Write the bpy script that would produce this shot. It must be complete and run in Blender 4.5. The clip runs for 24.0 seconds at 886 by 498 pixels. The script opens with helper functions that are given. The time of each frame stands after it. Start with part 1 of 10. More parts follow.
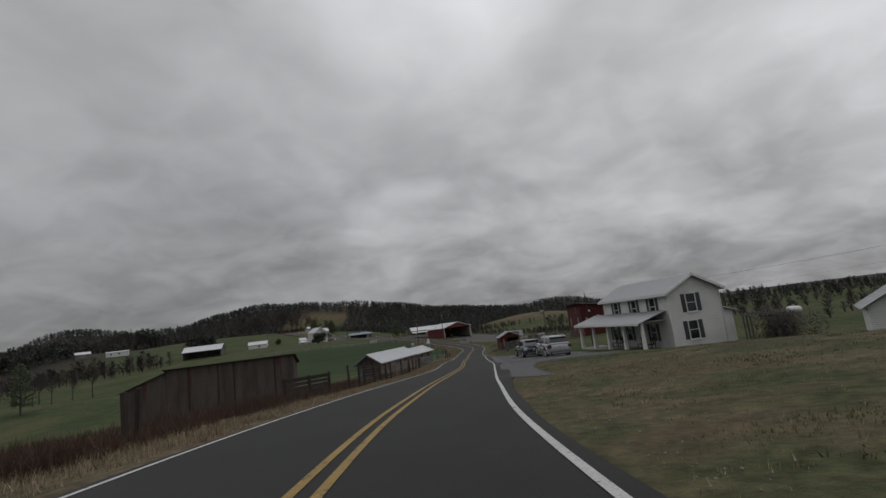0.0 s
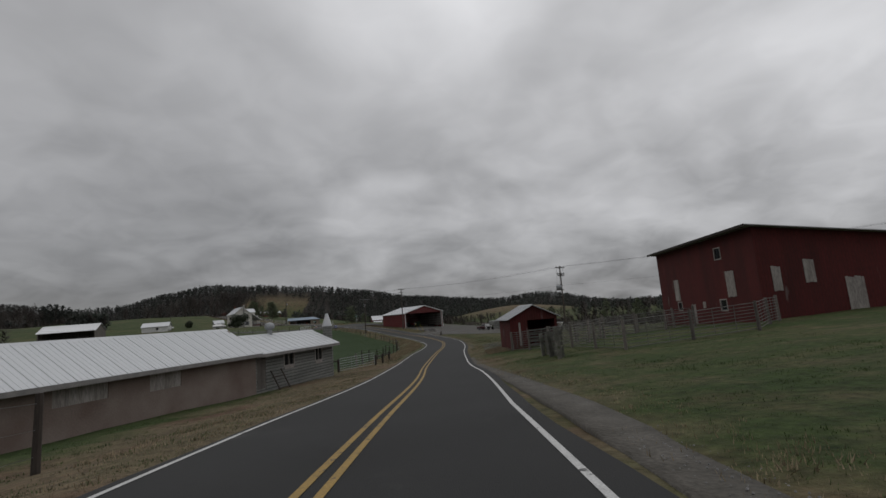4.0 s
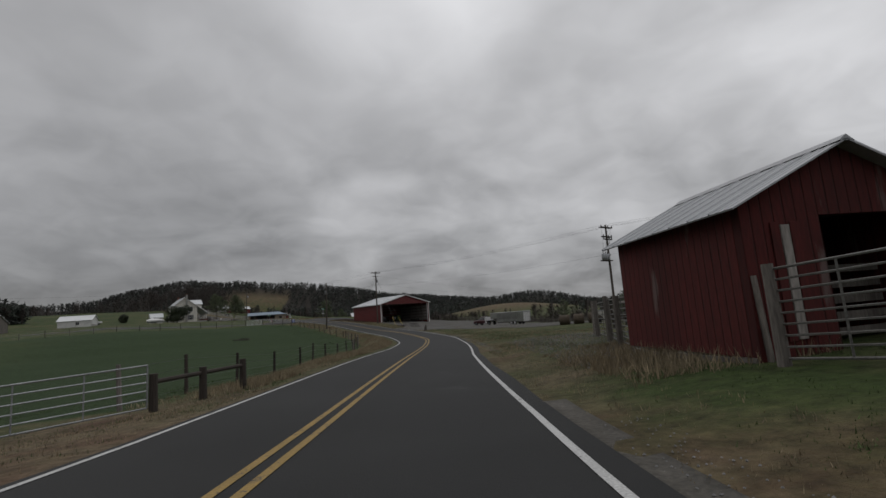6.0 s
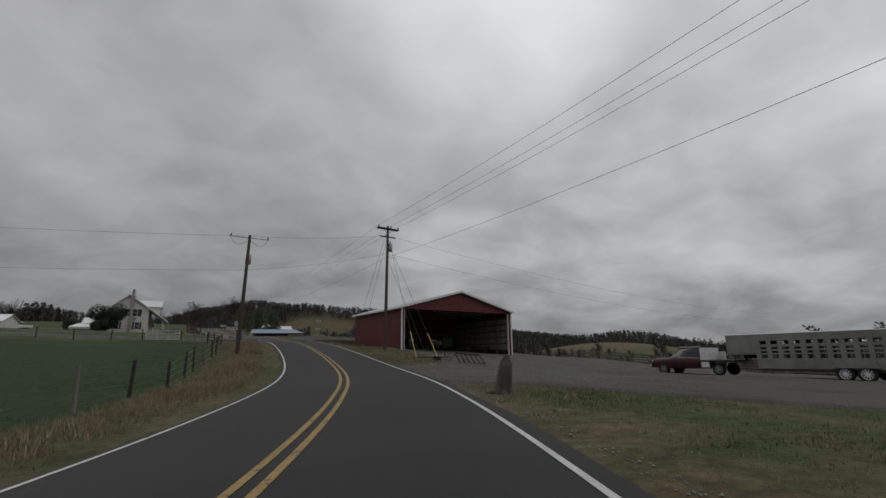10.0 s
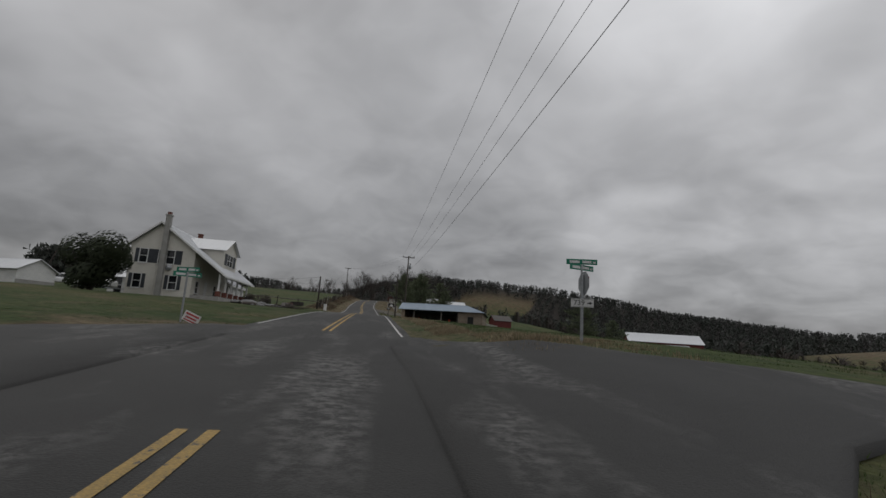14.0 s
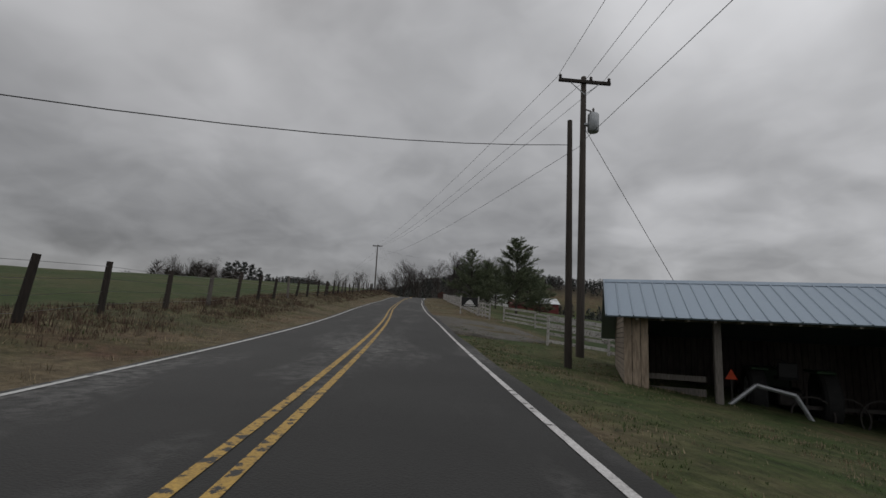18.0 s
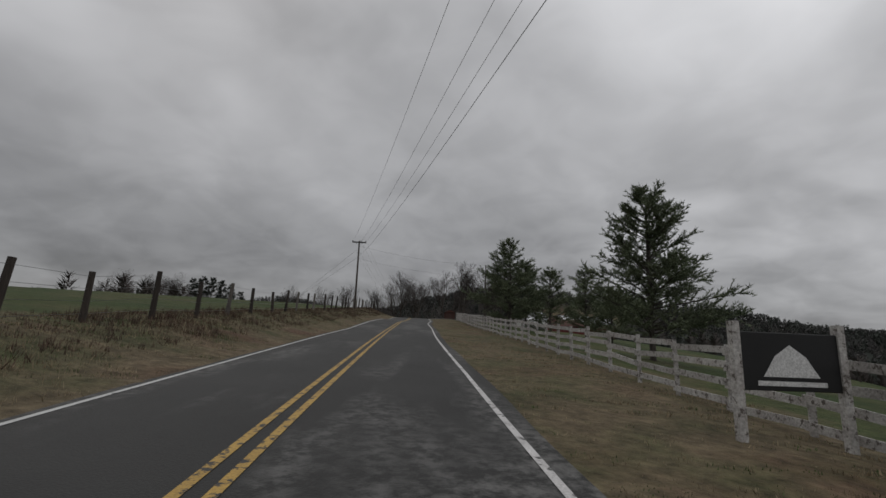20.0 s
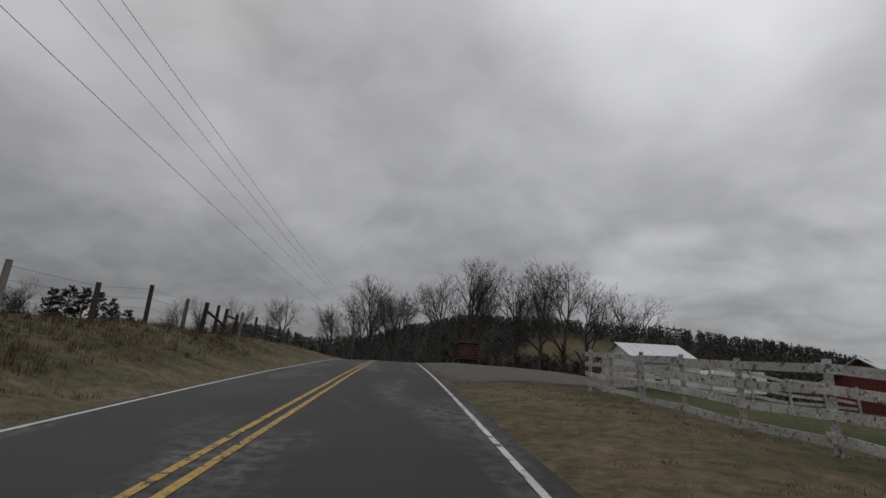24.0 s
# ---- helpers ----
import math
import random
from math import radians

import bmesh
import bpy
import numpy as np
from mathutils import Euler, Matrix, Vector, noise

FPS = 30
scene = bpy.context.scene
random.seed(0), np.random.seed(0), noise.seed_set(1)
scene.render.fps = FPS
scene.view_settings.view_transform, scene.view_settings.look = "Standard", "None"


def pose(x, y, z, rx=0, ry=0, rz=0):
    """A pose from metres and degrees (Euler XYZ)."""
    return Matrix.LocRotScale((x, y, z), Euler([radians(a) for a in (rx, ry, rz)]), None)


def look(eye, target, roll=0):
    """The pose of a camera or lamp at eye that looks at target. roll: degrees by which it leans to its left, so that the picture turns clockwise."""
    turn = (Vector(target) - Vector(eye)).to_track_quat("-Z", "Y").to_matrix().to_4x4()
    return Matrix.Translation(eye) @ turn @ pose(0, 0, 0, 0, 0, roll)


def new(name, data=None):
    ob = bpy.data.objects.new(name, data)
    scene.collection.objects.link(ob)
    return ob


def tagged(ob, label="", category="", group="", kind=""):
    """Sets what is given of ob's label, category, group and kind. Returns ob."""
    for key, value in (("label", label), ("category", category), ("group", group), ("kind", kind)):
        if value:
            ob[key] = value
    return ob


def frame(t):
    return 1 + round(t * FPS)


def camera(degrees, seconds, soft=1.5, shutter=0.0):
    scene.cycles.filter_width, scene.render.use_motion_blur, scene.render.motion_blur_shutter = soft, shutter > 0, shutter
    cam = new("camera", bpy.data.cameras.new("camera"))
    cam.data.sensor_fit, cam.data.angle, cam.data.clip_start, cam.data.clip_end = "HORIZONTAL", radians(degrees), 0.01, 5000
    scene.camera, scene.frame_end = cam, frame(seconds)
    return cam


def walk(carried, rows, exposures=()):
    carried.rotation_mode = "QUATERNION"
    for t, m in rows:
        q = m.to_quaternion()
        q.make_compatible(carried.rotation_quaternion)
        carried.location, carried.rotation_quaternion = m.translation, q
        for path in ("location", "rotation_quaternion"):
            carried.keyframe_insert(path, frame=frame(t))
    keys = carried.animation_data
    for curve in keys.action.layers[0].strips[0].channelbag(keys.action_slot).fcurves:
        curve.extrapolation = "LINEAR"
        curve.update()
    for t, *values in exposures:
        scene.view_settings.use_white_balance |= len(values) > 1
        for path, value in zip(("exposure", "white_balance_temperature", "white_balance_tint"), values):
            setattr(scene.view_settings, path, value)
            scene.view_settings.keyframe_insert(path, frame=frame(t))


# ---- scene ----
cam = camera(86.0, 24.0)

PATH = [
    (0.0, pose(-0.00, 0.00, 1.22, 99.14, 6.95, -2.05)),
    (0.5, pose(0.19, 7.65, 0.84, 98.91, 7.68, -3.74)),
    (1.0, pose(0.68, 15.34, 0.32, 98.93, 7.74, -5.40)),
    (1.5, pose(1.41, 23.17, -0.17, 98.75, 7.50, -6.60)),
    (2.0, pose(2.61, 31.11, -0.75, 98.67, 6.40, -6.59)),
    (2.5, pose(3.52, 38.99, -1.11, 98.57, 5.81, -6.24)),
    (4.5, pose(6.96, 71.47, -2.79, 97.90, 4.48, -5.13)),
    (5.0, pose(7.86, 79.94, -3.44, 97.69, 4.36, -5.60)),
    (5.5, pose(8.73, 88.43, -3.91, 97.74, 4.24, -6.15)),
    (6.0, pose(9.49, 96.88, -4.40, 98.12, 4.24, -6.63)),
    (6.5, pose(10.48, 105.46, -4.67, 99.55, 3.87, -7.01)),
    (7.0, pose(11.65, 114.24, -4.89, 100.90, 3.90, -6.90)),
    (7.5, pose(12.97, 123.04, -5.06, 101.73, 3.31, -6.32)),
    (8.0, pose(14.11, 131.80, -5.27, 101.86, 3.29, -5.24)),
    (8.5, pose(14.92, 140.44, -5.41, 102.34, 2.68, -3.71)),
    (9.0, pose(15.38, 149.06, -5.53, 102.44, 2.04, -1.81)),
    (9.5, pose(15.38, 157.60, -5.62, 102.58, 1.44, 0.22)),
    (10.0, pose(14.84, 165.95, -5.56, 102.80, 0.57, 2.47)),
    (10.5, pose(13.78, 174.26, -5.35, 103.03, -0.03, 5.26)),
    (11.0, pose(12.00, 182.59, -5.18, 102.77, -0.79, 8.17)),
    (11.5, pose(9.72, 190.88, -5.04, 103.03, -0.93, 11.03)),
    (13.5, pose(-3.49, 222.94, -2.40, 101.16, -3.43, 21.39)),
    (14.0, pose(-8.01, 230.40, -1.95, 100.04, -3.54, 22.50)),
    (14.5, pose(-12.66, 238.01, -1.50, 99.45, -3.39, 23.64)),
    (15.0, pose(-17.57, 245.75, -0.99, 98.68, -3.15, 23.66)),
    (15.5, pose(-22.17, 253.49, -0.51, 98.57, -2.98, 23.75)),
    (16.0, pose(-26.85, 261.27, 0.03, 98.81, -3.03, 23.76)),
    (16.5, pose(-31.58, 269.02, 0.45, 99.04, -3.02, 24.09)),
    (17.0, pose(-36.55, 276.97, 0.79, 99.27, -2.91, 25.01)),
    (17.5, pose(-41.58, 285.03, 1.00, 99.28, -2.85, 26.45)),
    (18.0, pose(-46.58, 293.38, 1.28, 99.70, -3.00, 27.64)),
    (18.5, pose(-51.75, 301.63, 1.83, 99.88, -2.76, 28.20)),
    (20.5, pose(-71.82, 334.34, 4.75, 102.88, -2.20, 27.22)),
    (21.0, pose(-76.63, 342.35, 5.38, 103.65, -2.30, 26.95)),
    (21.5, pose(-81.30, 350.07, 6.06, 104.07, -2.26, 26.69)),
    (22.0, pose(-85.78, 357.73, 6.72, 103.80, -2.21, 26.63)),
    (22.5, pose(-90.25, 365.29, 7.39, 103.32, -2.17, 25.80)),
    (23.0, pose(-94.95, 372.90, 8.10, 103.45, -1.98, 25.28)),
    (23.5, pose(-99.28, 380.49, 8.74, 104.45, -2.99, 24.79)),
    (24.0, pose(-103.45, 388.89, 9.54, 105.61, -2.48, 25.42)),
]
walk(cam, PATH)

# ---- sky, sun ----
world = bpy.data.worlds.new("overcast_sky")
scene.world = world
world.use_nodes = True
wn, wl = world.node_tree.nodes, world.node_tree.links
wn.clear()
SUN_EL, SUN_AZ = radians(42), radians(-60)


def wnode(kind, **kw):
    n = wn.new(kind)
    for k, v in kw.items():
        n.inputs[k].default_value = v
    return n


w_tex = wn.new("ShaderNodeTexCoord")
w_sep = wn.new("ShaderNodeSeparateXYZ")
wl.new(w_tex.outputs["Generated"], w_sep.inputs[0])
w_abs = wn.new("ShaderNodeMath")
w_abs.operation = "MAXIMUM"
w_abs.inputs[1].default_value = 0.0
wl.new(w_sep.outputs["Z"], w_abs.inputs[0])
w_add = wn.new("ShaderNodeMath")
w_add.operation = "ADD"
w_add.inputs[1].default_value = 0.34
wl.new(w_abs.outputs[0], w_add.inputs[0])
w_div = wn.new("ShaderNodeVectorMath")
w_div.operation = "DIVIDE"
w_cmb = wn.new("ShaderNodeCombineXYZ")
for k in range(3):
    wl.new(w_add.outputs[0], w_cmb.inputs[k])
wl.new(w_tex.outputs["Generated"], w_div.inputs[0])
wl.new(w_cmb.outputs[0], w_div.inputs[1])


def cloud_layer(scale, detail, rough, place, low, high):
    """Noise over the cloud deck, brought to the range from -1 to 1."""
    off = wn.new("ShaderNodeMapping")
    off.inputs["Location"].default_value, off.inputs["Scale"].default_value = place, (1, 1, 0)
    wl.new(w_div.outputs[0], off.inputs["Vector"])
    tex = wnode("ShaderNodeTexNoise", Scale=scale, Detail=detail, Roughness=rough, Distortion=0.6)
    wl.new(off.outputs[0], tex.inputs["Vector"])
    out = wn.new("ShaderNodeMapRange")
    out.interpolation_type = "SMOOTHSTEP"
    out.inputs["From Min"].default_value, out.inputs["From Max"].default_value = low, high
    out.inputs["To Min"].default_value, out.inputs["To Max"].default_value = -1.0, 1.0
    wl.new(tex.outputs["Fac"], out.inputs["Value"])
    return out.outputs[0]


def w_math(op, a, b):
    n = wn.new("ShaderNodeMath")
    n.operation = op
    for k, v in enumerate((a, b)):
        if isinstance(v, (int, float)):
            n.inputs[k].default_value = v
        else:
            wl.new(v, n.inputs[k])
    return n.outputs[0]


# broad masses, soft rolls, and small billows that show best low over the hills
w_broad = cloud_layer(1.15, 2.0, 0.45, (5.2, 2.1, 0.3), 0.32, 0.68)
w_rolls = cloud_layer(3.0, 3.0, 0.48, (1.3, 7.4, 2.2), 0.32, 0.68)
w_billow = cloud_layer(8.0, 3.0, 0.5, (4.1, 0.7, 3.9), 0.3, 0.7)
w_low = wn.new("ShaderNodeMapRange")
w_low.inputs["From Min"].default_value, w_low.inputs["From Max"].default_value = 0.02, 0.4
w_low.inputs["To Min"].default_value, w_low.inputs["To Max"].default_value = 1.0, 0.35
wl.new(w_sep.outputs["Z"], w_low.inputs["Value"])
w_amount = w_math("ADD", w_math("MULTIPLY", w_broad, 0.2), w_math("ADD", w_math("MULTIPLY", w_math("MULTIPLY", w_rolls, 0.18), w_low.outputs[0]), w_math("MULTIPLY", w_math("MULTIPLY", w_billow, 0.07), w_low.outputs[0])))
# the deck is thick low down and to the west, thinner overhead and eastwards
w_gain = wn.new("ShaderNodeMapRange")
w_gain.interpolation_type = "SMOOTHSTEP"
w_gain.inputs["From Min"].default_value, w_gain.inputs["From Max"].default_value = -0.1, 0.55
w_gain.inputs["To Min"].default_value, w_gain.inputs["To Max"].default_value = 0.215, 0.53
wl.new(w_sep.outputs["Z"], w_gain.inputs["Value"])
w_level = w_math("MULTIPLY", w_gain.outputs[0], w_math("ADD", 0.96, w_math("MULTIPLY", w_sep.outputs["X"], 0.29)))
w_level = w_math("MULTIPLY", w_level, w_math("ADD", 1.0, w_amount))
# brightest straight overhead, as under any overcast sky
w_zenith = wn.new("ShaderNodeMapRange")
w_zenith.inputs["From Min"].default_value, w_zenith.inputs["From Max"].default_value = 0.62, 1.0
w_zenith.inputs["To Min"].default_value, w_zenith.inputs["To Max"].default_value = 1.0, 1.7
wl.new(w_sep.outputs["Z"], w_zenith.inputs["Value"])
w_level = w_math("MULTIPLY", w_level, w_zenith.outputs[0])
w_tint = wn.new("ShaderNodeVectorMath")
w_tint.operation = "SCALE"
w_tint.inputs[0].default_value = (0.995, 0.998, 1.025)
wl.new(w_level, w_tint.inputs["Scale"])
w_tone = w_tint
w_sky = wn.new("ShaderNodeTexSky")
w_sky.sky_type = "NISHITA"
w_sky.sun_disc = False
w_sky.sun_elevation, w_sky.sun_rotation = SUN_EL, SUN_AZ
w_bg1 = wnode("ShaderNodeBackground", Strength=1.16)
w_bg2 = wnode("ShaderNodeBackground", Strength=0.05)
w_sum = wn.new("ShaderNodeMixShader")
w_sum.inputs[0].default_value = 0.05
w_out = wn.new("ShaderNodeOutputWorld")
wl.new(w_tone.outputs[0], w_bg1.inputs[0])
wl.new(w_sky.outputs[0], w_bg2.inputs[0])
wl.new(w_bg1.outputs[0], w_sum.inputs[1])
wl.new(w_bg2.outputs[0], w_sum.inputs[2])
wl.new(w_sum.outputs[0], w_out.inputs[0])

sun = new("sun", bpy.data.lights.new("sun", "SUN"))
sun.data.energy, sun.data.angle, sun.data.color = 0.35, radians(35), (1.0, 0.97, 0.93)
sun.matrix_world = look((300 * math.cos(SUN_EL) * math.sin(SUN_AZ), 300 * math.cos(SUN_EL) * math.cos(SUN_AZ), 300 * math.sin(SUN_EL)), (0, 0, 0))


# ---- materials ----
def mat(name, c1, c2=None, scale=3.0, rough=0.85, metal=0.0, bump=0.3, fine=40.0, stretch=(1, 1, 1), c3=None, patch=0.4,
        wear=None, wear_scale=2.0, wear_at=0.6, random_tint=0.0, spec=0.3, bump_d=0.02, grain_amount=0.28, island_tint=0.0):
    """Two-scale noise paint: broad patches of c1 and c2, fine grain, and wear of a third colour."""
    m = bpy.data.materials.new(name)
    m.use_nodes = True
    n, l = m.node_tree.nodes, m.node_tree.links
    b = n["Principled BSDF"]
    b.inputs["Metallic"].default_value = metal
    b.inputs["Specular IOR Level"].default_value = spec
    c2 = c2 or tuple(v * 0.72 for v in c1)
    tc = n.new("ShaderNodeTexCoord")
    mp = n.new("ShaderNodeMapping")
    mp.inputs["Scale"].default_value = stretch
    l.new(tc.outputs["Object"], mp.inputs["Vector"])
    broad = n.new("ShaderNodeTexNoise")
    broad.inputs["Scale"].default_value, broad.inputs["Detail"].default_value = scale, 4
    grain = n.new("ShaderNodeTexNoise")
    grain.inputs["Scale"].default_value, grain.inputs["Detail"].default_value = fine, 3
    for t in (broad, grain):
        l.new(mp.outputs[0], t.inputs["Vector"])
    ramp = n.new("ShaderNodeValToRGB")
    ramp.color_ramp.elements[0].position, ramp.color_ramp.elements[1].position = 0.5 - patch / 2, 0.5 + patch / 2
    ramp.color_ramp.elements[0].color, ramp.color_ramp.elements[1].color = (*c1, 1), (*c2, 1)
    if c3:
        e = ramp.color_ramp.elements.new(0.5)
        e.color = (*c3, 1)
    l.new(broad.outputs["Fac"], ramp.inputs[0])
    hsv = n.new("ShaderNodeHueSaturation")
    val = n.new("ShaderNodeMapRange")
    val.inputs["To Min"].default_value, val.inputs["To Max"].default_value = 1 - grain_amount, 1 + grain_amount
    val.inputs["From Min"].default_value, val.inputs["From Max"].default_value = 0.3, 0.7
    l.new(grain.outputs["Fac"], val.inputs["Value"])
    l.new(val.outputs[0], hsv.inputs["Value"])
    l.new(ramp.outputs[0], hsv.inputs["Color"])
    col = hsv.outputs[0]
    if wear:
        wt = n.new("ShaderNodeTexNoise")
        wt.inputs["Scale"].default_value, wt.inputs["Detail"].default_value, wt.inputs["Roughness"].default_value = wear_scale, 7, 0.65
        l.new(mp.outputs[0], wt.inputs["Vector"])
        wr = n.new("ShaderNodeMapRange")
        wr.inputs["From Min"].default_value, wr.inputs["From Max"].default_value = wear_at, wear_at + 0.06
        l.new(wt.outputs["Fac"], wr.inputs["Value"])
        mx = n.new("ShaderNodeMix")
        mx.data_type = "RGBA"
        l.new(wr.outputs[0], mx.inputs["Factor"])
        l.new(col, mx.inputs[6])
        mx.inputs[7].default_value = (*wear, 1)
        col = mx.outputs[2]
    if random_tint:
        oi = n.new("ShaderNodeObjectInfo")
        rv = n.new("ShaderNodeMapRange")
        rv.inputs["To Min"].default_value, rv.inputs["To Max"].default_value = 1 - random_tint, 1 + random_tint
        l.new(oi.outputs["Random"], rv.inputs["Value"])
        h2 = n.new("ShaderNodeHueSaturation")
        l.new(rv.outputs[0], h2.inputs["Value"])
        l.new(col, h2.inputs["Color"])
        col = h2.outputs[0]
    if island_tint:
        gi = n.new("ShaderNodeNewGeometry")
        iv = n.new("ShaderNodeMapRange")
        iv.inputs["To Min"].default_value, iv.inputs["To Max"].default_value = 1 - island_tint, 1 + island_tint
        l.new(gi.outputs["Random Per Island"], iv.inputs["Value"])
        h3 = n.new("ShaderNodeHueSaturation")
        l.new(iv.outputs[0], h3.inputs["Value"])
        l.new(col, h3.inputs["Color"])
        col = h3.outputs[0]
    l.new(col, b.inputs["Base Color"])
    rr = n.new("ShaderNodeMapRange")
    rr.inputs["To Min"].default_value, rr.inputs["To Max"].default_value = max(rough - 0.12, 0.03), min(rough + 0.1, 1)
    l.new(grain.outputs["Fac"], rr.inputs["Value"])
    l.new(rr.outputs[0], b.inputs["Roughness"])
    if bump:
        bp = n.new("ShaderNodeBump")
        bp.inputs["Strength"].default_value, bp.inputs["Distance"].default_value = bump, bump_d
        l.new(grain.outputs["Fac"], bp.inputs["Height"])
        l.new(bp.outputs[0], b.inputs["Normal"])
    return m


def bands(m, axis, period, depth=0.012, share=0.12):
    """Adds narrow grooves every period metres along an axis (siding laps, boards, sheet ribs) as relief."""
    n, l = m.node_tree.nodes, m.node_tree.links
    b = n["Principled BSDF"]
    tc = n.new("ShaderNodeTexCoord")
    sep = n.new("ShaderNodeSeparateXYZ")
    l.new(tc.outputs["Object"], sep.inputs[0])
    mod = n.new("ShaderNodeMath")
    mod.operation = "PINGPONG"
    mod.inputs[1].default_value = period / 2
    l.new(sep.outputs[axis], mod.inputs[0])
    mr = n.new("ShaderNodeMapRange")
    mr.interpolation_type = "SMOOTHSTEP"
    mr.inputs["From Max"].default_value = period * share
    l.new(mod.outputs[0], mr.inputs["Value"])
    bp = n.new("ShaderNodeBump")
    bp.inputs["Strength"].default_value, bp.inputs["Distance"].default_value = 1.0, depth
    l.new(mr.outputs[0], bp.inputs["Height"])
    old = b.inputs["Normal"].links
    if old:
        l.new(old[0].from_socket, bp.inputs["Normal"])
    l.new(bp.outputs[0], b.inputs["Normal"])
    # the base colour is darker in the grooves
    src = b.inputs["Base Color"].links[0].from_socket
    mx = n.new("ShaderNodeMix")
    mx.data_type = "RGBA"
    mx.blend_type = "MULTIPLY"
    mx.inputs["Factor"].default_value = 1.0
    g = n.new("ShaderNodeMapRange")
    g.inputs["To Min"].default_value = 0.55
    l.new(mr.outputs[0], g.inputs["Value"])
    l.new(src, mx.inputs[6])
    l.new(g.outputs[0], mx.inputs[7])
    l.new(mx.outputs[2], b.inputs["Base Color"])
    return m


ASPHALT = mat("asphalt", (0.022, 0.0222, 0.022), (0.016, 0.0162, 0.016), 0.35, 0.8, bump=0.5, fine=60, stretch=(1, 1, 1), spec=0.2,
              wear=(0.034, 0.034, 0.033), wear_scale=0.28, wear_at=0.62, grain_amount=0.22)
YELLOW = mat("yellow_paint", (0.26, 0.17, 0.05), (0.2, 0.134, 0.04), 2, 0.7, wear=(0.045, 0.044, 0.043), wear_scale=7.0, wear_at=0.57)
WHITE_LINE = mat("white_line_paint", (0.42, 0.42, 0.41), (0.35, 0.35, 0.34), 2, 0.7, wear=(0.05, 0.05, 0.05), wear_scale=3.4, wear_at=0.6)
GRAVEL = mat("gravel", (0.15, 0.15, 0.155), (0.042, 0.042, 0.044), 26, 0.95, bump=1.0, fine=80, patch=0.25, bump_d=0.03, wear=(0.062, 0.06, 0.053), wear_scale=0.5, wear_at=0.62)
LOT_GRAVEL = mat("muddy_lot_gravel", (0.092, 0.088, 0.082), (0.044, 0.042, 0.039), 20, 0.95, bump=1.0, fine=50, patch=0.3, bump_d=0.05, wear=(0.056, 0.05, 0.038), wear_scale=0.35, wear_at=0.52)
DIRT_ROAD = mat("worn_gravel_drive", (0.085, 0.078, 0.068), (0.05, 0.046, 0.038), 1.5, 0.95, bump=0.8, fine=14, bump_d=0.04)
SIDING = bands(mat("white_siding", (0.62, 0.62, 0.6), (0.53, 0.53, 0.52), 0.8, 0.6, fine=8, bump=0.05, grain_amount=0.05), "Z", 0.125, 0.014, 0.16)
CREAM = bands(mat("cream_siding", (0.6, 0.58, 0.52), (0.52, 0.5, 0.45), 0.8, 0.6, fine=8, bump=0.05, grain_amount=0.05), "Z", 0.13, 0.014, 0.16)
TRIM = mat("white_trim_paint", (0.62, 0.62, 0.61), (0.52, 0.52, 0.51), 3, 0.5, bump=0.1, grain_amount=0.05)
SHUTTER = bands(mat("dark_shutter_paint", (0.045, 0.05, 0.058), (0.03, 0.034, 0.04), 4, 0.5, bump=0.2), "Z", 0.06)
TIN = mat("weathered_tin_roof", (0.34, 0.35, 0.36), (0.25, 0.25, 0.26), 0.7, 0.45, 0.35, bump=0.1, stretch=(1, 0.25, 1), wear=(0.2, 0.15, 0.12), wear_scale=0.9, wear_at=0.66, grain_amount=0.1)
TIN_WHITE = mat("pale_metal_roof", (0.5, 0.51, 0.52), (0.4, 0.41, 0.42), 0.6, 0.42, 0.15, bump=0.1, stretch=(1, 0.3, 1), grain_amount=0.07)
TIN_BLUE = mat("grey_blue_metal_roof", (0.2, 0.25, 0.3), (0.15, 0.19, 0.24), 0.6, 0.4, 0.3, bump=0.1, stretch=(1, 0.3, 1), grain_amount=0.07)
RED_METAL = bands(mat("red_sheet_metal", (0.13, 0.022, 0.022), (0.1, 0.018, 0.018), 0.7, 0.5, 0.0, bump=0.05, grain_amount=0.06), "X", 0.3, 0.02, 0.2)
RED_BARN = bands(mat("faded_red_barn_boards", (0.085, 0.014, 0.013), (0.052, 0.011, 0.01), 0.9, 0.85, stretch=(1, 1, 0.18), bump=0.3, fine=18,
                     wear=(0.11, 0.075, 0.07), wear_scale=1.1, wear_at=0.64), "X", 0.22, 0.02, 0.1)
WOOD_GREY = mat("weathered_grey_wood", (0.16, 0.145, 0.13), (0.09, 0.08, 0.072), 2.2, 0.9, stretch=(1, 1, 0.15), bump=0.6, fine=30, random_tint=0.25)
WOOD_LOG = bands(mat("grey_log_siding", (0.19, 0.192, 0.178), (0.12, 0.124, 0.115), 1.6, 0.9, stretch=(0.2, 1, 1), bump=0.5, fine=20), "Z", 0.2, 0.04, 0.2)
WOOD_DARK = mat("dark_creosote_wood", (0.045, 0.036, 0.03), (0.026, 0.022, 0.019), 2.0, 0.9, stretch=(1, 1, 0.12), bump=0.6, fine=30, random_tint=0.2)
POLE_WOOD = mat("utility_pole_wood", (0.075, 0.062, 0.052), (0.042, 0.036, 0.031), 1.6, 0.9, stretch=(1, 1, 0.06), bump=0.5, fine=26, random_tint=0.15)
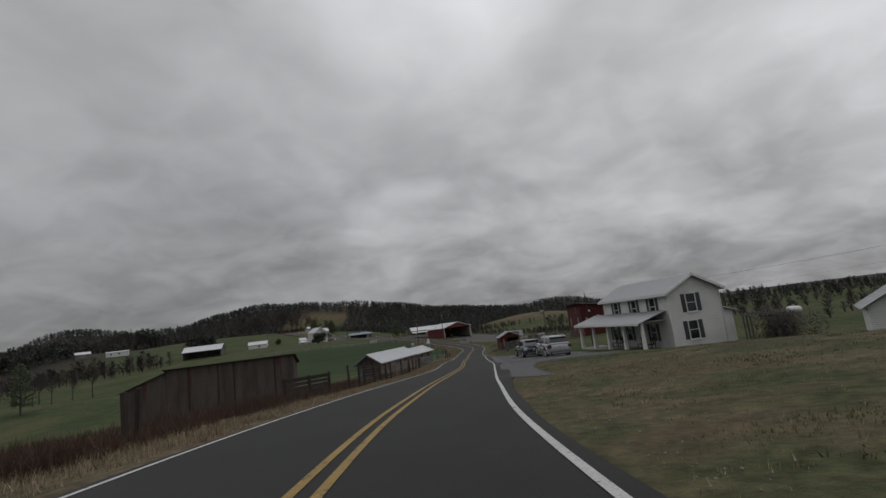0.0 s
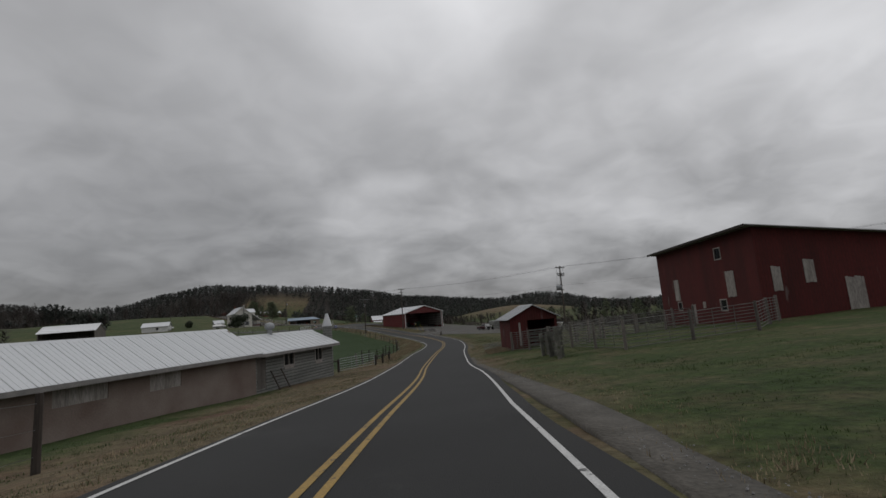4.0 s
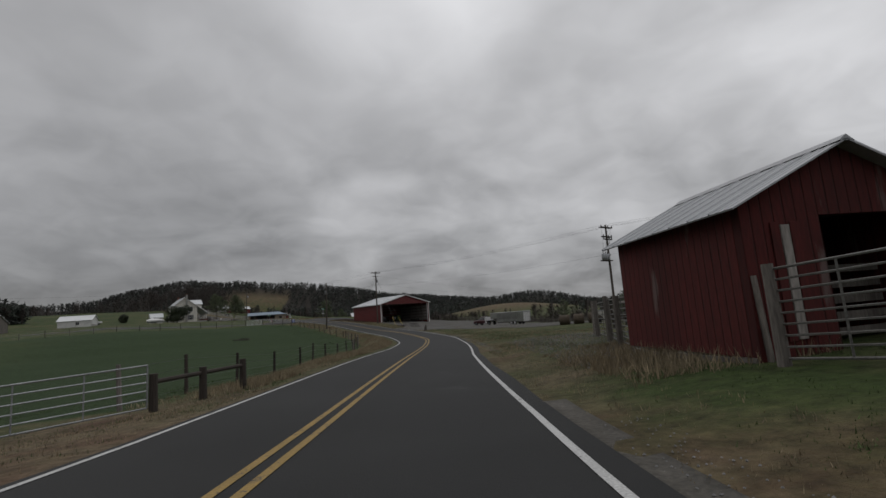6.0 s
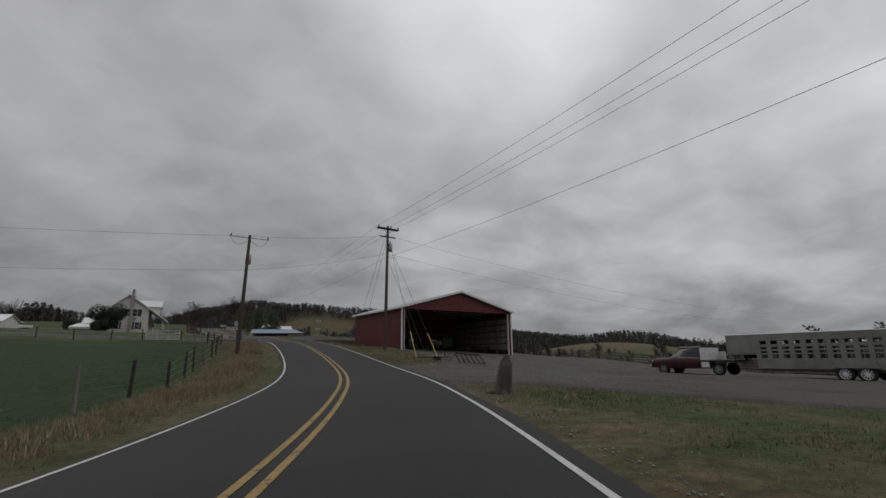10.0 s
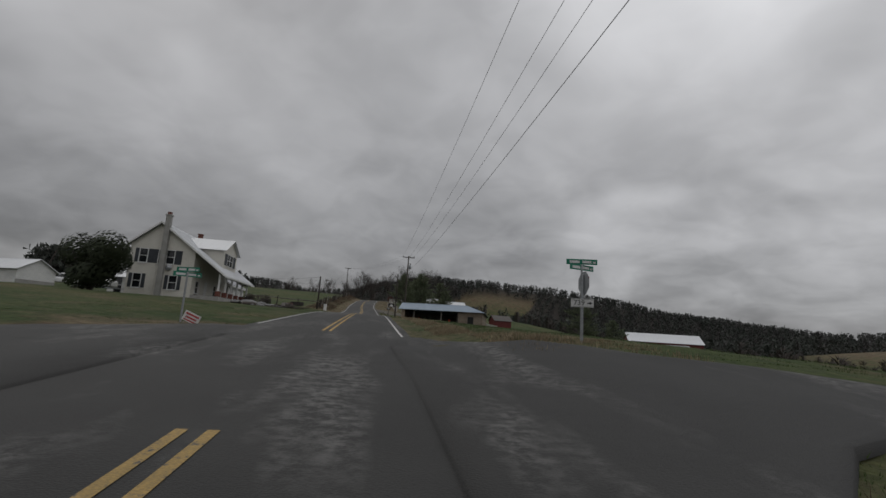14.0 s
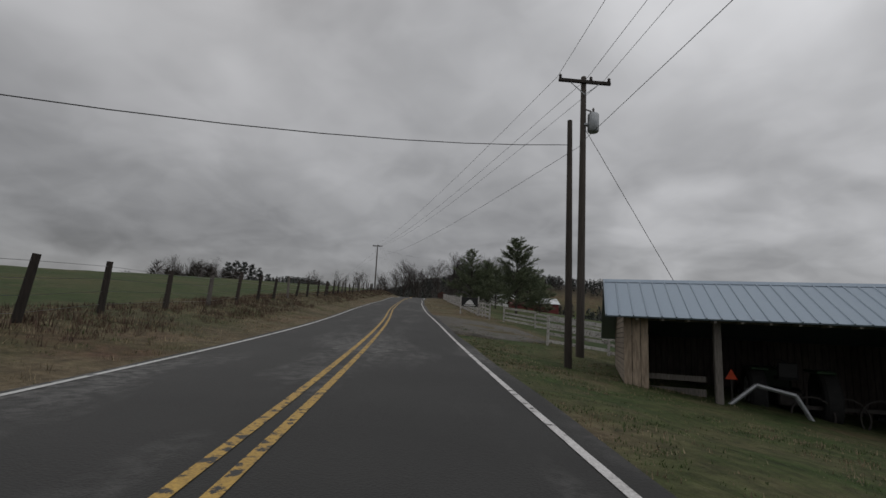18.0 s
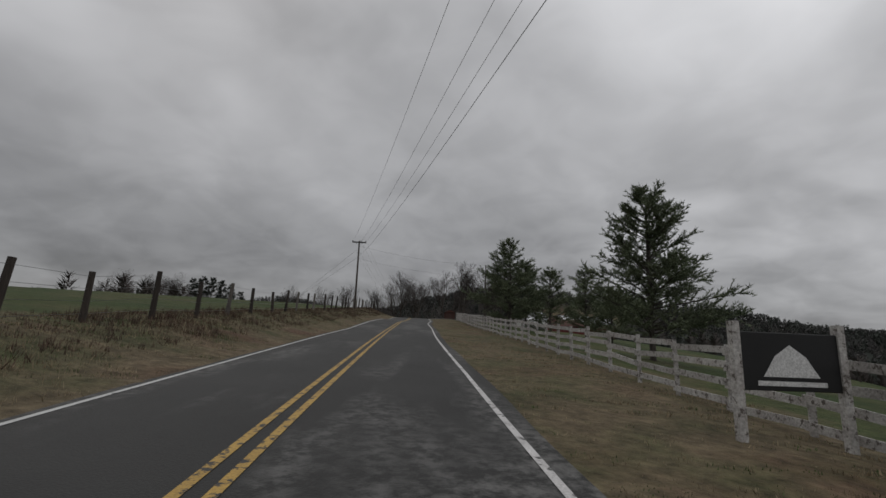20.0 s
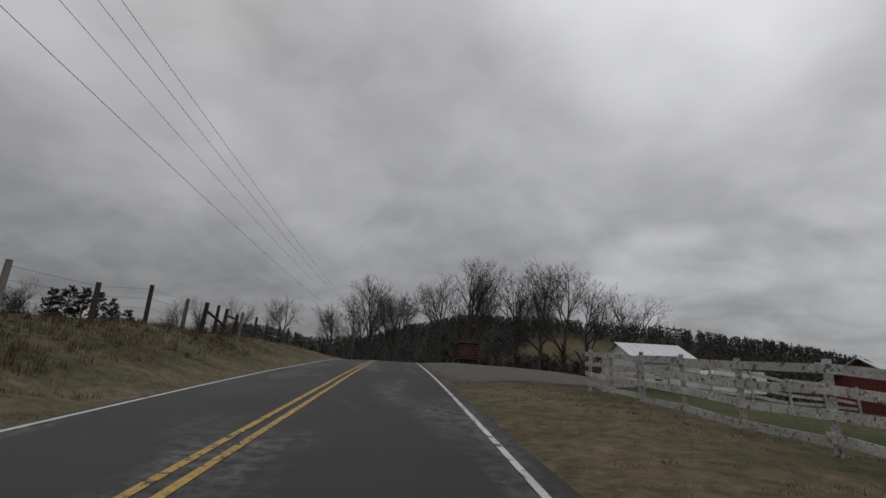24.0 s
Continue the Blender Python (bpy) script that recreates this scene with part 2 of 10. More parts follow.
BARN_BOARD = bands(mat("weathered_barn_boards", (0.1, 0.086, 0.078), (0.058, 0.046, 0.041), 1.2, 0.95, stretch=(1, 1, 0.15), bump=0.5, fine=22,
                       wear=(0.085, 0.036, 0.032), wear_scale=0.6, wear_at=0.6), "X", 0.2, 0.03, 0.12)
TAN_BOARD = bands(mat("weathered_tan_clapboard", (0.26, 0.215, 0.17), (0.17, 0.135, 0.105), 1.4, 0.9, stretch=(0.3, 1, 1), bump=0.5, fine=18), "Z", 0.15, 0.025, 0.16)
FENCE_WHITE = mat("peeling_white_fence_paint", (0.42, 0.41, 0.39), (0.28, 0.262, 0.245), 2.5, 0.85, stretch=(1, 1, 1), bump=0.5, fine=26,
                  wear=(0.1, 0.086, 0.076), wear_scale=9.0, wear_at=0.55, random_tint=0.12)
STUCCO = mat("stained_plaster_wall", (0.2, 0.165, 0.145), (0.13, 0.095, 0.08), 0.6, 0.95, bump=0.4, fine=16, grain_amount=0.12)
RUST_BOARD = mat("rust_red_panel", (0.09, 0.04, 0.032), (0.06, 0.03, 0.025), 1.0, 0.9, bump=0.3)
STEEL = mat("galvanized_steel", (0.32, 0.33, 0.34), (0.24, 0.25, 0.26), 3, 0.45, 0.6, bump=0.1)
DARK_STEEL = mat("dark_rusty_steel", (0.05, 0.045, 0.042), (0.03, 0.026, 0.024), 4, 0.7, 0.3, bump=0.3)
RUBBER = mat("tyre_rubber", (0.018, 0.018, 0.018), (0.012, 0.012, 0.012), 8, 0.85, bump=0.2)
ALLOY = mat("alloy_rim", (0.55, 0.55, 0.56), (0.46, 0.46, 0.47), 5, 0.35, 0.2, bump=0)
SILVER_PAINT = mat("silver_car_paint", (0.36, 0.37, 0.38), (0.33, 0.34, 0.35), 3, 0.24, 0.65, bump=0, spec=0.6, grain_amount=0)
BLUE_PAINT = mat("dark_blue_car_paint", (0.022, 0.03, 0.042), (0.018, 0.026, 0.038), 3, 0.2, 0.3, bump=0, spec=0.6, grain_amount=0)
for paint_mat in (SILVER_PAINT, BLUE_PAINT):
    paint_mat.node_tree.nodes["Principled BSDF"].inputs["Coat Weight"].default_value = 0.8
MAROON_PAINT = mat("dark_maroon_paint", (0.05, 0.012, 0.016), (0.035, 0.01, 0.012), 3, 0.3, 0.2, bump=0, spec=0.5, grain_amount=0.02)
WHITE_PAINT = mat("white_vehicle_paint", (0.6, 0.6, 0.6), (0.52, 0.52, 0.52), 3, 0.35, 0.0, bump=0, spec=0.5, grain_amount=0.03)
BLACK_PLASTIC = mat("black_plastic", (0.02, 0.02, 0.021), (0.015, 0.015, 0.016), 6, 0.55, bump=0.1, grain_amount=0.03)
GLASS_DARK = mat("dark_window_glass", (0.012, 0.014, 0.016), (0.01, 0.011, 0.013), 2, 0.06, 0.0, bump=0, spec=0.6, grain_amount=0)
LAMP_RED = mat("red_lamp_lens", (0.06, 0.005, 0.005), (0.085, 0.007, 0.006), 5, 0.2, bump=0, spec=0.6)
LAMP_CLEAR = mat("clear_lamp_lens", (0.5, 0.52, 0.54), (0.4, 0.42, 0.44), 5, 0.15, bump=0, spec=0.6)
ALUMINIUM = mat("stock_trailer_aluminium", (0.26, 0.265, 0.25), (0.18, 0.185, 0.17), 1.2, 0.4, 0.45, bump=0.1, grain_amount=0.1)
BRICK_CHIM = mat("brick_red_chimney", (0.16, 0.06, 0.045), (0.1, 0.045, 0.035), 6, 0.9, bump=0.5)
CONCRETE = mat("grey_concrete", (0.3, 0.295, 0.28), (0.22, 0.215, 0.2), 1.4, 0.9, bump=0.4, grain_amount=0.12)
HAY = mat("brown_round_bale_hay", (0.09, 0.07, 0.05), (0.05, 0.04, 0.03), 3, 1.0, bump=1.0, fine=30, bump_d=0.05)
SIGN_GREEN = mat("green_sign_sheet", (0.012, 0.16, 0.1), (0.012, 0.14, 0.09), 2, 0.4, bump=0)
SIGN_WHITE = mat("white_sign_sheet", (0.55, 0.55, 0.54), (0.48, 0.48, 0.47), 3, 0.4, bump=0)
SIGN_BLUE = mat("blue_sign_sheet", (0.03, 0.06, 0.22), (0.03, 0.05, 0.18), 3, 0.4, bump=0)
SIGN_RED = mat("red_sign_print", (0.35, 0.03, 0.03), (0.3, 0.03, 0.03), 3, 0.5, bump=0)
SIGN_BLACK = mat("black_sign_print", (0.012, 0.012, 0.012), (0.01, 0.01, 0.01), 3, 0.6, bump=0)
WIRE = mat("cable_black", (0.02, 0.02, 0.02), (0.015, 0.015, 0.015), 3, 0.6, bump=0)
CERAMIC = mat("brown_insulator", (0.05, 0.04, 0.04), (0.04, 0.03, 0.03), 6, 0.25, bump=0)
GUARD_YELLOW = mat("yellow_guy_guard", (0.5, 0.38, 0.08), (0.42, 0.32, 0.07), 3, 0.6, bump=0)
TRIANGLE_ORANGE = mat("orange_warning_triangle", (0.6, 0.07, 0.02), (0.5, 0.06, 0.02), 3, 0.5, bump=0)
BARK = mat("grey_brown_bark", (0.075, 0.064, 0.055), (0.042, 0.036, 0.032), 3, 0.95, stretch=(1, 1, 0.3), bump=0.7, fine=16)
TWIG = mat("bare_twigs", (0.06, 0.05, 0.045), (0.045, 0.038, 0.034), 1, 0.95, bump=0)
NEEDLE = mat("pine_needles", (0.15, 0.172, 0.1), (0.09, 0.112, 0.068), 0.9, 0.8, bump=0, fine=6)
SHRUB = mat("evergreen_shrub_leaves", (0.028, 0.036, 0.016), (0.018, 0.024, 0.012), 2, 0.8, bump=0)
# haze is painted in: base colours of the far woods lightened and greyed
HAZY_GREEN = mat("hazy_pine_woods", (0.036, 0.044, 0.036), (0.05, 0.053, 0.046), 0.03, 0.9, bump=0, fine=0.4, island_tint=0.2)
HAZY_BROWN = mat("hazy_bare_woods", (0.058, 0.055, 0.052), (0.045, 0.044, 0.042), 0.02, 0.9, bump=0, fine=0.4, island_tint=0.16)
GRASS_DRY = mat("dead_grass_blades", (0.25, 0.205, 0.135), (0.15, 0.115, 0.07), 0.5, 0.9, bump=0, fine=5, island_tint=0.4)
GRASS_GREEN = mat("grass_blades", (0.064, 0.092, 0.032), (0.04, 0.062, 0.021), 0.5, 0.9, bump=0, fine=5, island_tint=0.4)
BRUSH = mat("russet_brush_stems", (0.08, 0.046, 0.033), (0.05, 0.033, 0.026), 0.6, 0.95, bump=0, fine=5, island_tint=0.35)
ASPHALT_OLD = mat("old_grey_asphalt", (0.04, 0.039, 0.037), (0.026, 0.025, 0.025), 0.5, 0.85, bump=0.6, fine=40, spec=0.3, wear=(0.058, 0.055, 0.052), wear_scale=0.6, wear_at=0.58)
STONE = mat("loose_stone", (0.2, 0.198, 0.196), (0.1, 0.098, 0.096), 3.0, 0.95, bump=0.2, fine=30)
PIPE = mat("dull_pipe_steel", (0.15, 0.148, 0.14), (0.09, 0.085, 0.078), 2.5, 0.6, 0.3, bump=0.1)
def scuffed_asphalt():
    """Old surface: long scuffed streaks and scabs where the top has worn off, running with the road."""
    m = mat("worn_patched_asphalt", (0.027, 0.0268, 0.0255), (0.019, 0.0188, 0.018), 0.5, 0.8, bump=0.6, fine=45, spec=0.25)
    n, l = m.node_tree.nodes, m.node_tree.links
    b = n["Principled BSDF"]
    tc = n.new("ShaderNodeTexCoord")
    turn = n.new("ShaderNodeMapping")
    turn.vector_type = "TEXTURE"
    turn.inputs["Rotation"].default_value = (0, 0, radians(31))
    l.new(tc.outputs["Object"], turn.inputs["Vector"])
    long = n.new("ShaderNodeMapping")
    long.inputs["Scale"].default_value = (1, 0.22, 1)
    l.new(turn.outputs[0], long.inputs["Vector"])

    def noise(src, scale, detail, lo, hi, rough=0.6):
        t = n.new("ShaderNodeTexNoise")
        t.inputs["Scale"].default_value, t.inputs["Detail"].default_value, t.inputs["Roughness"].default_value = scale, detail, rough
        l.new(src, t.inputs["Vector"])
        r = n.new("ShaderNodeMapRange")
        r.inputs["From Min"].default_value, r.inputs["From Max"].default_value = lo, hi
        l.new(t.outputs["Fac"], r.inputs["Value"])
        return r.outputs[0]
    streak = noise(long.outputs[0], 0.62, 3, 0.5, 0.66)
    scab = noise(turn.outputs[0], 5.0, 6, 0.42, 0.62, 0.7)
    both = n.new("ShaderNodeMath")
    both.operation = "MULTIPLY"
    l.new(streak, both.inputs[0])
    l.new(scab, both.inputs[1])
    mx = n.new("ShaderNodeMix")
    mx.data_type = "RGBA"
    l.new(both.outputs[0], mx.inputs["Factor"])
    l.new(b.inputs["Base Color"].links[0].from_socket, mx.inputs[6])
    mx.inputs[7].default_value = (0.1, 0.098, 0.094, 1)
    l.new(mx.outputs[2], b.inputs["Base Color"])
    return m


ASPHALT_WORN = scuffed_asphalt()
YELLOW_WORN = mat("crumbling_yellow_paint", (0.36, 0.23, 0.055), (0.27, 0.17, 0.045), 2, 0.75, wear=(0.03, 0.029, 0.028), wear_scale=8.0, wear_at=0.53)
WHITE_WORN = mat("chipped_white_paint", (0.47, 0.46, 0.45), (0.36, 0.35, 0.34), 2, 0.75, wear=(0.035, 0.034, 0.033), wear_scale=5.0, wear_at=0.55)


# ---- geometry helpers ----
class Geo:
    """Collects vertices and faces for one mesh."""

    def __init__(self):
        self.v, self.f = [], []

    def poly(self, pts):
        k = len(self.v)
        self.v += [tuple(p) for p in pts]
        self.f.append(tuple(range(k, k + len(pts))))
        return self

    def solid(self, bottom, top):
        """A prism between two rings of the same count."""
        k, n = len(self.v), len(bottom)
        self.v += [tuple(p) for p in bottom] + [tuple(p) for p in top]
        self.f.append(tuple(range(k + n - 1, k - 1, -1)))
        self.f.append(tuple(range(k + n, k + 2 * n)))
        self.f += [(k + i, k + (i + 1) % n, k + n + (i + 1) % n, k + n + i) for i in range(n)]
        return self

    def box(self, x0, y0, z0, x1, y1, z1, bev=0.0):
        x0, x1, y0, y1, z0, z1 = min(x0, x1), max(x0, x1), min(y0, y1), max(y0, y1), min(z0, z1), max(z0, z1)
        if bev:
            b = min(bev, (x1 - x0) / 3, (y1 - y0) / 3, (z1 - z0) / 3)

            def ring(i, z):
                return [(x0 + i, y0, z), (x1 - i, y0, z), (x1, y0 + i, z), (x1, y1 - i, z), (x1 - i, y1, z), (x0 + i, y1, z), (x0, y1 - i, z), (x0, y0 + i, z)]
            def inner(z):
                return [(x0 + b, y0 + b, z), (x1 - b, y0 + b, z), (x1 - b, y0 + b, z), (x1 - b, y1 - b, z), (x1 - b, y1 - b, z), (x0 + b, y1 - b, z), (x0 + b, y1 - b, z), (x0 + b, y0 + b, z)]
            k = len(self.v)
            rings = [inner(z0), ring(b, z0 + b), ring(b, z1 - b), inner(z1)]
            for r in rings:
                self.v += r
            for j in range(3):
                self.f += [(k + 8 * j + i, k + 8 * j + (i + 1) % 8, k + 8 * j + 8 + (i + 1) % 8, k + 8 * j + 8 + i) for i in range(8)]
            self.f += [tuple(k + i for i in (6, 5, 2, 1)), tuple(k + 24 + i for i in (0, 2, 4, 6))]
            return self
        return self.solid([(x0, y0, z0), (x1, y0, z0), (x1, y1, z0), (x0, y1, z0)], [(x0, y0, z1), (x1, y0, z1), (x1, y1, z1), (x0, y1, z1)])

    def tube(self, a, b, r0, r1=None, n=8):
        a, b = Vector(a), Vector(b)
        r1 = r0 if r1 is None else r1
        d = (b - a).normalized()
        u = d.orthogonal().normalized()
        w = d.cross(u)
        rings = [[c + (u * math.cos(q) + w * math.sin(q)) * r for q in (2 * math.pi * i / n for i in range(n))] for c, r in ((a, r0), (b, r1))]
        return self.solid(rings[0], rings[1])

    def line(self, pts, r, n=5):
        for a, b in zip(pts, pts[1:]):
            self.tube(a, b, r, r, n)
        return self

    def lathe(self, prof, n=16, at=(0, 0, 0), axis="z", loop=False):
        """prof: (radius, height) pairs from bottom to top."""
        k = len(self.v)
        for r, h in prof:
            for i in range(n):
                q = 2 * math.pi * i / n
                p = (r * math.cos(q), r * math.sin(q), h)
                if axis == "y":
                    p = (p[0], p[2], p[1])
                elif axis == "x":
                    p = (p[2], p[0], p[1])
                self.v.append((p[0] + at[0], p[1] + at[1], p[2] + at[2]))
        m = len(prof)
        for j in range(m - 1):
            self.f += [(k + j * n + i, k + j * n + (i + 1) % n, k + (j + 1) * n + (i + 1) % n, k + (j + 1) * n + i) for i in range(n)]
        if loop:
            self.f += [(k + (m - 1) * n + i, k + (m - 1) * n + (i + 1) % n, k + (i + 1) % n, k + i) for i in range(n)]
        else:
            self.f.append(tuple(k + i for i in range(n - 1, -1, -1)))
            self.f.append(tuple(k + (m - 1) * n + i for i in range(n)))
        return self

    def bar(self, a, b, w, h, up=(0, 0, 1)):
        """A rectangular beam from a to b."""
        a, b = Vector(a), Vector(b)
        d = (b - a).normalized()
        s = d.cross(Vector(up))
        s = s.normalized() if s.length > 1e-4 else Vector((1, 0, 0))
        t = s.cross(d)
        c = [s * w / 2 + t * h / 2, -s * w / 2 + t * h / 2, -s * w / 2 - t * h / 2, s * w / 2 - t * h / 2]
        return self.solid([a + q for q in c], [b + q for q in c])

    def mesh(self, name, material, smooth=False):
        me = bpy.data.meshes.new(name)
        me.from_pydata(self.v, [], self.f)
        me.validate()
        me.materials.append(material)
        fix = bmesh.new()
        fix.from_mesh(me)
        if len(fix.faces) < 4000:
            bmesh.ops.recalc_face_normals(fix, faces=fix.faces)
            fix.to_mesh(me)
        fix.free()
        if smooth:
            me.shade_smooth()
            me.set_sharp_from_angle(angle=radians(40))
        return me


def part(name, geo, material, parent, label="", smooth=False):
    ob = new(name, geo.mesh(name, material, smooth))
    ob.parent = parent
    if label:
        tagged(ob, label)
    return ob


def share(name, me, parent, m=None):
    """One more object on a mesh that exists already."""
    ob = new(name, me)
    ob.parent = parent
    if m is not None:
        ob.matrix_basis = m
    return ob


def thing(name, m, label, category, group="", kind=""):
    ob = tagged(new(name), label, category, group, kind)
    ob.matrix_basis = m
    return ob


def single(name, geo, material, m, label, category, group="", kind="", smooth=False):
    """A thing of one mesh."""
    ob = tagged(new(name, geo.mesh(name, material, smooth)), label, category, group, kind)
    ob.matrix_basis = m
    return ob


# ---- road line and land ----
ROAD = [(0.4, -80, 5.1), (-0.9, -40, 2.7), (-1.7, 0, 0.22), (-0.9, 14.1, -0.64), (0.9, 28.1, -1.58), (2.6, 41.9, -2.52), (4, 55.8, -3.27), (5.4, 69.8, -3.95),
        (6.8, 83.7, -4.83), (7.8, 97.7, -5.62), (9.5, 111.6, -6), (11.5, 125.5, -6.27), (13, 139.3, -6.61), (14, 153.1, -6.76), (13.5, 167, -6.75), (11.4, 180.7, -6.44),
        (7.5, 194, -6.01), (2.2, 206.9, -4.98), (-3.7, 219.5, -3.9), (-10.5, 231.5, -3.08)]
ROAD += [(-17.9, 243.4, -2.29), (-25.1, 255.4, -1.46), (-32.3, 267.4, -0.71), (-39.7, 279.3, -0.28), (-47, 291.3, 0.06), (-54.3, 303.2, 0.72), (-61.7, 315.1, 1.67), (-69.3, 326.9, 2.73),
         (-76.6, 338.8, 3.81), (-83.8, 350.9, 4.9), (-90.8, 363, 5.94), (-98, 375, 7.02), (-104.9, 387.1, 8.12), (-117.7, 408.7, 10), (-130.7, 430.4, 11.3), (-146.6, 456.4, 11.2),
         (-178.6, 507.4, 7), (-212, 550, 4.5), (-255, 590, 3.5)]


def spline(pts, step=1.0):
    p = np.array(pts, float)
    p = np.vstack([2 * p[0] - p[1], p, 2 * p[-1] - p[-2]])
    out = []
    for i in range(1, len(p) - 2):
        n = max(2, int(np.linalg.norm(p[i + 1] - p[i]) / step))
        for k in range(n):
            t = k / n
            a, b, c, d = p[i - 1:i + 3]
            out.append(0.5 * (2 * b + (c - a) * t + (2 * a - 5 * b + 4 * c - d) * t * t + (3 * b - a - 3 * c + d) * t ** 3))
    out.append(p[-2])
    return np.array(out)


LINE = spline(ROAD)
for _ in range(3):
    LINE[2:-2] = (LINE[:-4] + LINE[1:-3] + LINE[2:-2] + LINE[3:-1] + LINE[4:]) / 5
DIRS = np.gradient(LINE[:, :2], axis=0)
DIRS /= np.linalg.norm(DIRS, axis=1)[:, None]
RIGHT = np.stack([DIRS[:, 1], -DIRS[:, 0]], 1)
STAT = np.concatenate([[0], np.cumsum(np.linalg.norm(np.diff(LINE[:, :2], axis=0), axis=1))])
STAT -= STAT[np.argmin(np.abs(LINE[:, 1]))]
ROAD_END = STAT[-1] - 3

# height of the land beside the road, relative to it: station, left at 8, 20, 45, 100 m, right at 7, 14, 35, 100 m
SIDE = [(-60, -.8, -3, -6, -9, 0, .3, 0, -4), (20, -.5, -1.1, -4, -8, .05, .2, -.5, -3), (45, -.5, -1.3, -3.8, -7, -.05, -.3, -1.1, -4), (70, -.6, -1.4, -3.2, -5.5, 0, .3, 1.0, -2),
        (100, -.35, -.9, -1.5, 0, .3, .9, 2.0, 2), (140, -.7, -1.1, -.6, 1.0, .2, .3, .6, 0), (165, -.85, -1.1, -.5, 1.0, .0, -.1, -.2, -3), (190, -.7, -.95, -.2, 0, -.1, -.4, -1.1, -5),
        (225, -.5, -.5, .5, -.5, -.2, -.8, -1.8, -8), (240, -.3, -.5, .5, -.5, -.1, -.4, -1.5, -8.5), (251, -.25, .25, 1.1, -.9, .42, .42, -1.0, -9), (258, -.2, .3, 1.1, -1.0, .35, .2, -1.5, -9), (300, .2, .5, .9, -1.5, -.5, -1.3, -3, -9),
        (322, .45, .8, 1.3, 0.3, -.6, -1.5, -3.5, -8.5), (350, .7, 1.1, 1.6, 0.6, -.2, -.85, -3.5, -9), (400, 1.15, 1.6, 2.2, 1.0, -.05, -.5, -3, -13), (440, 1.5, 1.8, 2.2, 1.0, .1, -.2, -1.8, -9),
        (480, .6, .8, 1.2, 0, 0, -.3, -2, -8), (560, .3, 1, 1, 0, .3, .5, 0, -3)]
SIDE_S = np.array([r[0] for r in SIDE], float)
SIDE_Z = np.array([r[1:] for r in SIDE], float)
RIDGE = [29, 51, 33, 28, 35, 47, 40, 39, 29, 20, 17, 9, 21]
HILLS = [(-650 + 75 * k, 820, h, 70, 100) for k, h in enumerate(RIDGE)] + [(-325, 505, 42, 85, 90), (-620, 300, 22, 160, 250), (120, 520, 11, 70, 55)]
# wooded knolls west of the road
KNOLLS = [(-240, 292, 14, 55, 50)]


# cross fall of the far lane along the road
BANK_S, BANK_G = (125, 155, 190, 212, 225, 382, 396, 412, 422), (0, 0.06, 0.1, 0.05, 0, 0, -0.08, -0.08, 0)


def smooth01(v):
    v = np.clip(v, 0, 1)
    return v * v * (3 - 2 * v)


def road_frame(x, y):
    """Nearest station index and the offset to the right of the centre line."""
    x, y = np.atleast_1d(np.asarray(x, float)), np.atleast_1d(np.asarray(y, float))
    idx = np.empty(len(x), int)
    for a in range(0, len(x), 4000):
        d = (x[a:a + 4000, None] - LINE[None, :, 0]) ** 2 + (y[a:a + 4000, None] - LINE[None, :, 1]) ** 2
        idx[a:a + 4000] = np.argmin(d, 1)
    rx, ry = x - LINE[idx, 0], y - LINE[idx, 1]
    u = rx * RIGHT[idx, 0] + ry * RIGHT[idx, 1]
    far = np.hypot(rx, ry)
    return idx, np.where(u < 0, -far, far)


def rough_noise(x, y, size, seed):
    return np.sin(x / size + seed) * np.cos(y / size * 1.13 + seed * 2.1) + 0.5 * np.sin((x + y) / size * 2.3 + seed * 3.3) * np.cos((x - y) / size * 1.9)


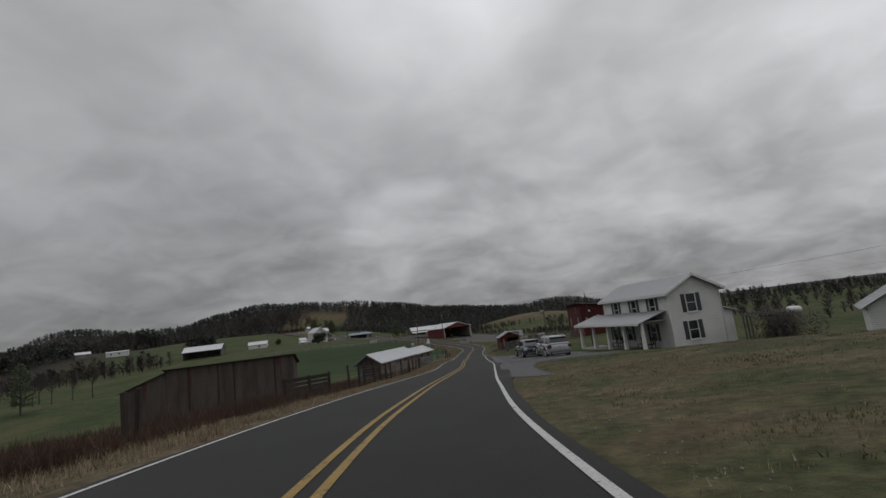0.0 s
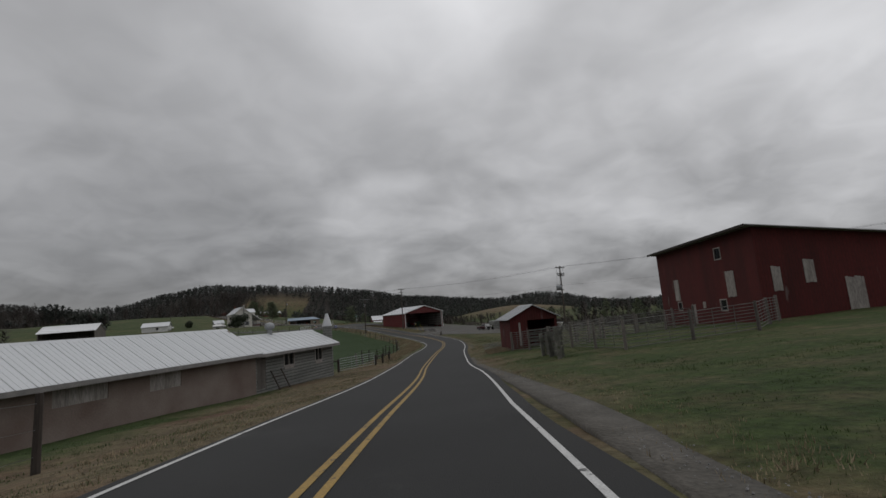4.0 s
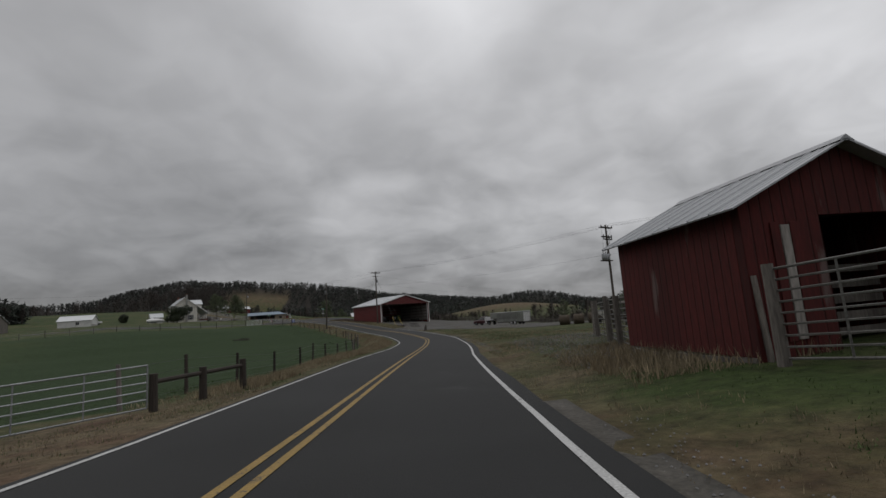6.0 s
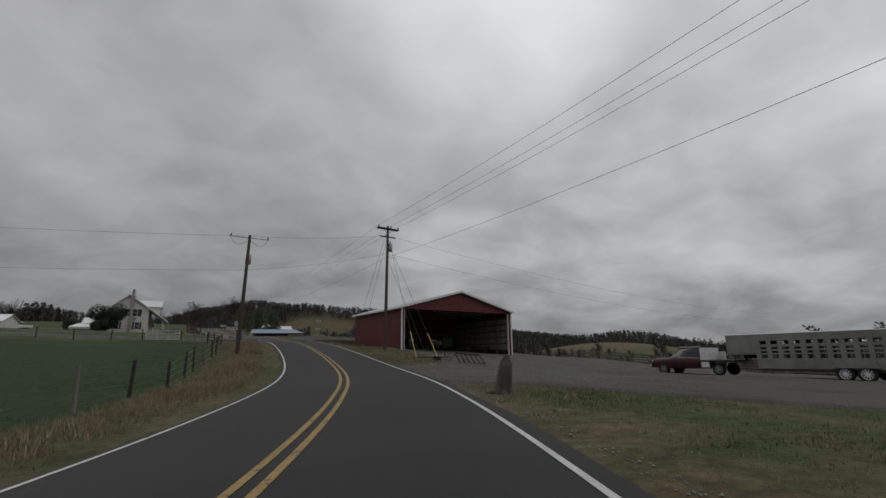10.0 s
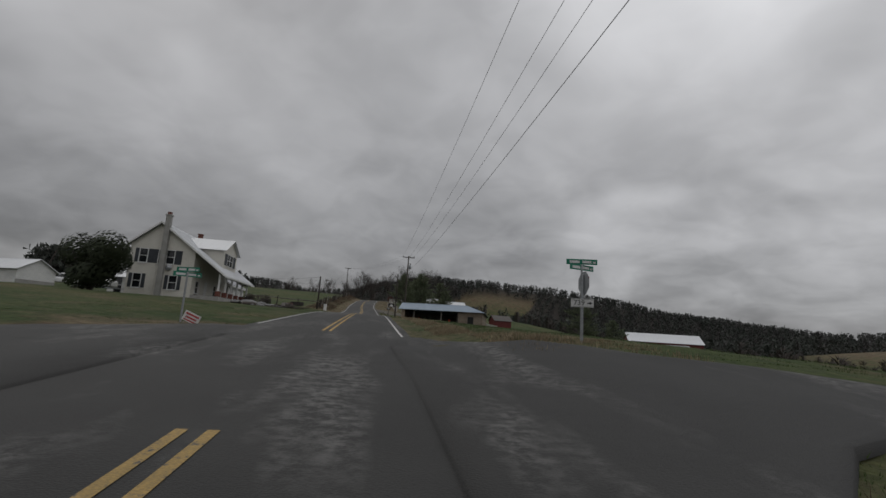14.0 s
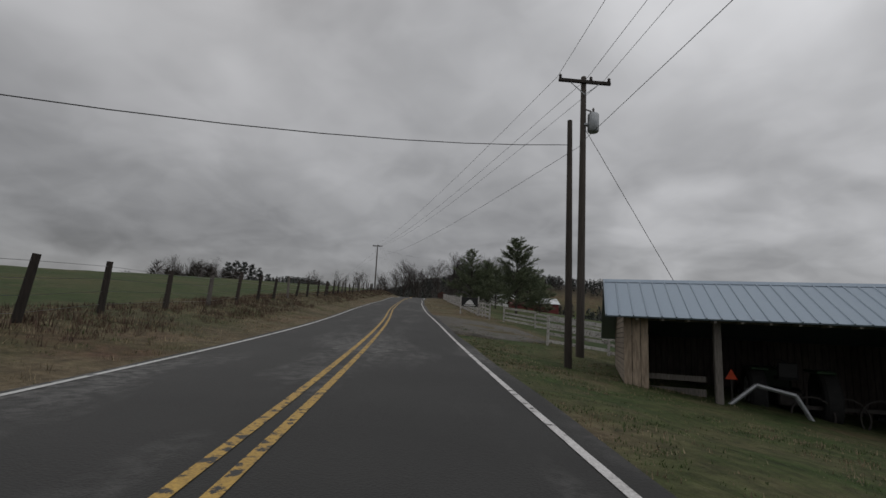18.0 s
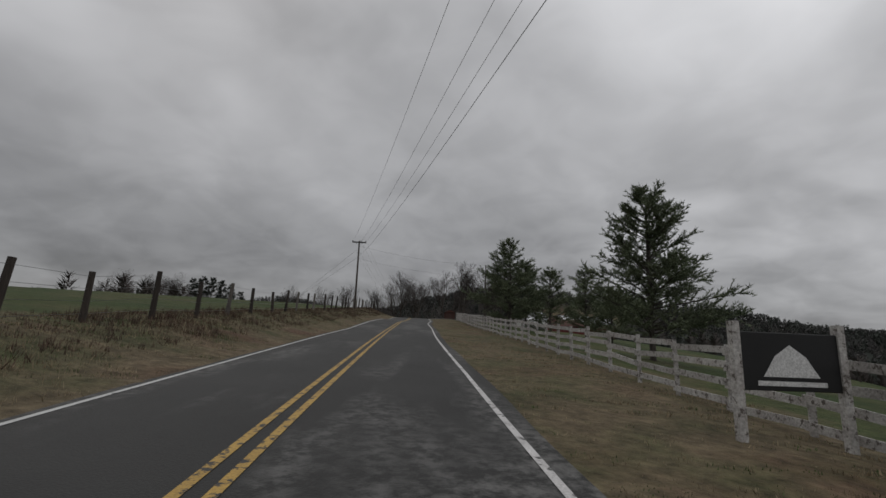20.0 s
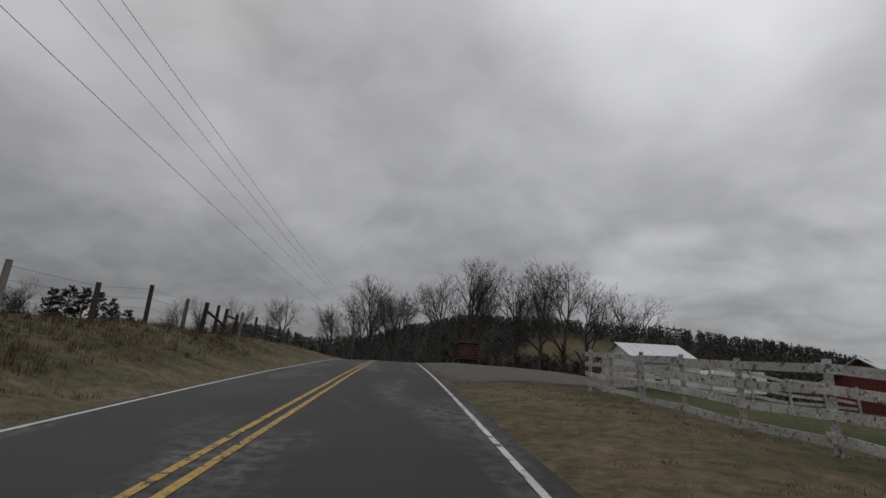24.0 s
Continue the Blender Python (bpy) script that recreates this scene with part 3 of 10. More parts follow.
def ground_z(x, y):
    x, y = np.atleast_1d(np.asarray(x, float)), np.atleast_1d(np.asarray(y, float))
    idx, u = road_frame(x, y)
    s, zr = STAT[idx], LINE[idx, 2]
    cols = np.stack([np.interp(s, SIDE_S, SIDE_Z[:, k]) for k in range(8)], 1)
    base = -0.1
    left = np.stack([np.full(len(s), base), *(cols[:, k] for k in range(4))], 1)
    right = np.stack([np.full(len(s), base), *(cols[:, k] for k in range(4, 8))], 1)
    au = np.abs(u)

    def across(stops, vals):
        out = vals[:, 0].copy()
        for k in range(len(stops) - 1):
            f = np.clip((au - stops[k]) / (stops[k + 1] - stops[k]), 0, 1)
            f = f * f * (3 - 2 * f) if k == 0 else f
            out += (vals[:, k + 1] - vals[:, k]) * f
        return out
    near = zr + np.where(u < 0, across((3.35, 8, 20, 45, 100), left), across((3.35, 7, 14, 35, 100), right))
    near += np.where(u < 0, -1, 0) * 3.2 * np.interp(s, BANK_S, BANK_G) * smooth01((9 - au) / 5) * np.clip((au - 0.6) / 2.6, 0, 1)
    # grassy lip of the bank above the sunken field
    near += np.where(u < 0, 0.3, 0) * np.exp(-((au - 5.7) / 1.2) ** 2) * smooth01((s - 116) / 12) * smooth01((238 - s) / 10)
    near += np.clip((au - 4) / 10, 0, 1) * 0.07 * rough_noise(x, y, 3.1, 1.0)
    far = np.full(len(x), -8.0) + 2.0 * rough_noise(x, y, 90, 2.0)
    for hx, hy, hh, sx, sy in HILLS:
        far += hh * np.exp(-((x - hx) / sx) ** 2 - ((y - hy) / sy) ** 2)
    far += np.clip((far - 5) / 30, 0, 1) * 4 * rough_noise(x, y, 55, 5.0)
    k = smooth01((au - 70) / 130)
    z = near * (1 - k) + far * k
    for hx, hy, hh, sx, sy in KNOLLS:
        z += hh * np.exp(-((x - hx) / sx) ** 2 - ((y - hy) / sy) ** 2) * smooth01((au - 40) / 50)
    return z


def gz(x, y):
    return float(ground_z(x, y)[0])


def spread(lo, hi, step, far, grow):
    v = list(np.arange(lo, hi + 0.1, step))
    d = step
    while v[-1] < far:
        d *= grow
        v.append(v[-1] + d)
    d = step
    while v[0] > -far:
        d *= grow
        v.insert(0, v[0] - d)
    return np.array(v)


gx, gy = spread(-125, 45, 1.6, 2600, 1.13), spread(-20, 440, 1.6, 2600, 1.13)
GX, GY = np.meshgrid(gx, gy)
GZ = ground_z(GX.ravel(), GY.ravel())
nx, ny = len(gx), len(gy)
ii = np.arange((nx - 1) * (ny - 1))
q0 = (ii // (nx - 1)) * nx + ii % (nx - 1)
land = bpy.data.meshes.new("ground")
land.from_pydata(np.stack([GX.ravel(), GY.ravel(), GZ], 1).tolist(), [], np.stack([q0, q0 + 1, q0 + nx + 1, q0 + nx], 1).tolist())
land.shade_smooth()
# how dry the grass is: dead along the verges and banks, green in the fields
gi, gu = road_frame(GX.ravel(), GY.ravel())
gs = STAT[gi]
dry = np.where(gu < 0, smooth01((11 - np.abs(gu)) / 4), smooth01((8 - np.abs(gu)) / 4) * 0.6)
dry = np.where((gu < 0) & (gs > 112) & (gs < 240), smooth01((8.6 - np.abs(gu)) / 2) * 0.85 - 0.45 * smooth01((70 + gu) / 20), dry)
dry = np.where((gu < 0) & (gs > 257) & (gs < 311), 0.12, dry)
dry = np.where((gu < -4.5) & (gs > 311), dry * 0.62, dry)
dry = np.where((gu > 3.8) & (gs > 256) & (gs < 334), 0.18, dry)
dry = np.where((gu > 5.2) & (gs > 62) & (gs < 184), np.where(gs < 108, 0.12, 0.2), dry)
dry = np.maximum(dry, np.where((gu < 0) & (gs < 70) & (gu > -40), 0.95, -0.5))
dry = np.maximum(dry, np.where((gu > 0) & (gs > 335) & (gu < 10), 0.8, -0.5))
dry = np.maximum(dry, np.where((gu > 0) & (gs < 25), 0.6, -0.5))
dry = np.maximum(dry, 0.85 * smooth01((GZ - 14) / 12) - 0.5 * (GZ < 14))
dry = np.maximum(dry, np.exp(-((GX.ravel() - 120) / 75) ** 2 - ((GY.ravel() - 520) / 60) ** 2) * 1.8 - 0.5)
wooded = smooth01((GY.ravel() - 600) / 60) * (np.hypot((GX.ravel() + 165) / 50, (GY.ravel() - 742) / 38) > 1)
wooded = np.maximum(wooded, smooth01(1.6 - np.hypot((GX.ravel() + 303) / 55, (GY.ravel() - 505) / 60)))
for hx, hy, hh, sx, sy in KNOLLS:
    wooded = np.maximum(wooded, smooth01(1.9 - np.hypot((GX.ravel() - hx + 8) / 45, (GY.ravel() - hy) / 48)))
leaf = land.attributes.new("wooded", "FLOAT", "POINT")
leaf.data.foreach_set("value", np.clip(wooded, 0, 1))
attr = land.attributes.new("dry", "FLOAT", "POINT")
attr.data.foreach_set("value", np.clip(dry, -0.5, 1))


def land_material():
    m = bpy.data.materials.new("pasture")
    m.use_nodes = True
    n, l = m.node_tree.nodes, m.node_tree.links
    b = n["Principled BSDF"]
    b.inputs["Roughness"].default_value = 0.95
    b.inputs["Specular IOR Level"].default_value = 0.15
    tc = n.new("ShaderNodeTexCoord")

    def tex(scale, detail=4, rough=0.55):
        t = n.new("ShaderNodeTexNoise")
        t.inputs["Scale"].default_value, t.inputs["Detail"].default_value, t.inputs["Roughness"].default_value = scale, detail, rough
        l.new(tc.outputs["Object"], t.inputs["Vector"])
        return t.outputs["Fac"]

    def ramp(src, *stops):
        r = n.new("ShaderNodeValToRGB")
        while len(r.color_ramp.elements) < len(stops):
            r.color_ramp.elements.new(0.5)
        for e, (p, c) in zip(r.color_ramp.elements, stops):
            e.position, e.color = p, (*c, 1)
        l.new(src, r.inputs[0])
        return r.outputs[0]
    green = ramp(tex(0.09, 6), (0.35, (0.025, 0.041, 0.012)), (0.5, (0.036, 0.052, 0.016)), (0.68, (0.062, 0.062, 0.026)))
    tan = ramp(tex(0.22, 6), (0.34, (0.075, 0.06, 0.036)), (0.5, (0.115, 0.09, 0.056)), (0.66, (0.085, 0.05, 0.034)))
    at = n.new("ShaderNodeAttribute")
    at.attribute_name = "dry"
    # the sown field is a deeper green than the grazed pasture
    lush = n.new("ShaderNodeMapRange")
    lush.inputs["From Min"].default_value, lush.inputs["From Max"].default_value = 0.0, -0.45
    l.new(at.outputs["Fac"], lush.inputs["Value"])
    sown = n.new("ShaderNodeMix")
    sown.data_type = "RGBA"
    l.new(lush.outputs[0], sown.inputs["Factor"])
    l.new(green, sown.inputs[6])
    sown.inputs[7].default_value = (0.021, 0.038, 0.0125, 1)
    green = sown.outputs[2]
    add = n.new("ShaderNodeMath")
    add.operation = "ADD"
    l.new(at.outputs["Fac"], add.inputs[0])
    pat = n.new("ShaderNodeMapRange")
    pat.inputs["From Min"].default_value, pat.inputs["From Max"].default_value = 0.3, 0.7
    pat.inputs["To Min"].default_value, pat.inputs["To Max"].default_value = -0.5, 0.5
    l.new(tex(0.45, 7, 0.65), pat.inputs["Value"])
    l.new(pat.outputs[0], add.inputs[1])
    mx = n.new("ShaderNodeMix")
    mx.data_type = "RGBA"
    l.new(add.outputs[0], mx.inputs["Factor"])
    mx.clamp_factor = True
    l.new(green, mx.inputs[6])
    l.new(tan, mx.inputs[7])
    aw = n.new("ShaderNodeAttribute")
    aw.attribute_name = "wooded"
    floor_mix = n.new("ShaderNodeMix")
    floor_mix.data_type = "RGBA"
    l.new(aw.outputs["Fac"], floor_mix.inputs["Factor"])
    l.new(mx.outputs[2], floor_mix.inputs[6])
    floor_mix.inputs[7].default_value = (0.032, 0.028, 0.024, 1)
    mx = floor_mix
    hs = n.new("ShaderNodeHueSaturation")
    vr = n.new("ShaderNodeMapRange")
    vr.inputs["From Min"].default_value, vr.inputs["From Max"].default_value = 0.3, 0.7
    vr.inputs["To Min"].default_value, vr.inputs["To Max"].default_value = 0.45, 1.5
    fine = tex(3.5, 6, 0.7)
    l.new(fine, vr.inputs["Value"])
    l.new(vr.outputs[0], hs.inputs["Value"])
    l.new(mx.outputs[2], hs.inputs["Color"])
    l.new(hs.outputs[0], b.inputs["Base Color"])
    bp = n.new("ShaderNodeBump")
    bp.inputs["Strength"].default_value, bp.inputs["Distance"].default_value = 0.9, 0.12
    l.new(tex(5, 5, 0.7), bp.inputs["Height"])
    l.new(bp.outputs[0], b.inputs["Normal"])
    return m


PASTURE = land_material()
land.materials.append(PASTURE)
ground = tagged(new("ground", land), "rolling green and tan winter pasture land", "ground", kind="structure")


# ---- road ----
def ribbon(s0, s1, u0, u1, lift, step=1.0, skirt=0.0):
    """A strip that follows the road between two stations and two offsets."""
    st = np.arange(s0, s1 + step / 2, step)
    x, y, z = (np.interp(st, STAT, LINE[:, k]) for k in range(3))
    rx, ry = np.interp(st, STAT, RIGHT[:, 0]), np.interp(st, STAT, RIGHT[:, 1])
    u0, u1 = (np.broadcast_to(v, st.shape) for v in (u0, u1))
    g = Geo()
    cols = [(u0, lift), (u1, lift)]
    if skirt:
        cols = [(u0 - 0.25, -skirt), (u0, lift), (u1, lift), (u1 + 0.25, -skirt)]
    nn = len(cols)
    for k in range(len(st)):
        for u, h in cols:
            crown = -0.012 * abs(u[k]) + min(u[k], 0) * np.interp(st[k], BANK_S, BANK_G)
            g.v.append((x[k] + rx[k] * u[k], y[k] + ry[k] * u[k], z[k] + h + crown))
    for k in range(len(st) - 1):
        for c in range(nn - 1):
            g.f.append((k * nn + c, k * nn + c + 1, (k + 1) * nn + c + 1, (k + 1) * nn + c))
    return g


# the painted centre line wanders a little off the middle, and the far lane narrows
LINE_S = range(0, 441, 15)
MID_U = [0.46, 0.39, 0.2, 0.03, -0.2, -0.21, -0.11, -0.14, -0.29, -0.2, -0.15, -0.25, -0.22, -0.07, 0.08, 0.13, 0.14, 0.11, 0.09, 0.13, 0.18, 0.21, 0.2, 0.15, 0.07, -0.06, -0.32, -0.3, 0.1, 0.18]
FAR_U = [0.29, 0.34, 0.36, 0.44, 0.1, 0.04, 0.2, 0.25, -0.18, -0.17, -0.22, -0.29, -0.19, 0.09, 0.22, 0.2, 0.14, 0.05, -0.07, -0.05, 0.04, 0.06, 0.16, 0.15, 0.11, -0.02, -0.1, -0.01, 0.23, 0.1]
NEAR_U = [-0.21, -0.13, -0.22, -0.11, -0.35, -0.36, 0.09, 0.02, -0.26, -0.02, 0.05, -0.02, -0.03, 0.15, 0.22, 0.22, 0.18, -0.01, -0.06, -0.11, 0.03, 0.05, 0.04, 0.1, 0.14, 0.06, 0.09, 0.11, 0.63, 0.65]

road_geo = Geo()
road_st = np.arange(-75, ROAD_END + 0.5, 1.0)
edge_l = -3.2 + np.interp(road_st, LINE_S, FAR_U) - 0.05 * np.sin(road_st * 0.7) * np.cos(road_st * 0.31)
edge_r = 3.34 - np.interp(road_st, (8, 16), (0.14, 0)) + np.interp(road_st, LINE_S, NEAR_U) + np.interp(road_st, (14, 24, 62, 72), (0, 0.32, 0.32, 0)) + 0.05 * np.sin(road_st * 0.53) * np.cos(road_st * 0.23)
for a, b in ((edge_l, -1.5), (-1.5, 0), (0, 1.5), (1.5, edge_r)):
    r = ribbon(-75, ROAD_END, a, b, 0.0)
    k = len(road_geo.v)
    road_geo.v += r.v
    road_geo.f += [tuple(i + k for i in f) for f in r.f]
for a, b in ((edge_l, edge_l - 0.2), (edge_r, edge_r + 0.2)):
    st = ribbon(-75, ROAD_END, a, b, 0.0)
    k = len(road_geo.v)
    road_geo.v += [(p[0], p[1], p[2] - (0.3 if i % 2 else 0.0)) for i, p in enumerate(st.v)]
    road_geo.f += [tuple(i + k for i in f) for f in st.f]
road_mesh = road_geo.mesh("road", ASPHALT)
road_mesh.shade_smooth()
# the surface past the junction is older and patched
road_mesh.materials.append(ASPHALT_WORN)
mid = np.array([p.center[:2] for p in road_mesh.polygons])
mi, _ = road_frame(mid[:, 0], mid[:, 1])
road_mesh.polygons.foreach_set("material_index", (STAT[mi] > 237.0).astype(np.int32))
road = tagged(new("road", road_mesh), "dark damp two-lane asphalt country road", "road", kind="structure")


def paint(name, s0, s1, u0, u1, material, label):
    st = np.arange(s0, s1 + 0.5, 1.0)
    move = np.interp(st, LINE_S, MID_U) if abs(u0) < 1 else np.interp(st, LINE_S, FAR_U) if u0 < 0 else np.interp(st, LINE_S, NEAR_U)
    ob = tagged(new(name, ribbon(s0, s1, u0 + move, u1 + move, 0.008).mesh(name, material)), label, kind="structure")
    return ob


JUNCTION = (239.8, 254.0)
for s0, s1, surface in ((-75, JUNCTION[0], YELLOW), (JUNCTION[1], ROAD_END, YELLOW_WORN)):
    paint("centre_line", s0, s1, -0.19, -0.08, surface, "worn double yellow centre line")
    paint("centre_line", s0, s1, 0.08, 0.19, surface, "worn double yellow centre line")
paint("edge_line", -75, 239.5, 2.93, 3.03, WHITE_LINE, "white road edge line")
paint("edge_line", 253.5, ROAD_END, 2.93, 3.03, WHITE_WORN, "worn white road edge line")
paint("edge_line", -75, 238.5, -3.04, -2.94, WHITE_LINE, "white road edge line")
paint("edge_line", 256.5, ROAD_END, -3.04, -2.94, WHITE_LINE, "white road edge line")


# ---- building helpers ----
def base(x, y, turn, dz=0.0):
    return pose(x, y, gz(x, y) + dz, 0, 0, turn)


def wall(parent, p0, p1, h, material, openings=(), top=(), t=0.16, z0=-0.6, label="", name="wall"):
    """A wall from p0 to p1 (its outer face on the right of that way), with holes; top: gable points (along, z)."""
    d = Vector((p1[0] - p0[0], p1[1] - p0[1]))
    L = d.length
    m = Matrix.Translation((p0[0], p0[1], 0)) @ Matrix.Rotation(math.atan2(d.y, d.x), 4, "Z")
    xs = sorted({0.0, L, *(v for o in openings for v in o[:2])})
    zs = sorted({z0, h, *(v for o in openings for v in o[2:])})
    full = {(i, j) for i in range(len(xs) - 1) for j in range(len(zs) - 1)
            if not any(o[0] < (xs[i] + xs[i + 1]) / 2 < o[1] and o[2] < (zs[j] + zs[j + 1]) / 2 < o[3] for o in openings)}
    g, seen = Geo(), {}

    def v(i, j, y):
        if (i, j, y) not in seen:
            seen[i, j, y] = len(g.v)
            g.v.append((xs[i], y, zs[j]))
        return seen[i, j, y]
    for i, j in full:
        for y in (0, t):
            g.f.append((v(i, j, y), v(i + 1, j, y), v(i + 1, j + 1, y), v(i, j + 1, y)))
        for (a, b), (c, e) in (((i - 1, j), ((i, j), (i, j + 1))), ((i + 1, j), ((i + 1, j), (i + 1, j + 1))), ((i, j - 1), ((i, j), (i + 1, j))), ((i, j + 1), ((i, j + 1), (i + 1, j + 1)))):
            if (a, b) not in full and not (top and j + 1 == len(zs) - 1 and b == j + 1):
                g.f.append((v(*c, 0), v(*e, 0), v(*e, t), v(*c, t)))
    if top:
        n = len(xs)
        lo = [v(i, len(zs) - 1, 0) for i in range(n)]
        hi = [v(i, len(zs) - 1, t) for i in range(n)]
        k = len(g.v)
        g.v += [(x, 0, z) for x, z in reversed(top)] + [(x, t, z) for x, z in reversed(top)]
        q = len(top)
        ring0, ring1 = lo + list(range(k, k + q)), hi + list(range(k + q, k + 2 * q))
        g.f += [tuple(ring0), tuple(ring1)]
        g.f += [(ring0[i], ring0[(i + 1) % len(ring0)], ring1[(i + 1) % len(ring0)], ring1[i]) for i in range(n - 1, len(ring0))]
    ob = part(name, g, material, parent, label)
    ob.matrix_basis = m
    return m


def window(parent, m, x, z, w, h, shutters=True, frame_mat=None, shutter_mat=None, depth=0.16, rows=2, cols=1):
    """A window centred at x along a wall's pose m, its sill at z."""
    frame_mat = frame_mat or TRIM
    e = new("window")
    e.parent = parent
    e.matrix_basis = m @ Matrix.Translation((x, 0, z))
    g = Geo()
    f = 0.075
    for a, b, c, d in ((-w / 2 - f, -w / 2, -f, h + f), (w / 2, w / 2 + f, -f, h + f), (-w / 2, w / 2, -f, 0), (-w / 2, w / 2, h, h + f)):
        g.box(a, -0.035, c, b, depth * 0.7, d)
    for r in range(1, rows):
        g.box(-w / 2, 0.0, h * r / rows - 0.025, w / 2, 0.05, h * r / rows + 0.025)
    for c in range(1, cols):
        g.box(-w / 2 + w * c / cols - 0.015, 0.005, 0, -w / 2 + w * c / cols + 0.015, 0.045, h)
    part("frame", g, frame_mat, e)
    for r in range(rows):
        part("pane", Geo().box(-w / 2, 0.055, h * r / rows, w / 2, 0.066, h * (r + 1) / rows - 0.002), GLASS_DARK, e)
    part("curtain", Geo().box(-w / 2, 0.12, 0.0, w / 2, 0.125, h), CURTAIN, e)
    part("sill", Geo().box(-w / 2 - 0.12, -0.09, -f - 0.04, w / 2 + 0.12, 0.0, -f, 0.01), frame_mat, e)
    if shutters:
        sw = w * 0.46
        for sx in (-w / 2 - f - sw - 0.02, w / 2 + f + 0.02):
            g = Geo().box(sx, -0.03, -0.03, sx + sw, 0.0, h + 0.03, 0.008)
            part("shutter", g, shutter_mat or SHUTTER, e, "dark louvred shutter")
    return e


CURTAIN = mat("window_curtain", (0.2, 0.2, 0.2), (0.1, 0.1, 0.105), 1.2, 0.9, bump=0)
panel_cache = {}


def slope(parent, eave, along, up, L, material, width=0.6, thick=0.05, rib=0.03, name="roof_panel"):
    """A roof slope of equal sheets: eave corner, direction along the eave, vector from eave to ridge, length."""
    along, up = Vector(along).normalized(), Vector(up)
    U = up.length
    n = max(1, round(L / width))
    w = L / n
    key = (round(w, 3), round(U, 3), material.name)
    if key not in panel_cache:
        g = Geo().box(0, 0, 0, w, U, thick)
        g.solid([(0, 0, thick), (0.05, 0, thick), (0.035, 0, thick + rib), (0.015, 0, thick + rib)], [(0, U, thick), (0.05, U, thick), (0.035, U, thick + rib), (0.015, U, thick + rib)])
        if w > 0.45:
            for k in (1, 2):
                c = w * k / 3
                g.solid([(c, 0, thick), (c + 0.03, 0, thick), (c + 0.022, 0, thick + rib * 0.4), (c + 0.008, 0, thick + rib * 0.4)],
                        [(c, U, thick), (c + 0.03, U, thick), (c + 0.022, U, thick + rib * 0.4), (c + 0.008, U, thick + rib * 0.4)])
        panel_cache[key] = g.mesh(name, material)
    yv = up.normalized()
    zv = along.cross(yv)
    for k in range(n):
        o = Vector(eave) + along * w * k
        m = Matrix((along, yv, zv)).transposed().to_4x4()
        m.translation = o
        share(name, panel_cache[key], parent, m)


def gable_roof(parent, x0, x1, yf, yb, zf, zb, yr, zr, material, over=0.35, end=0.35, width=0.6, trim=None, thick=0.05):
    """Ridge along x at y=yr, height zr; eaves at yf (front, smaller y) and yb, heights zf and zb; overhangs added."""
    L = x1 - x0 + 2 * end
    sf, sb = (zr - zf) / (yr - yf), (zr - zb) / (yb - yr)
    slope(parent, (x0 - end, yf - over, zf - over * sf), (1, 0, 0), (0, yr - yf + over, zr - zf + over * sf), L, material, width, thick)
    slope(parent, (x1 + end, yb + over, zb - over * sb), (-1, 0, 0), (0, -(yb - yr + over), zr - zb + over * sb), L, material, width, thick)
    part("ridge_cap", Geo().solid([(x0 - end, yr - 0.16, zr - 0.16 * sf + 0.06), (x0 - end, yr, zr + 0.1), (x0 - end, yr + 0.16, zr - 0.16 * sb + 0.06)],
                                  [(x1 + end, yr - 0.16, zr - 0.16 * sf + 0.06), (x1 + end, yr, zr + 0.1), (x1 + end, yr + 0.16, zr - 0.16 * sb + 0.06)]), material, parent)
    if trim:
        for xx in (x0 - end - 0.03, x1 + end + 0.002):
            for (ya, za, yb2, zb2) in ((yf - over, zf - over * sf, yr, zr), (yb + over, zb - over * sb, yr, zr)):
                part("rake_board", Geo().solid([(xx, ya, za - 0.16), (xx, yb2, zb2 - 0.16), (xx, yb2, zb2 + 0.06), (xx, ya, za + 0.06)],
                                               [(xx + 0.028, ya, za - 0.16), (xx + 0.028, yb2, zb2 - 0.16), (xx + 0.028, yb2, zb2 + 0.06), (xx + 0.028, ya, za + 0.06)]), trim, parent)
        for ya, za, s in ((yf - over, zf - over * sf, -1), (yb + over, zb - over * sb, 1)):
            part("fascia", Geo().box(x0 - end, ya + s * 0.003, za - 0.15, x1 + end, ya + s * 0.028, za + 0.03), trim, parent)


def shell(parent, x0, x1, y0, y1, h, material, holes={}, gable=None, t=0.16, z0=-0.8):
    """Four walls of a box plan; gable: (y, z) points of the end walls from y0 side to y1. Returns the wall poses."""
    out = {}
    tops = [(y - y0, z) for y, z in (gable or [])]
    hl, hr = h if isinstance(h, tuple) else (h, h)
    out["front"] = wall(parent, (x0, y0), (x1, y0), hl, material, holes.get("front", ()), t=t, z0=z0)
    out["back"] = wall(parent, (x1, y1), (x0, y1), hr, material, holes.get("back", ()), t=t, z0=z0)
    lo = min(hl, hr)
    rise = [(p, z) for p, z in tops]
    if hl > lo:
        rise = [(0.001, hl)] + rise
    if hr > lo:
        rise = rise + [(y1 - y0 - 0.001, hr)]
    out["right"] = wall(parent, (x1, y0 + t + 0.003), (x1, y1 - t - 0.003), lo, material, holes.get("right", ()), rise, t=t, z0=z0)
    out["left"] = wall(parent, (x0, y1 - t - 0.003), (x0, y0 + t + 0.003), lo, material, holes.get("left", ()), [(y1 - y0 - p, z) for p, z in reversed(rise)], t=t, z0=z0)
    return out


def hole(x, z, w, h):
    return (x - w / 2, x + w / 2, z, z + h)


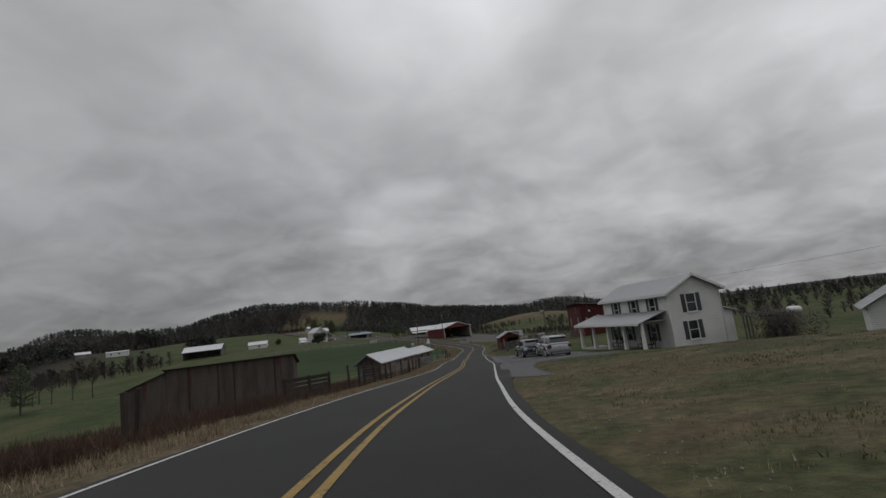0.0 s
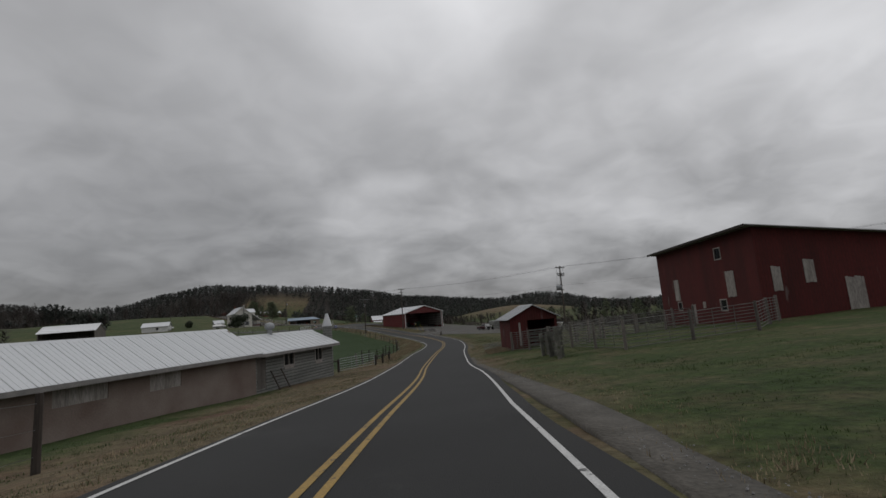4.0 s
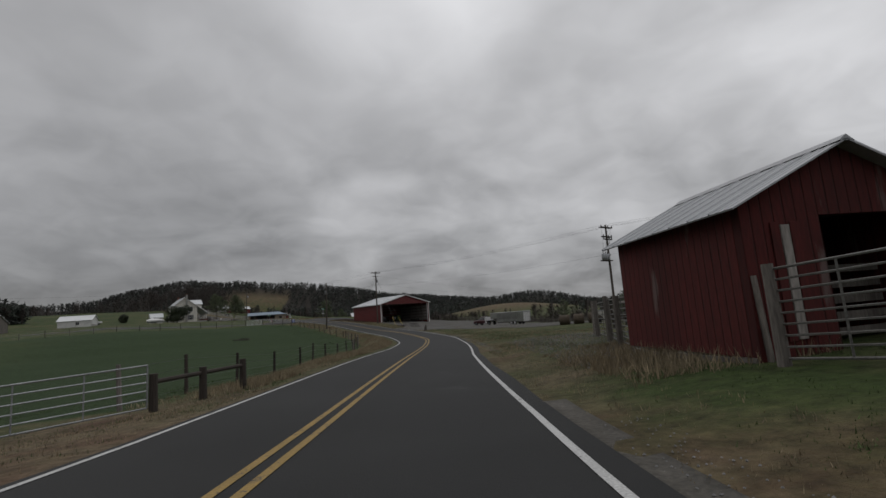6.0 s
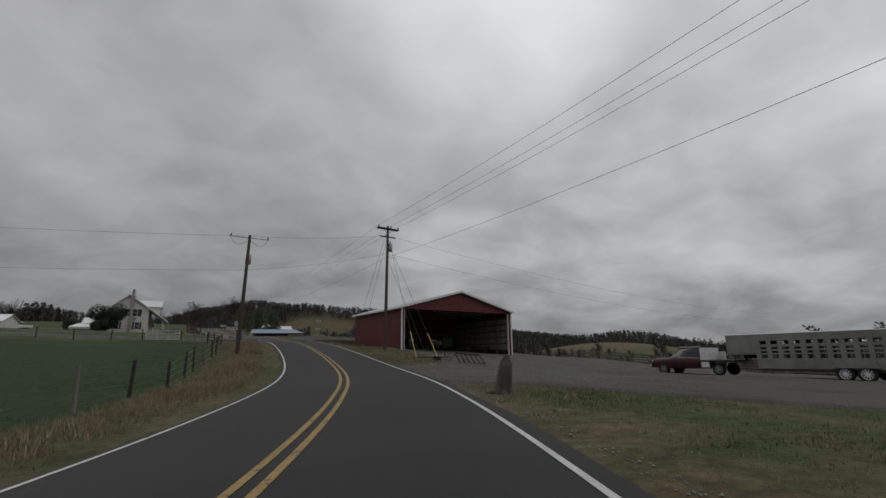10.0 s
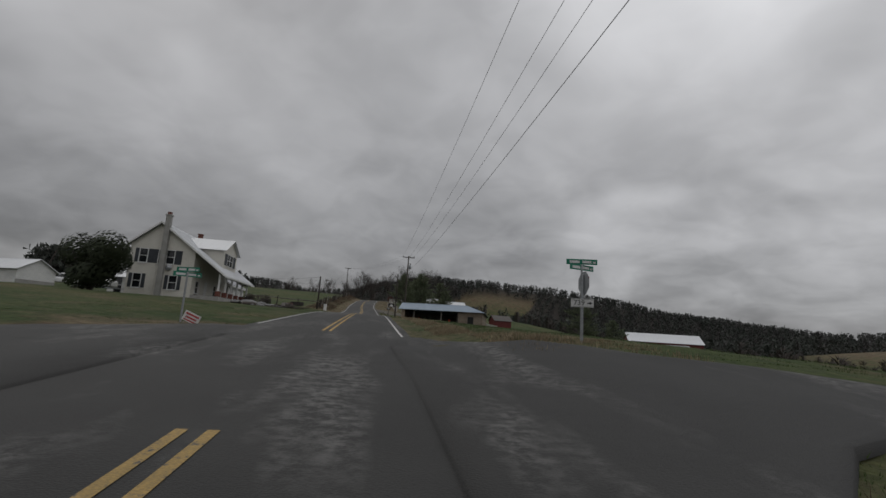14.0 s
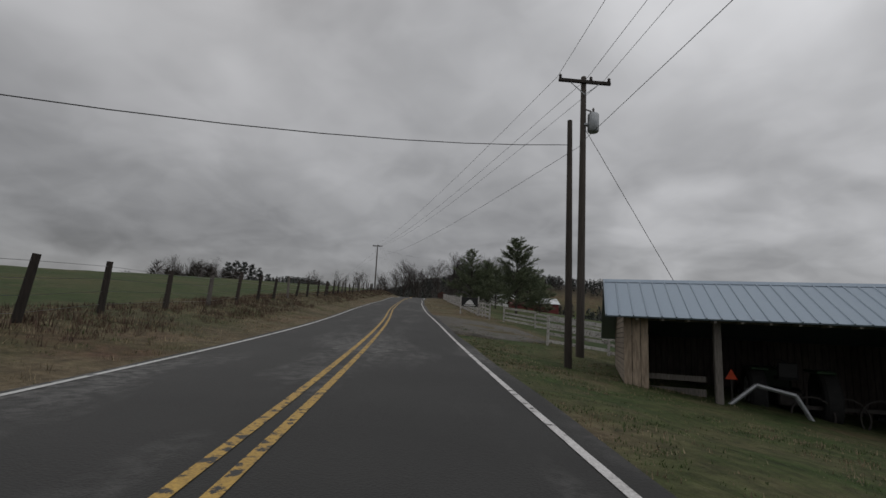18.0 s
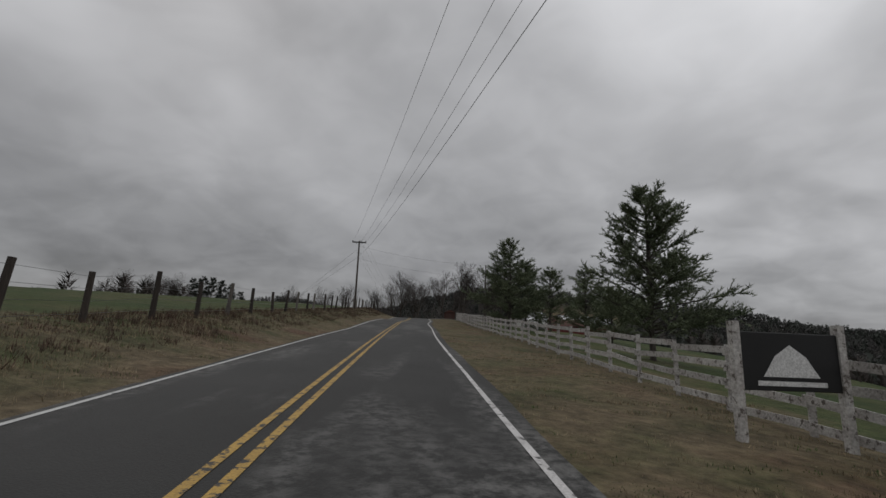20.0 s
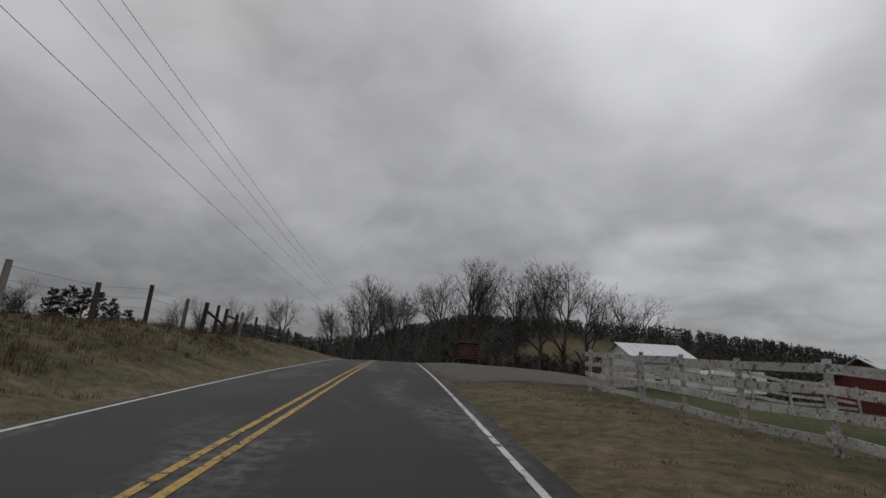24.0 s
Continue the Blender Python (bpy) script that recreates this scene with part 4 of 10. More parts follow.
# ---- white farmhouse with porch ----
def white_farmhouse():
    m = pose(22.6, 46.1, -3.2, 0, 0, 276.3)
    h = thing("farmhouse", m, "two-storey white clapboard farmhouse with tin roof and dark shutters", "house")
    X, Y = 5.7, 2.5
    # local: x runs along the ridge towards the near gable, y away from the road
    fw = [(-3.1, 3.05), (0.3, 3.05), (3.4, 3.05), (-4.0, 0.75), (-1.2, 0.75), (2.9, 0.75)]
    front = [hole(x + X, z, 0.85, 1.45) for x, z in fw] + [(X + 0.5, X + 1.5, 0.15, 2.25)]
    gw = [(-0.3, 3.05), (-0.5, 0.75)]
    right = [hole(y + Y - 0.163, z, 0.85, 1.5) for y, z in gw]
    w = shell(h, -X, X, -Y, Y, 4.95, SIDING, {"front": front, "right": right}, [(0, 6.25)])
    for x, z in fw:
        window(h, w["front"], x + X, z, 0.85, 1.45)
    for y, z in gw:
        window(h, w["right"], y + Y - 0.163, z, 0.85, 1.5)
    d = new("door")
    d.parent = h
    d.matrix_basis = w["front"] @ Matrix.Translation((X + 1.0, 0.05, 0.15))
    part("leaf", Geo().box(-0.5, 0, 0, 0.5, 0.05, 2.1, 0.01).box(-0.35, -0.02, 0.2, 0.35, 0, 0.9).box(-0.35, -0.02, 1.1, 0.35, 0, 1.9), TRIM, d, "white panelled front door")
    part("knob", Geo().lathe([(0.03, 0), (0.035, 0.03), (0.02, 0.06)], 10, (0.4, -0.06, 1.0), "y"), STEEL, d)
    gable_roof(h, -X, X, -Y, Y, 4.95, 4.95, 0, 6.25, TIN, 0.4, 0.4, 0.62, TRIM)
    for cx, cy in ((-X, -Y), (X, -Y), (X, Y), (-X, Y)):
        part("corner_board", Geo().box(cx - 0.07, cy - 0.03, -0.5, cx + 0.07, cy + 0.03, 4.93), TRIM, h)
    part("foundation", Geo().box(-X - 0.04, -Y - 0.04, -0.9, X + 0.04, Y + 0.04, -0.02), CONCRETE, h)
    # rear lean-to
    rear = shell(h, X - 4.5, X - 0.4, Y + 0.17, Y + 1.25, (3.0, 2.7), SIDING, z0=-1.2)
    slope(h, (X - 0.1, Y + 1.6, 2.63), (-1, 0, 0), (0, -1.44, 0.43), 4.7, TIN, 0.6)
    # porch
    px0, px1, py = -X - 1.9, X - 0.7, -Y - 2.45
    part("porch_floor", Geo().box(px0, py, -0.5, px1, -Y - 0.005, 0.12, 0.03), CONCRETE, h, "grey concrete porch floor")
    post_xs = [px0 + 0.15 + k * (px1 - px0 - 0.3) / 4 for k in range(5)]
    for x in post_xs:
        g = Geo().solid([(x - 0.15, py + 0.05, 0.12), (x + 0.15, py + 0.05, 0.12), (x + 0.15, py + 0.35, 0.12), (x - 0.15, py + 0.35, 0.12)],
                        [(x - 0.1, py + 0.1, 2.4), (x + 0.1, py + 0.1, 2.4), (x + 0.1, py + 0.3, 2.4), (x - 0.1, py + 0.3, 2.4)])
        g.box(x - 0.17, py + 0.03, 0.12, x + 0.17, py + 0.37, 0.3)
        part("porch_post", g, TRIM, h)
    part("porch_beam", Geo().box(px0, py + 0.08, 2.4, px1, py + 0.32, 2.58), TRIM, h)
    slope(h, (px0 - 0.3, py - 0.35, 2.5), (1, 0, 0), (0, 2.75, 0.85), px1 - px0 + 0.6, TIN, 0.62)
    part("porch_fascia", Geo().box(px0 - 0.3, py - 0.38, 2.38, px1 + 0.3, py - 0.352, 2.54), TRIM, h)
    part("porch_ceiling", Geo().box(px0, py + 0.32, 2.56, px1, -Y - 0.01, 2.59), TRIM, h)
    for k, (x, y) in enumerate(((-3.3, -3.2), (-2.2, -3.1), (1.6, -3.15), (3.3, -3.2))):
        chair = thing("porch_chair", m @ pose(x, y, 0.12, 0, 0, 10 * k - 15), "dark wooden porch chair with slatted back", "chair", "porch chairs")
        part("seat", Geo().box(-0.28, -0.26, 0.38, 0.28, 0.26, 0.43, 0.01), WOOD_DARK, chair)
        part("backrest", Geo().box(-0.28, 0.22, 0.43, -0.2, 0.27, 1.0).box(0.2, 0.22, 0.43, 0.28, 0.27, 1.0).box(-0.05, 0.22, 0.43, 0.05, 0.27, 1.0).box(-0.28, 0.21, 0.92, 0.28, 0.28, 1.0), WOOD_DARK, chair)
        for lx in (-0.25, 0.21):
            for ly in (-0.24, 0.2):
                part("leg", Geo().box(lx, ly, 0, lx + 0.04, ly + 0.04, 0.38), WOOD_DARK, chair)
    return h


# ---- farmhouse with dormer by the junction ----
def cream_farmhouse():
    z0 = 0.2
    m = pose(-57.7, 266.3, z0, 0, 0, 121)
    h = thing("dormer_house", m, "cream-sided farmhouse with tall chimney, dormer and front porch", "house")
    L, yb, yf, ye = 12.4, 2.9, -3.9, -7.3
    zr, zb, k = 8.2, 5.75, 0.74
    zf = zr - k * -yf
    cz = [(-1.5, 3.55, 1), (0.9, 3.55, 2), (-1.8, 0.75, 1), (1.9, 0.75, 1)]
    left = [hole(yb - 0.163 - (-y) if False else yb - 0.163 + y, z, 0.8 * n, 1.5) for y, z, n in cz]
    w = shell(h, 0, L, yf, yb, (zf, zb), CREAM, {"left": left, "front": [(1.2, 2.2, 0.3, 1.9), (4.2, 5.2, 0.05, 2.1), (7.5, 8.5, 0.6, 1.9)]}, [(0, zr)], z0=-0.9)
    for y, z, n in cz:
        window(h, w["left"], yb - 0.163 + y, z, 0.8 * n, 1.5, cols=n)
    for x in (1.7, 8.0):
        window(h, w["front"], x, 0.6, 1.0, 1.3, False)
    d = new("door")
    d.parent = h
    d.matrix_basis = w["front"] @ Matrix.Translation((4.7, 0.05, 0.05))
    part("leaf", Geo().box(-0.5, 0, 0, 0.5, 0.05, 2.05, 0.01).box(-0.35, -0.02, 1.0, 0.35, 0, 1.85), TRIM, d)
    # roof: short back slope, long front slope that runs out over the porch
    gable_roof(h, 0, L, ye, yb, zr + k * ye, zb, 0, zr, TIN_WHITE, 0.25, 0.4, 0.6, TRIM)
    part("foundation", Geo().box(-0.04, yf - 0.04, -1.0, L + 0.04, yb + 0.04, -0.02), CONCRETE, h)
    # chimney on the gable
    stack = part("chimney", Geo().box(-0.6, -0.98, 8.9, 0.02, -0.32, 9.05, 0.02), CONCRETE, h, "tall grey stone gable chimney")
    for kk in range(25):
        zz = -0.6 + kk * 0.38
        o = 0.012 * (kk % 2)
        part("stone_block", Geo().box(-0.54 + o, -0.92 + o, zz, -0.02, -0.38 - o, zz + 0.375, 0.012), CONCRETE, stack)
    part("chimney_cap", Geo().box(-0.46, -0.84, 9.05, -0.14, -0.46, 9.35), BRICK_CHIM, h)
    part("roof_vent", Geo().box(L - 1.0, -0.25, zr - 0.2, L - 0.5, 0.25, zr + 0.8).box(L - 1.06, -0.31, zr + 0.8, L - 0.44, 0.31, zr + 0.9), BRICK_CHIM, h, "small brick flue on the ridge")
    part("satellite_dish", Geo().lathe([(0.05, 0), (0.28, 0.07), (0.34, 0.14)], 16, (-0.35, -1.35, 3.1), "x").tube((-0.2, -1.35, 3.1), (0.0, -1.35, 2.9), 0.02), STEEL, h)
    # dormer
    dx, dw, dy = 6.0, 2.75, -5.9
    dz = zr + k * dy
    dm = wall(h, (dx - dw, dy), (dx + dw, dy), 6.1, CREAM, [(dw - 1.1, dw + 1.1, 4.35, 5.7)], [(dw, 7.6)], z0=dz - 0.15)
    window(h, dm, dw, 4.35, 2.2, 1.35, True, cols=2, rows=2)
    for sx in (dx - dw, dx + dw - 0.16):
        part("dormer_cheek", Geo().solid([(sx, dy + 0.165, dz + 0.2), (sx, dy + 0.165, 6.1), (sx, -(zr - 6.1) / k, 6.1)],
                                         [(sx + 0.16, dy + 0.165, dz + 0.2), (sx + 0.16, dy + 0.165, 6.1), (sx + 0.16, -(zr - 6.1) / k, 6.1)]), CREAM, h)
    ridge_len = -dy - (zr - 7.6) / k + 0.4
    for s in (-1, 1):
        e0 = (dx + s * (dw + 0.3), dy - 0.35, 5.93)
        up = (-s * (dw + 0.3), 0, 1.67)
        if s < 0:
            slope(h, (e0[0], e0[1] + ridge_len + 1.2, e0[2]), (0, -1, 0), up, ridge_len + 1.2, TIN_WHITE, 0.6)
        else:
            slope(h, e0, (0, 1, 0), up, ridge_len + 1.2, TIN_WHITE, 0.6)
    # porch
    part("porch_floor", Geo().box(0.0, ye + 0.35, -0.6, L, yf - 0.005, 0.3, 0.02), CONCRETE, h)
    for k2 in range(6):
        x = 0.2 + k2 * (L - 0.4) / 5
        part("porch_post", Geo().box(x - 0.09, ye + 0.45, 0.3, x + 0.09, ye + 0.63, 2.58, 0.015).box(x - 0.13, ye + 0.41, 0.9, x + 0.13, ye + 0.67, 1.0), TRIM, h)
        part("brick_pier", Geo().box(x - 0.24, ye + 0.3, 0.31, x + 0.24, ye + 0.78, 0.9, 0.02), BRICK_CHIM, h)
    part("porch_beam", Geo().box(0, ye + 0.44, 2.58, L, ye + 0.64, 2.78), TRIM, h)
    # kitchen ell beyond the main block
    w2 = shell(h, L + 0.17, L + 8.4, -4.2, 1.0, 2.7, SIDING, {"front": [(1.4, 2.3, 0.9, 2.1)]}, [(-1.6, 4.3)], z0=-0.9)
    window(h, w2["front"], 1.85, 0.9, 0.9, 1.2, False)
    gable_roof(h, L + 0.3, L + 8.4, -4.2, 1.0, 2.7, 2.7, -1.6, 4.3, TIN, 0.35, 0.3, 0.6, TRIM)
    stack = part("ell_chimney", Geo().box(L + 7.14, -1.96, 5.9, L + 7.96, -1.24, 6.02, 0.02), BRICK_CHIM, h, "red brick chimney")
    for kk in range(16):
        o = 0.012 * (kk % 2)
        part("brick_course", Geo().box(L + 7.2 + o, -1.9 + o, 3.5 + kk * 0.15, L + 7.9 - o, -1.3 - o, 3.645 + kk * 0.15), BRICK_CHIM, stack)
    return h


# ---- big red barn ----
def red_barn():
    m = pose(30.4, 93.1, -3.9, 0, 0, 81.9)
    b = thing("red_barn", m, "large faded red timber barn with sloping tin roof", "barn")
    # local x runs north along the road side, y to the west: the barn lies at negative y
    L, D, hw, he = 16.4, 14.6, 6.2, 4.2
    boards = [(3.5, 1.42, 1.15, 1.96, 0), (12.65, 1.39, 1.0, 1.95, 0), (9.85, -0.9, 0.7, 1.9, 0), (7.9, 0.64, 0.45, 0.55, 0)]
    small = [(4.75, 4.43, 0.85, 0.8), (4.9, 0.45, 0.85, 0.78), (12.45, 0.55, 0.75, 0.68)]
    west = wall(b, (L, 0), (0, 0), hw, RED_BARN, [hole(L - x, z, w, h) for x, z, w, h in small], z0=-1.0)
    south = wall(b, (0, -0.163), (0, -D), he, RED_BARN, [(9.4, 11.0, 1.9, 3.6)], [(0, hw), (D - 0.163, he + 0.001)], z0=-2.5)
    wall(b, (L, -D), (L, -0.163), he, RED_BARN, [], [(0.001, he + 0.001), (D - 0.163, hw)], z0=-2.5)
    wall(b, (0.163, -D), (L - 0.163, -D), he, RED_BARN, z0=-2.5)
    for x, z, w, h, _ in boards:
        g = Geo()
        n = max(3, round(w / 0.2))
        for k in range(n):
            g.box(L - x - w / 2 + w * k / n, -0.03 - 0.006 * (k % 2), z + 0.02 * (k % 3), L - x - w / 2 + w * (k + 1) / n - 0.012, -0.003, z + h - 0.03 * (k % 2))
        o = part("boarded_door", g, PALE_BOARD, b, "pale boarded-up loft door")
        o.matrix_basis = west
    for x, z, w, h in small:
        e = new("window")
        e.parent = b
        e.matrix_basis = west @ Matrix.Translation((L - x, 0, z))
        g = Geo()
        for a, c, d, f in ((-w / 2 - 0.08, -w / 2, -0.08, h + 0.08), (w / 2, w / 2 + 0.08, -0.08, h + 0.08), (-w / 2, w / 2, -0.08, 0), (-w / 2, w / 2, h, h + 0.08)):
            g.box(a, -0.03, d, c, 0.08, f)
        part("frame", g, PALE_BOARD, e)
        part("pane", Geo().box(-w / 2, 0.06, 0, w / 2, 0.07, h), GLASS_DARK, e)
    for x, z, w, h in ((1.0, 1.6, 0.6, 1.7), (3.2, 2.0, 0.7, 1.6), (6.0, 0.0, 1.2, 2.2), (10.2, 1.9, 1.6, 1.7)):
        g = Geo()
        n = max(3, round(w / 0.2))
        for k in range(n):
            g.box(x - w / 2 + w * k / n, -0.035, z + 0.03 * (k % 2), x - w / 2 + w * (k + 1) / n - 0.012, -0.004, z + h - 0.04 * (k % 3))
        o = part("boarded_opening", g, PALE_BOARD, b, "pale weathered boards over an opening")
        o.matrix_basis = south
    slope(b, (L + 0.5, -D - 0.6, he - 0.08), (-1, 0, 0), (0, D + 1.3, hw - he + 0.17), L + 1.0, TIN, 0.75, 0.06)
    part("fascia", Geo().box(-0.5, 0.7, hw - 0.08, L + 0.5, 0.73, hw + 0.1), WOOD_DARK, b, "dark roof edge board")
    return b


MOSSY_WOOD = mat("mossy_grey_timber", (0.13, 0.128, 0.11), (0.055, 0.055, 0.046), 2.6, 0.95, stretch=(1, 0.25, 1), bump=0.6, fine=22, wear=(0.05, 0.062, 0.035), wear_scale=2.0, wear_at=0.6, random_tint=0.25)
PALE_TAN = mat("pale_tan_boards", (0.3, 0.24, 0.18), (0.2, 0.155, 0.115), 2.0, 0.9, stretch=(1, 1, 0.2), bump=0.4, fine=20)
PALE_BOARD = mat("pale_bare_boards", (0.3, 0.28, 0.26), (0.2, 0.18, 0.165), 2.0, 0.9, stretch=(1, 1, 0.2), bump=0.4, fine=20)


# ---- small red shed in the corral ----
def small_red_shed():
    m = pose(15.62, 104.3, -5.6, 0, 0, 90.0)
    s = thing("livestock_shed", m, "small faded red livestock shed with tin roof beside the road", "shed")
    # local x north (length), y west; the shed lies at negative y
    L, D, he, hr = 4.35, 4.2, 2.76, 3.78
    wall(s, (L, 0), (0.163, 0), he, RED_BARN, z0=0.12, label="faded red board wall")
    wall(s, (0, 0), (0, -D), he, RED_BARN, [(1.55, D - 0.22, 0.1, 2.5)], [(D / 2, hr)], z0=0.0)
    wall(s, (L, -D), (L, -0.163), he, RED_BARN, [], [(D / 2 - 0.08, hr)], z0=0.0)
    wall(s, (0.163, -D), (L - 0.163, -D), he, RED_BARN, z0=0.0)
    gable_roof(s, 0, L, -D, 0, he, he, -D / 2, hr, TIN, 0.3, 0.28, 0.6, thick=0.03)
    for k in range(3):
        part("door_board", Geo().box(-0.035 - 0.004 * (k % 2), -0.72 - 0.19 * k, 0.35 + 0.03 * k, -0.004, -0.55 - 0.19 * k, 2.4 - 0.05 * (k % 2), 0.006), PALE_BOARD if k == 1 else RED_BARN, s, "door board with peeling paint")
    part("loose_board", Geo().bar((-0.06, -0.12, 0.0), (-0.03, -0.05, 1.5), 0.03, 0.16, (1, 0, 0)), WOOD_GREY, s)
    for k in range(5):
        part("pen_rail", Geo().bar((1.2, -1.5, 0.3 + 0.32 * k), (1.25, -D + 0.25, 0.34 + 0.31 * k), 0.04, 0.15), WOOD_GREY, s)
    part("skirt_board", Geo().bar((0.05, 0.03, 0.02), (L - 1.0, 0.06, -0.06), 0.03, 0.2), WOOD_GREY, s)
    for cx, cy in ((0.3, -0.22), (2.2, -0.22), (L - 0.3, -0.22), (0.3, -D + 0.22), (L - 0.3, -D + 0.22)):
        part("foundation_stone", Geo().box(cx - 0.2, cy - 0.2, -0.7, cx + 0.2, cy + 0.19, 0.11 if cy > -1 else -0.01, 0.04), CONCRETE, s)
    return s


# ---- red machine shed ----
def machine_shed():
    m = pose(8.0, 218.6, -5.0, 0, 0, 35.7)
    b = thing("machine_shed", m, "red metal open-fronted machine shed with white trim", "shed")
    W, D, he, hr = 16.0, 12.7, 4.95, 7.1
    # local x along the open front, y to the back
    head = he - 0.2
    wall(b, (0, 0), (W, 0), he, RED_METAL, [(0.35, W - 0.35, -1.6, head)], [(W / 2, hr)], t=0.12, z0=-1.5)
    wall(b, (0, D), (0, 0.125), he, RED_METAL, t=0.12, z0=-1.5)
    wall(b, (W, 0.125), (W, D), he, RED_METAL, t=0.12, z0=-1.8)
    wall(b, (W - 0.125, D), (0.125, D), he, RED_METAL, [], [(W / 2 - 0.125, hr)], t=0.12, z0=-1.8)
    # ridge runs back from the front: two slopes
    over = 0.35
    s = (hr - he) / (W / 2)
    slope(b, (-over, D + over, he - over * s), (0, -1, 0), (W / 2 + over, 0, hr - he + over * s), D + 2 * over, TIN_WHITE, 0.9)
    slope(b, (W + over, -over, he - over * s), (0, 1, 0), (-W / 2 - over, 0, hr - he + over * s), D + 2 * over, TIN_WHITE, 0.9)
    for xa, xb, za, zb in ((-over, W / 2, he - over * s, hr), (W / 2, W + over, hr, he - over * s)):
        part("rake_trim", Geo().solid([(xa, -over - 0.03, za - 0.12), (xb, -over - 0.03, zb - 0.12), (xb, -over - 0.03, zb + 0.1), (xa, -over - 0.03, za + 0.1)],
                                      [(xa, -over - 0.002, za - 0.12), (xb, -over - 0.002, zb - 0.12), (xb, -over - 0.002, zb + 0.1), (xa, -over - 0.002, za + 0.1)]), TRIM, b)
    for x in (-0.03, W - 0.15):
        part("corner_trim", Geo().box(x, -0.035, -0.9, x + 0.18, -0.003, he), TRIM, b, "white corner trim")
    for x in (0.36, W - 0.5):
        part("door_post", Geo().box(x, 0.13, -0.9, x + 0.14, 0.3, head), TRIM, b)
    part("eave_trim", Geo().box(-over - 0.025, -over, he - over * s - 0.14, -over - 0.002, D + over, he - over * s + 0.04), TRIM, b)
    # inside: girts, posts, trusses
    for k in range(6):
        y = 0.4 + k * (D - 0.8) / 5
        for x in (0.14, W - 0.3):
            part("frame_post", Geo().box(x, y - 0.08, -0.9, x + 0.16, y + 0.08, he), WOOD_GREY, b)
        part("truss", Geo().bar((0.2, y, he - 0.1), (W - 0.2, y, he - 0.1), 0.05, 0.15).bar((0.2, y, he), (W / 2, y, hr - 0.15), 0.05, 0.15).bar((W / 2, y, hr - 0.15), (W - 0.2, y, he), 0.05, 0.15)
             .bar((W / 2, y, he - 0.1), (W / 2, y, hr - 0.2), 0.05, 0.1).bar((W / 4, y, he - 0.1), (W / 4, y, (he + hr) / 2 - 0.1), 0.05, 0.1).bar((3 * W / 4, y, he - 0.1), (3 * W / 4, y, (he + hr) / 2 - 0.1), 0.05, 0.1), WOOD_GREY, b)
    for k in range(6):
        z = 0.2 + k * 0.8
        if k < 5:
            part("liner_panel", Geo().box(W - 0.2, 0.5, z + 0.17, W - 0.17, D - 0.4, z + 0.77), PALE_BOARD, b)
        part("girt", Geo().box(W - 0.34, 0.3, z, W - 0.3, D - 0.3, z + 0.15), WOOD_GREY, b)
        part("girt", Geo().box(0.3, D - 0.34, z, W - 0.4, D - 0.3, z + 0.15), WOOD_GREY, b)
    return b


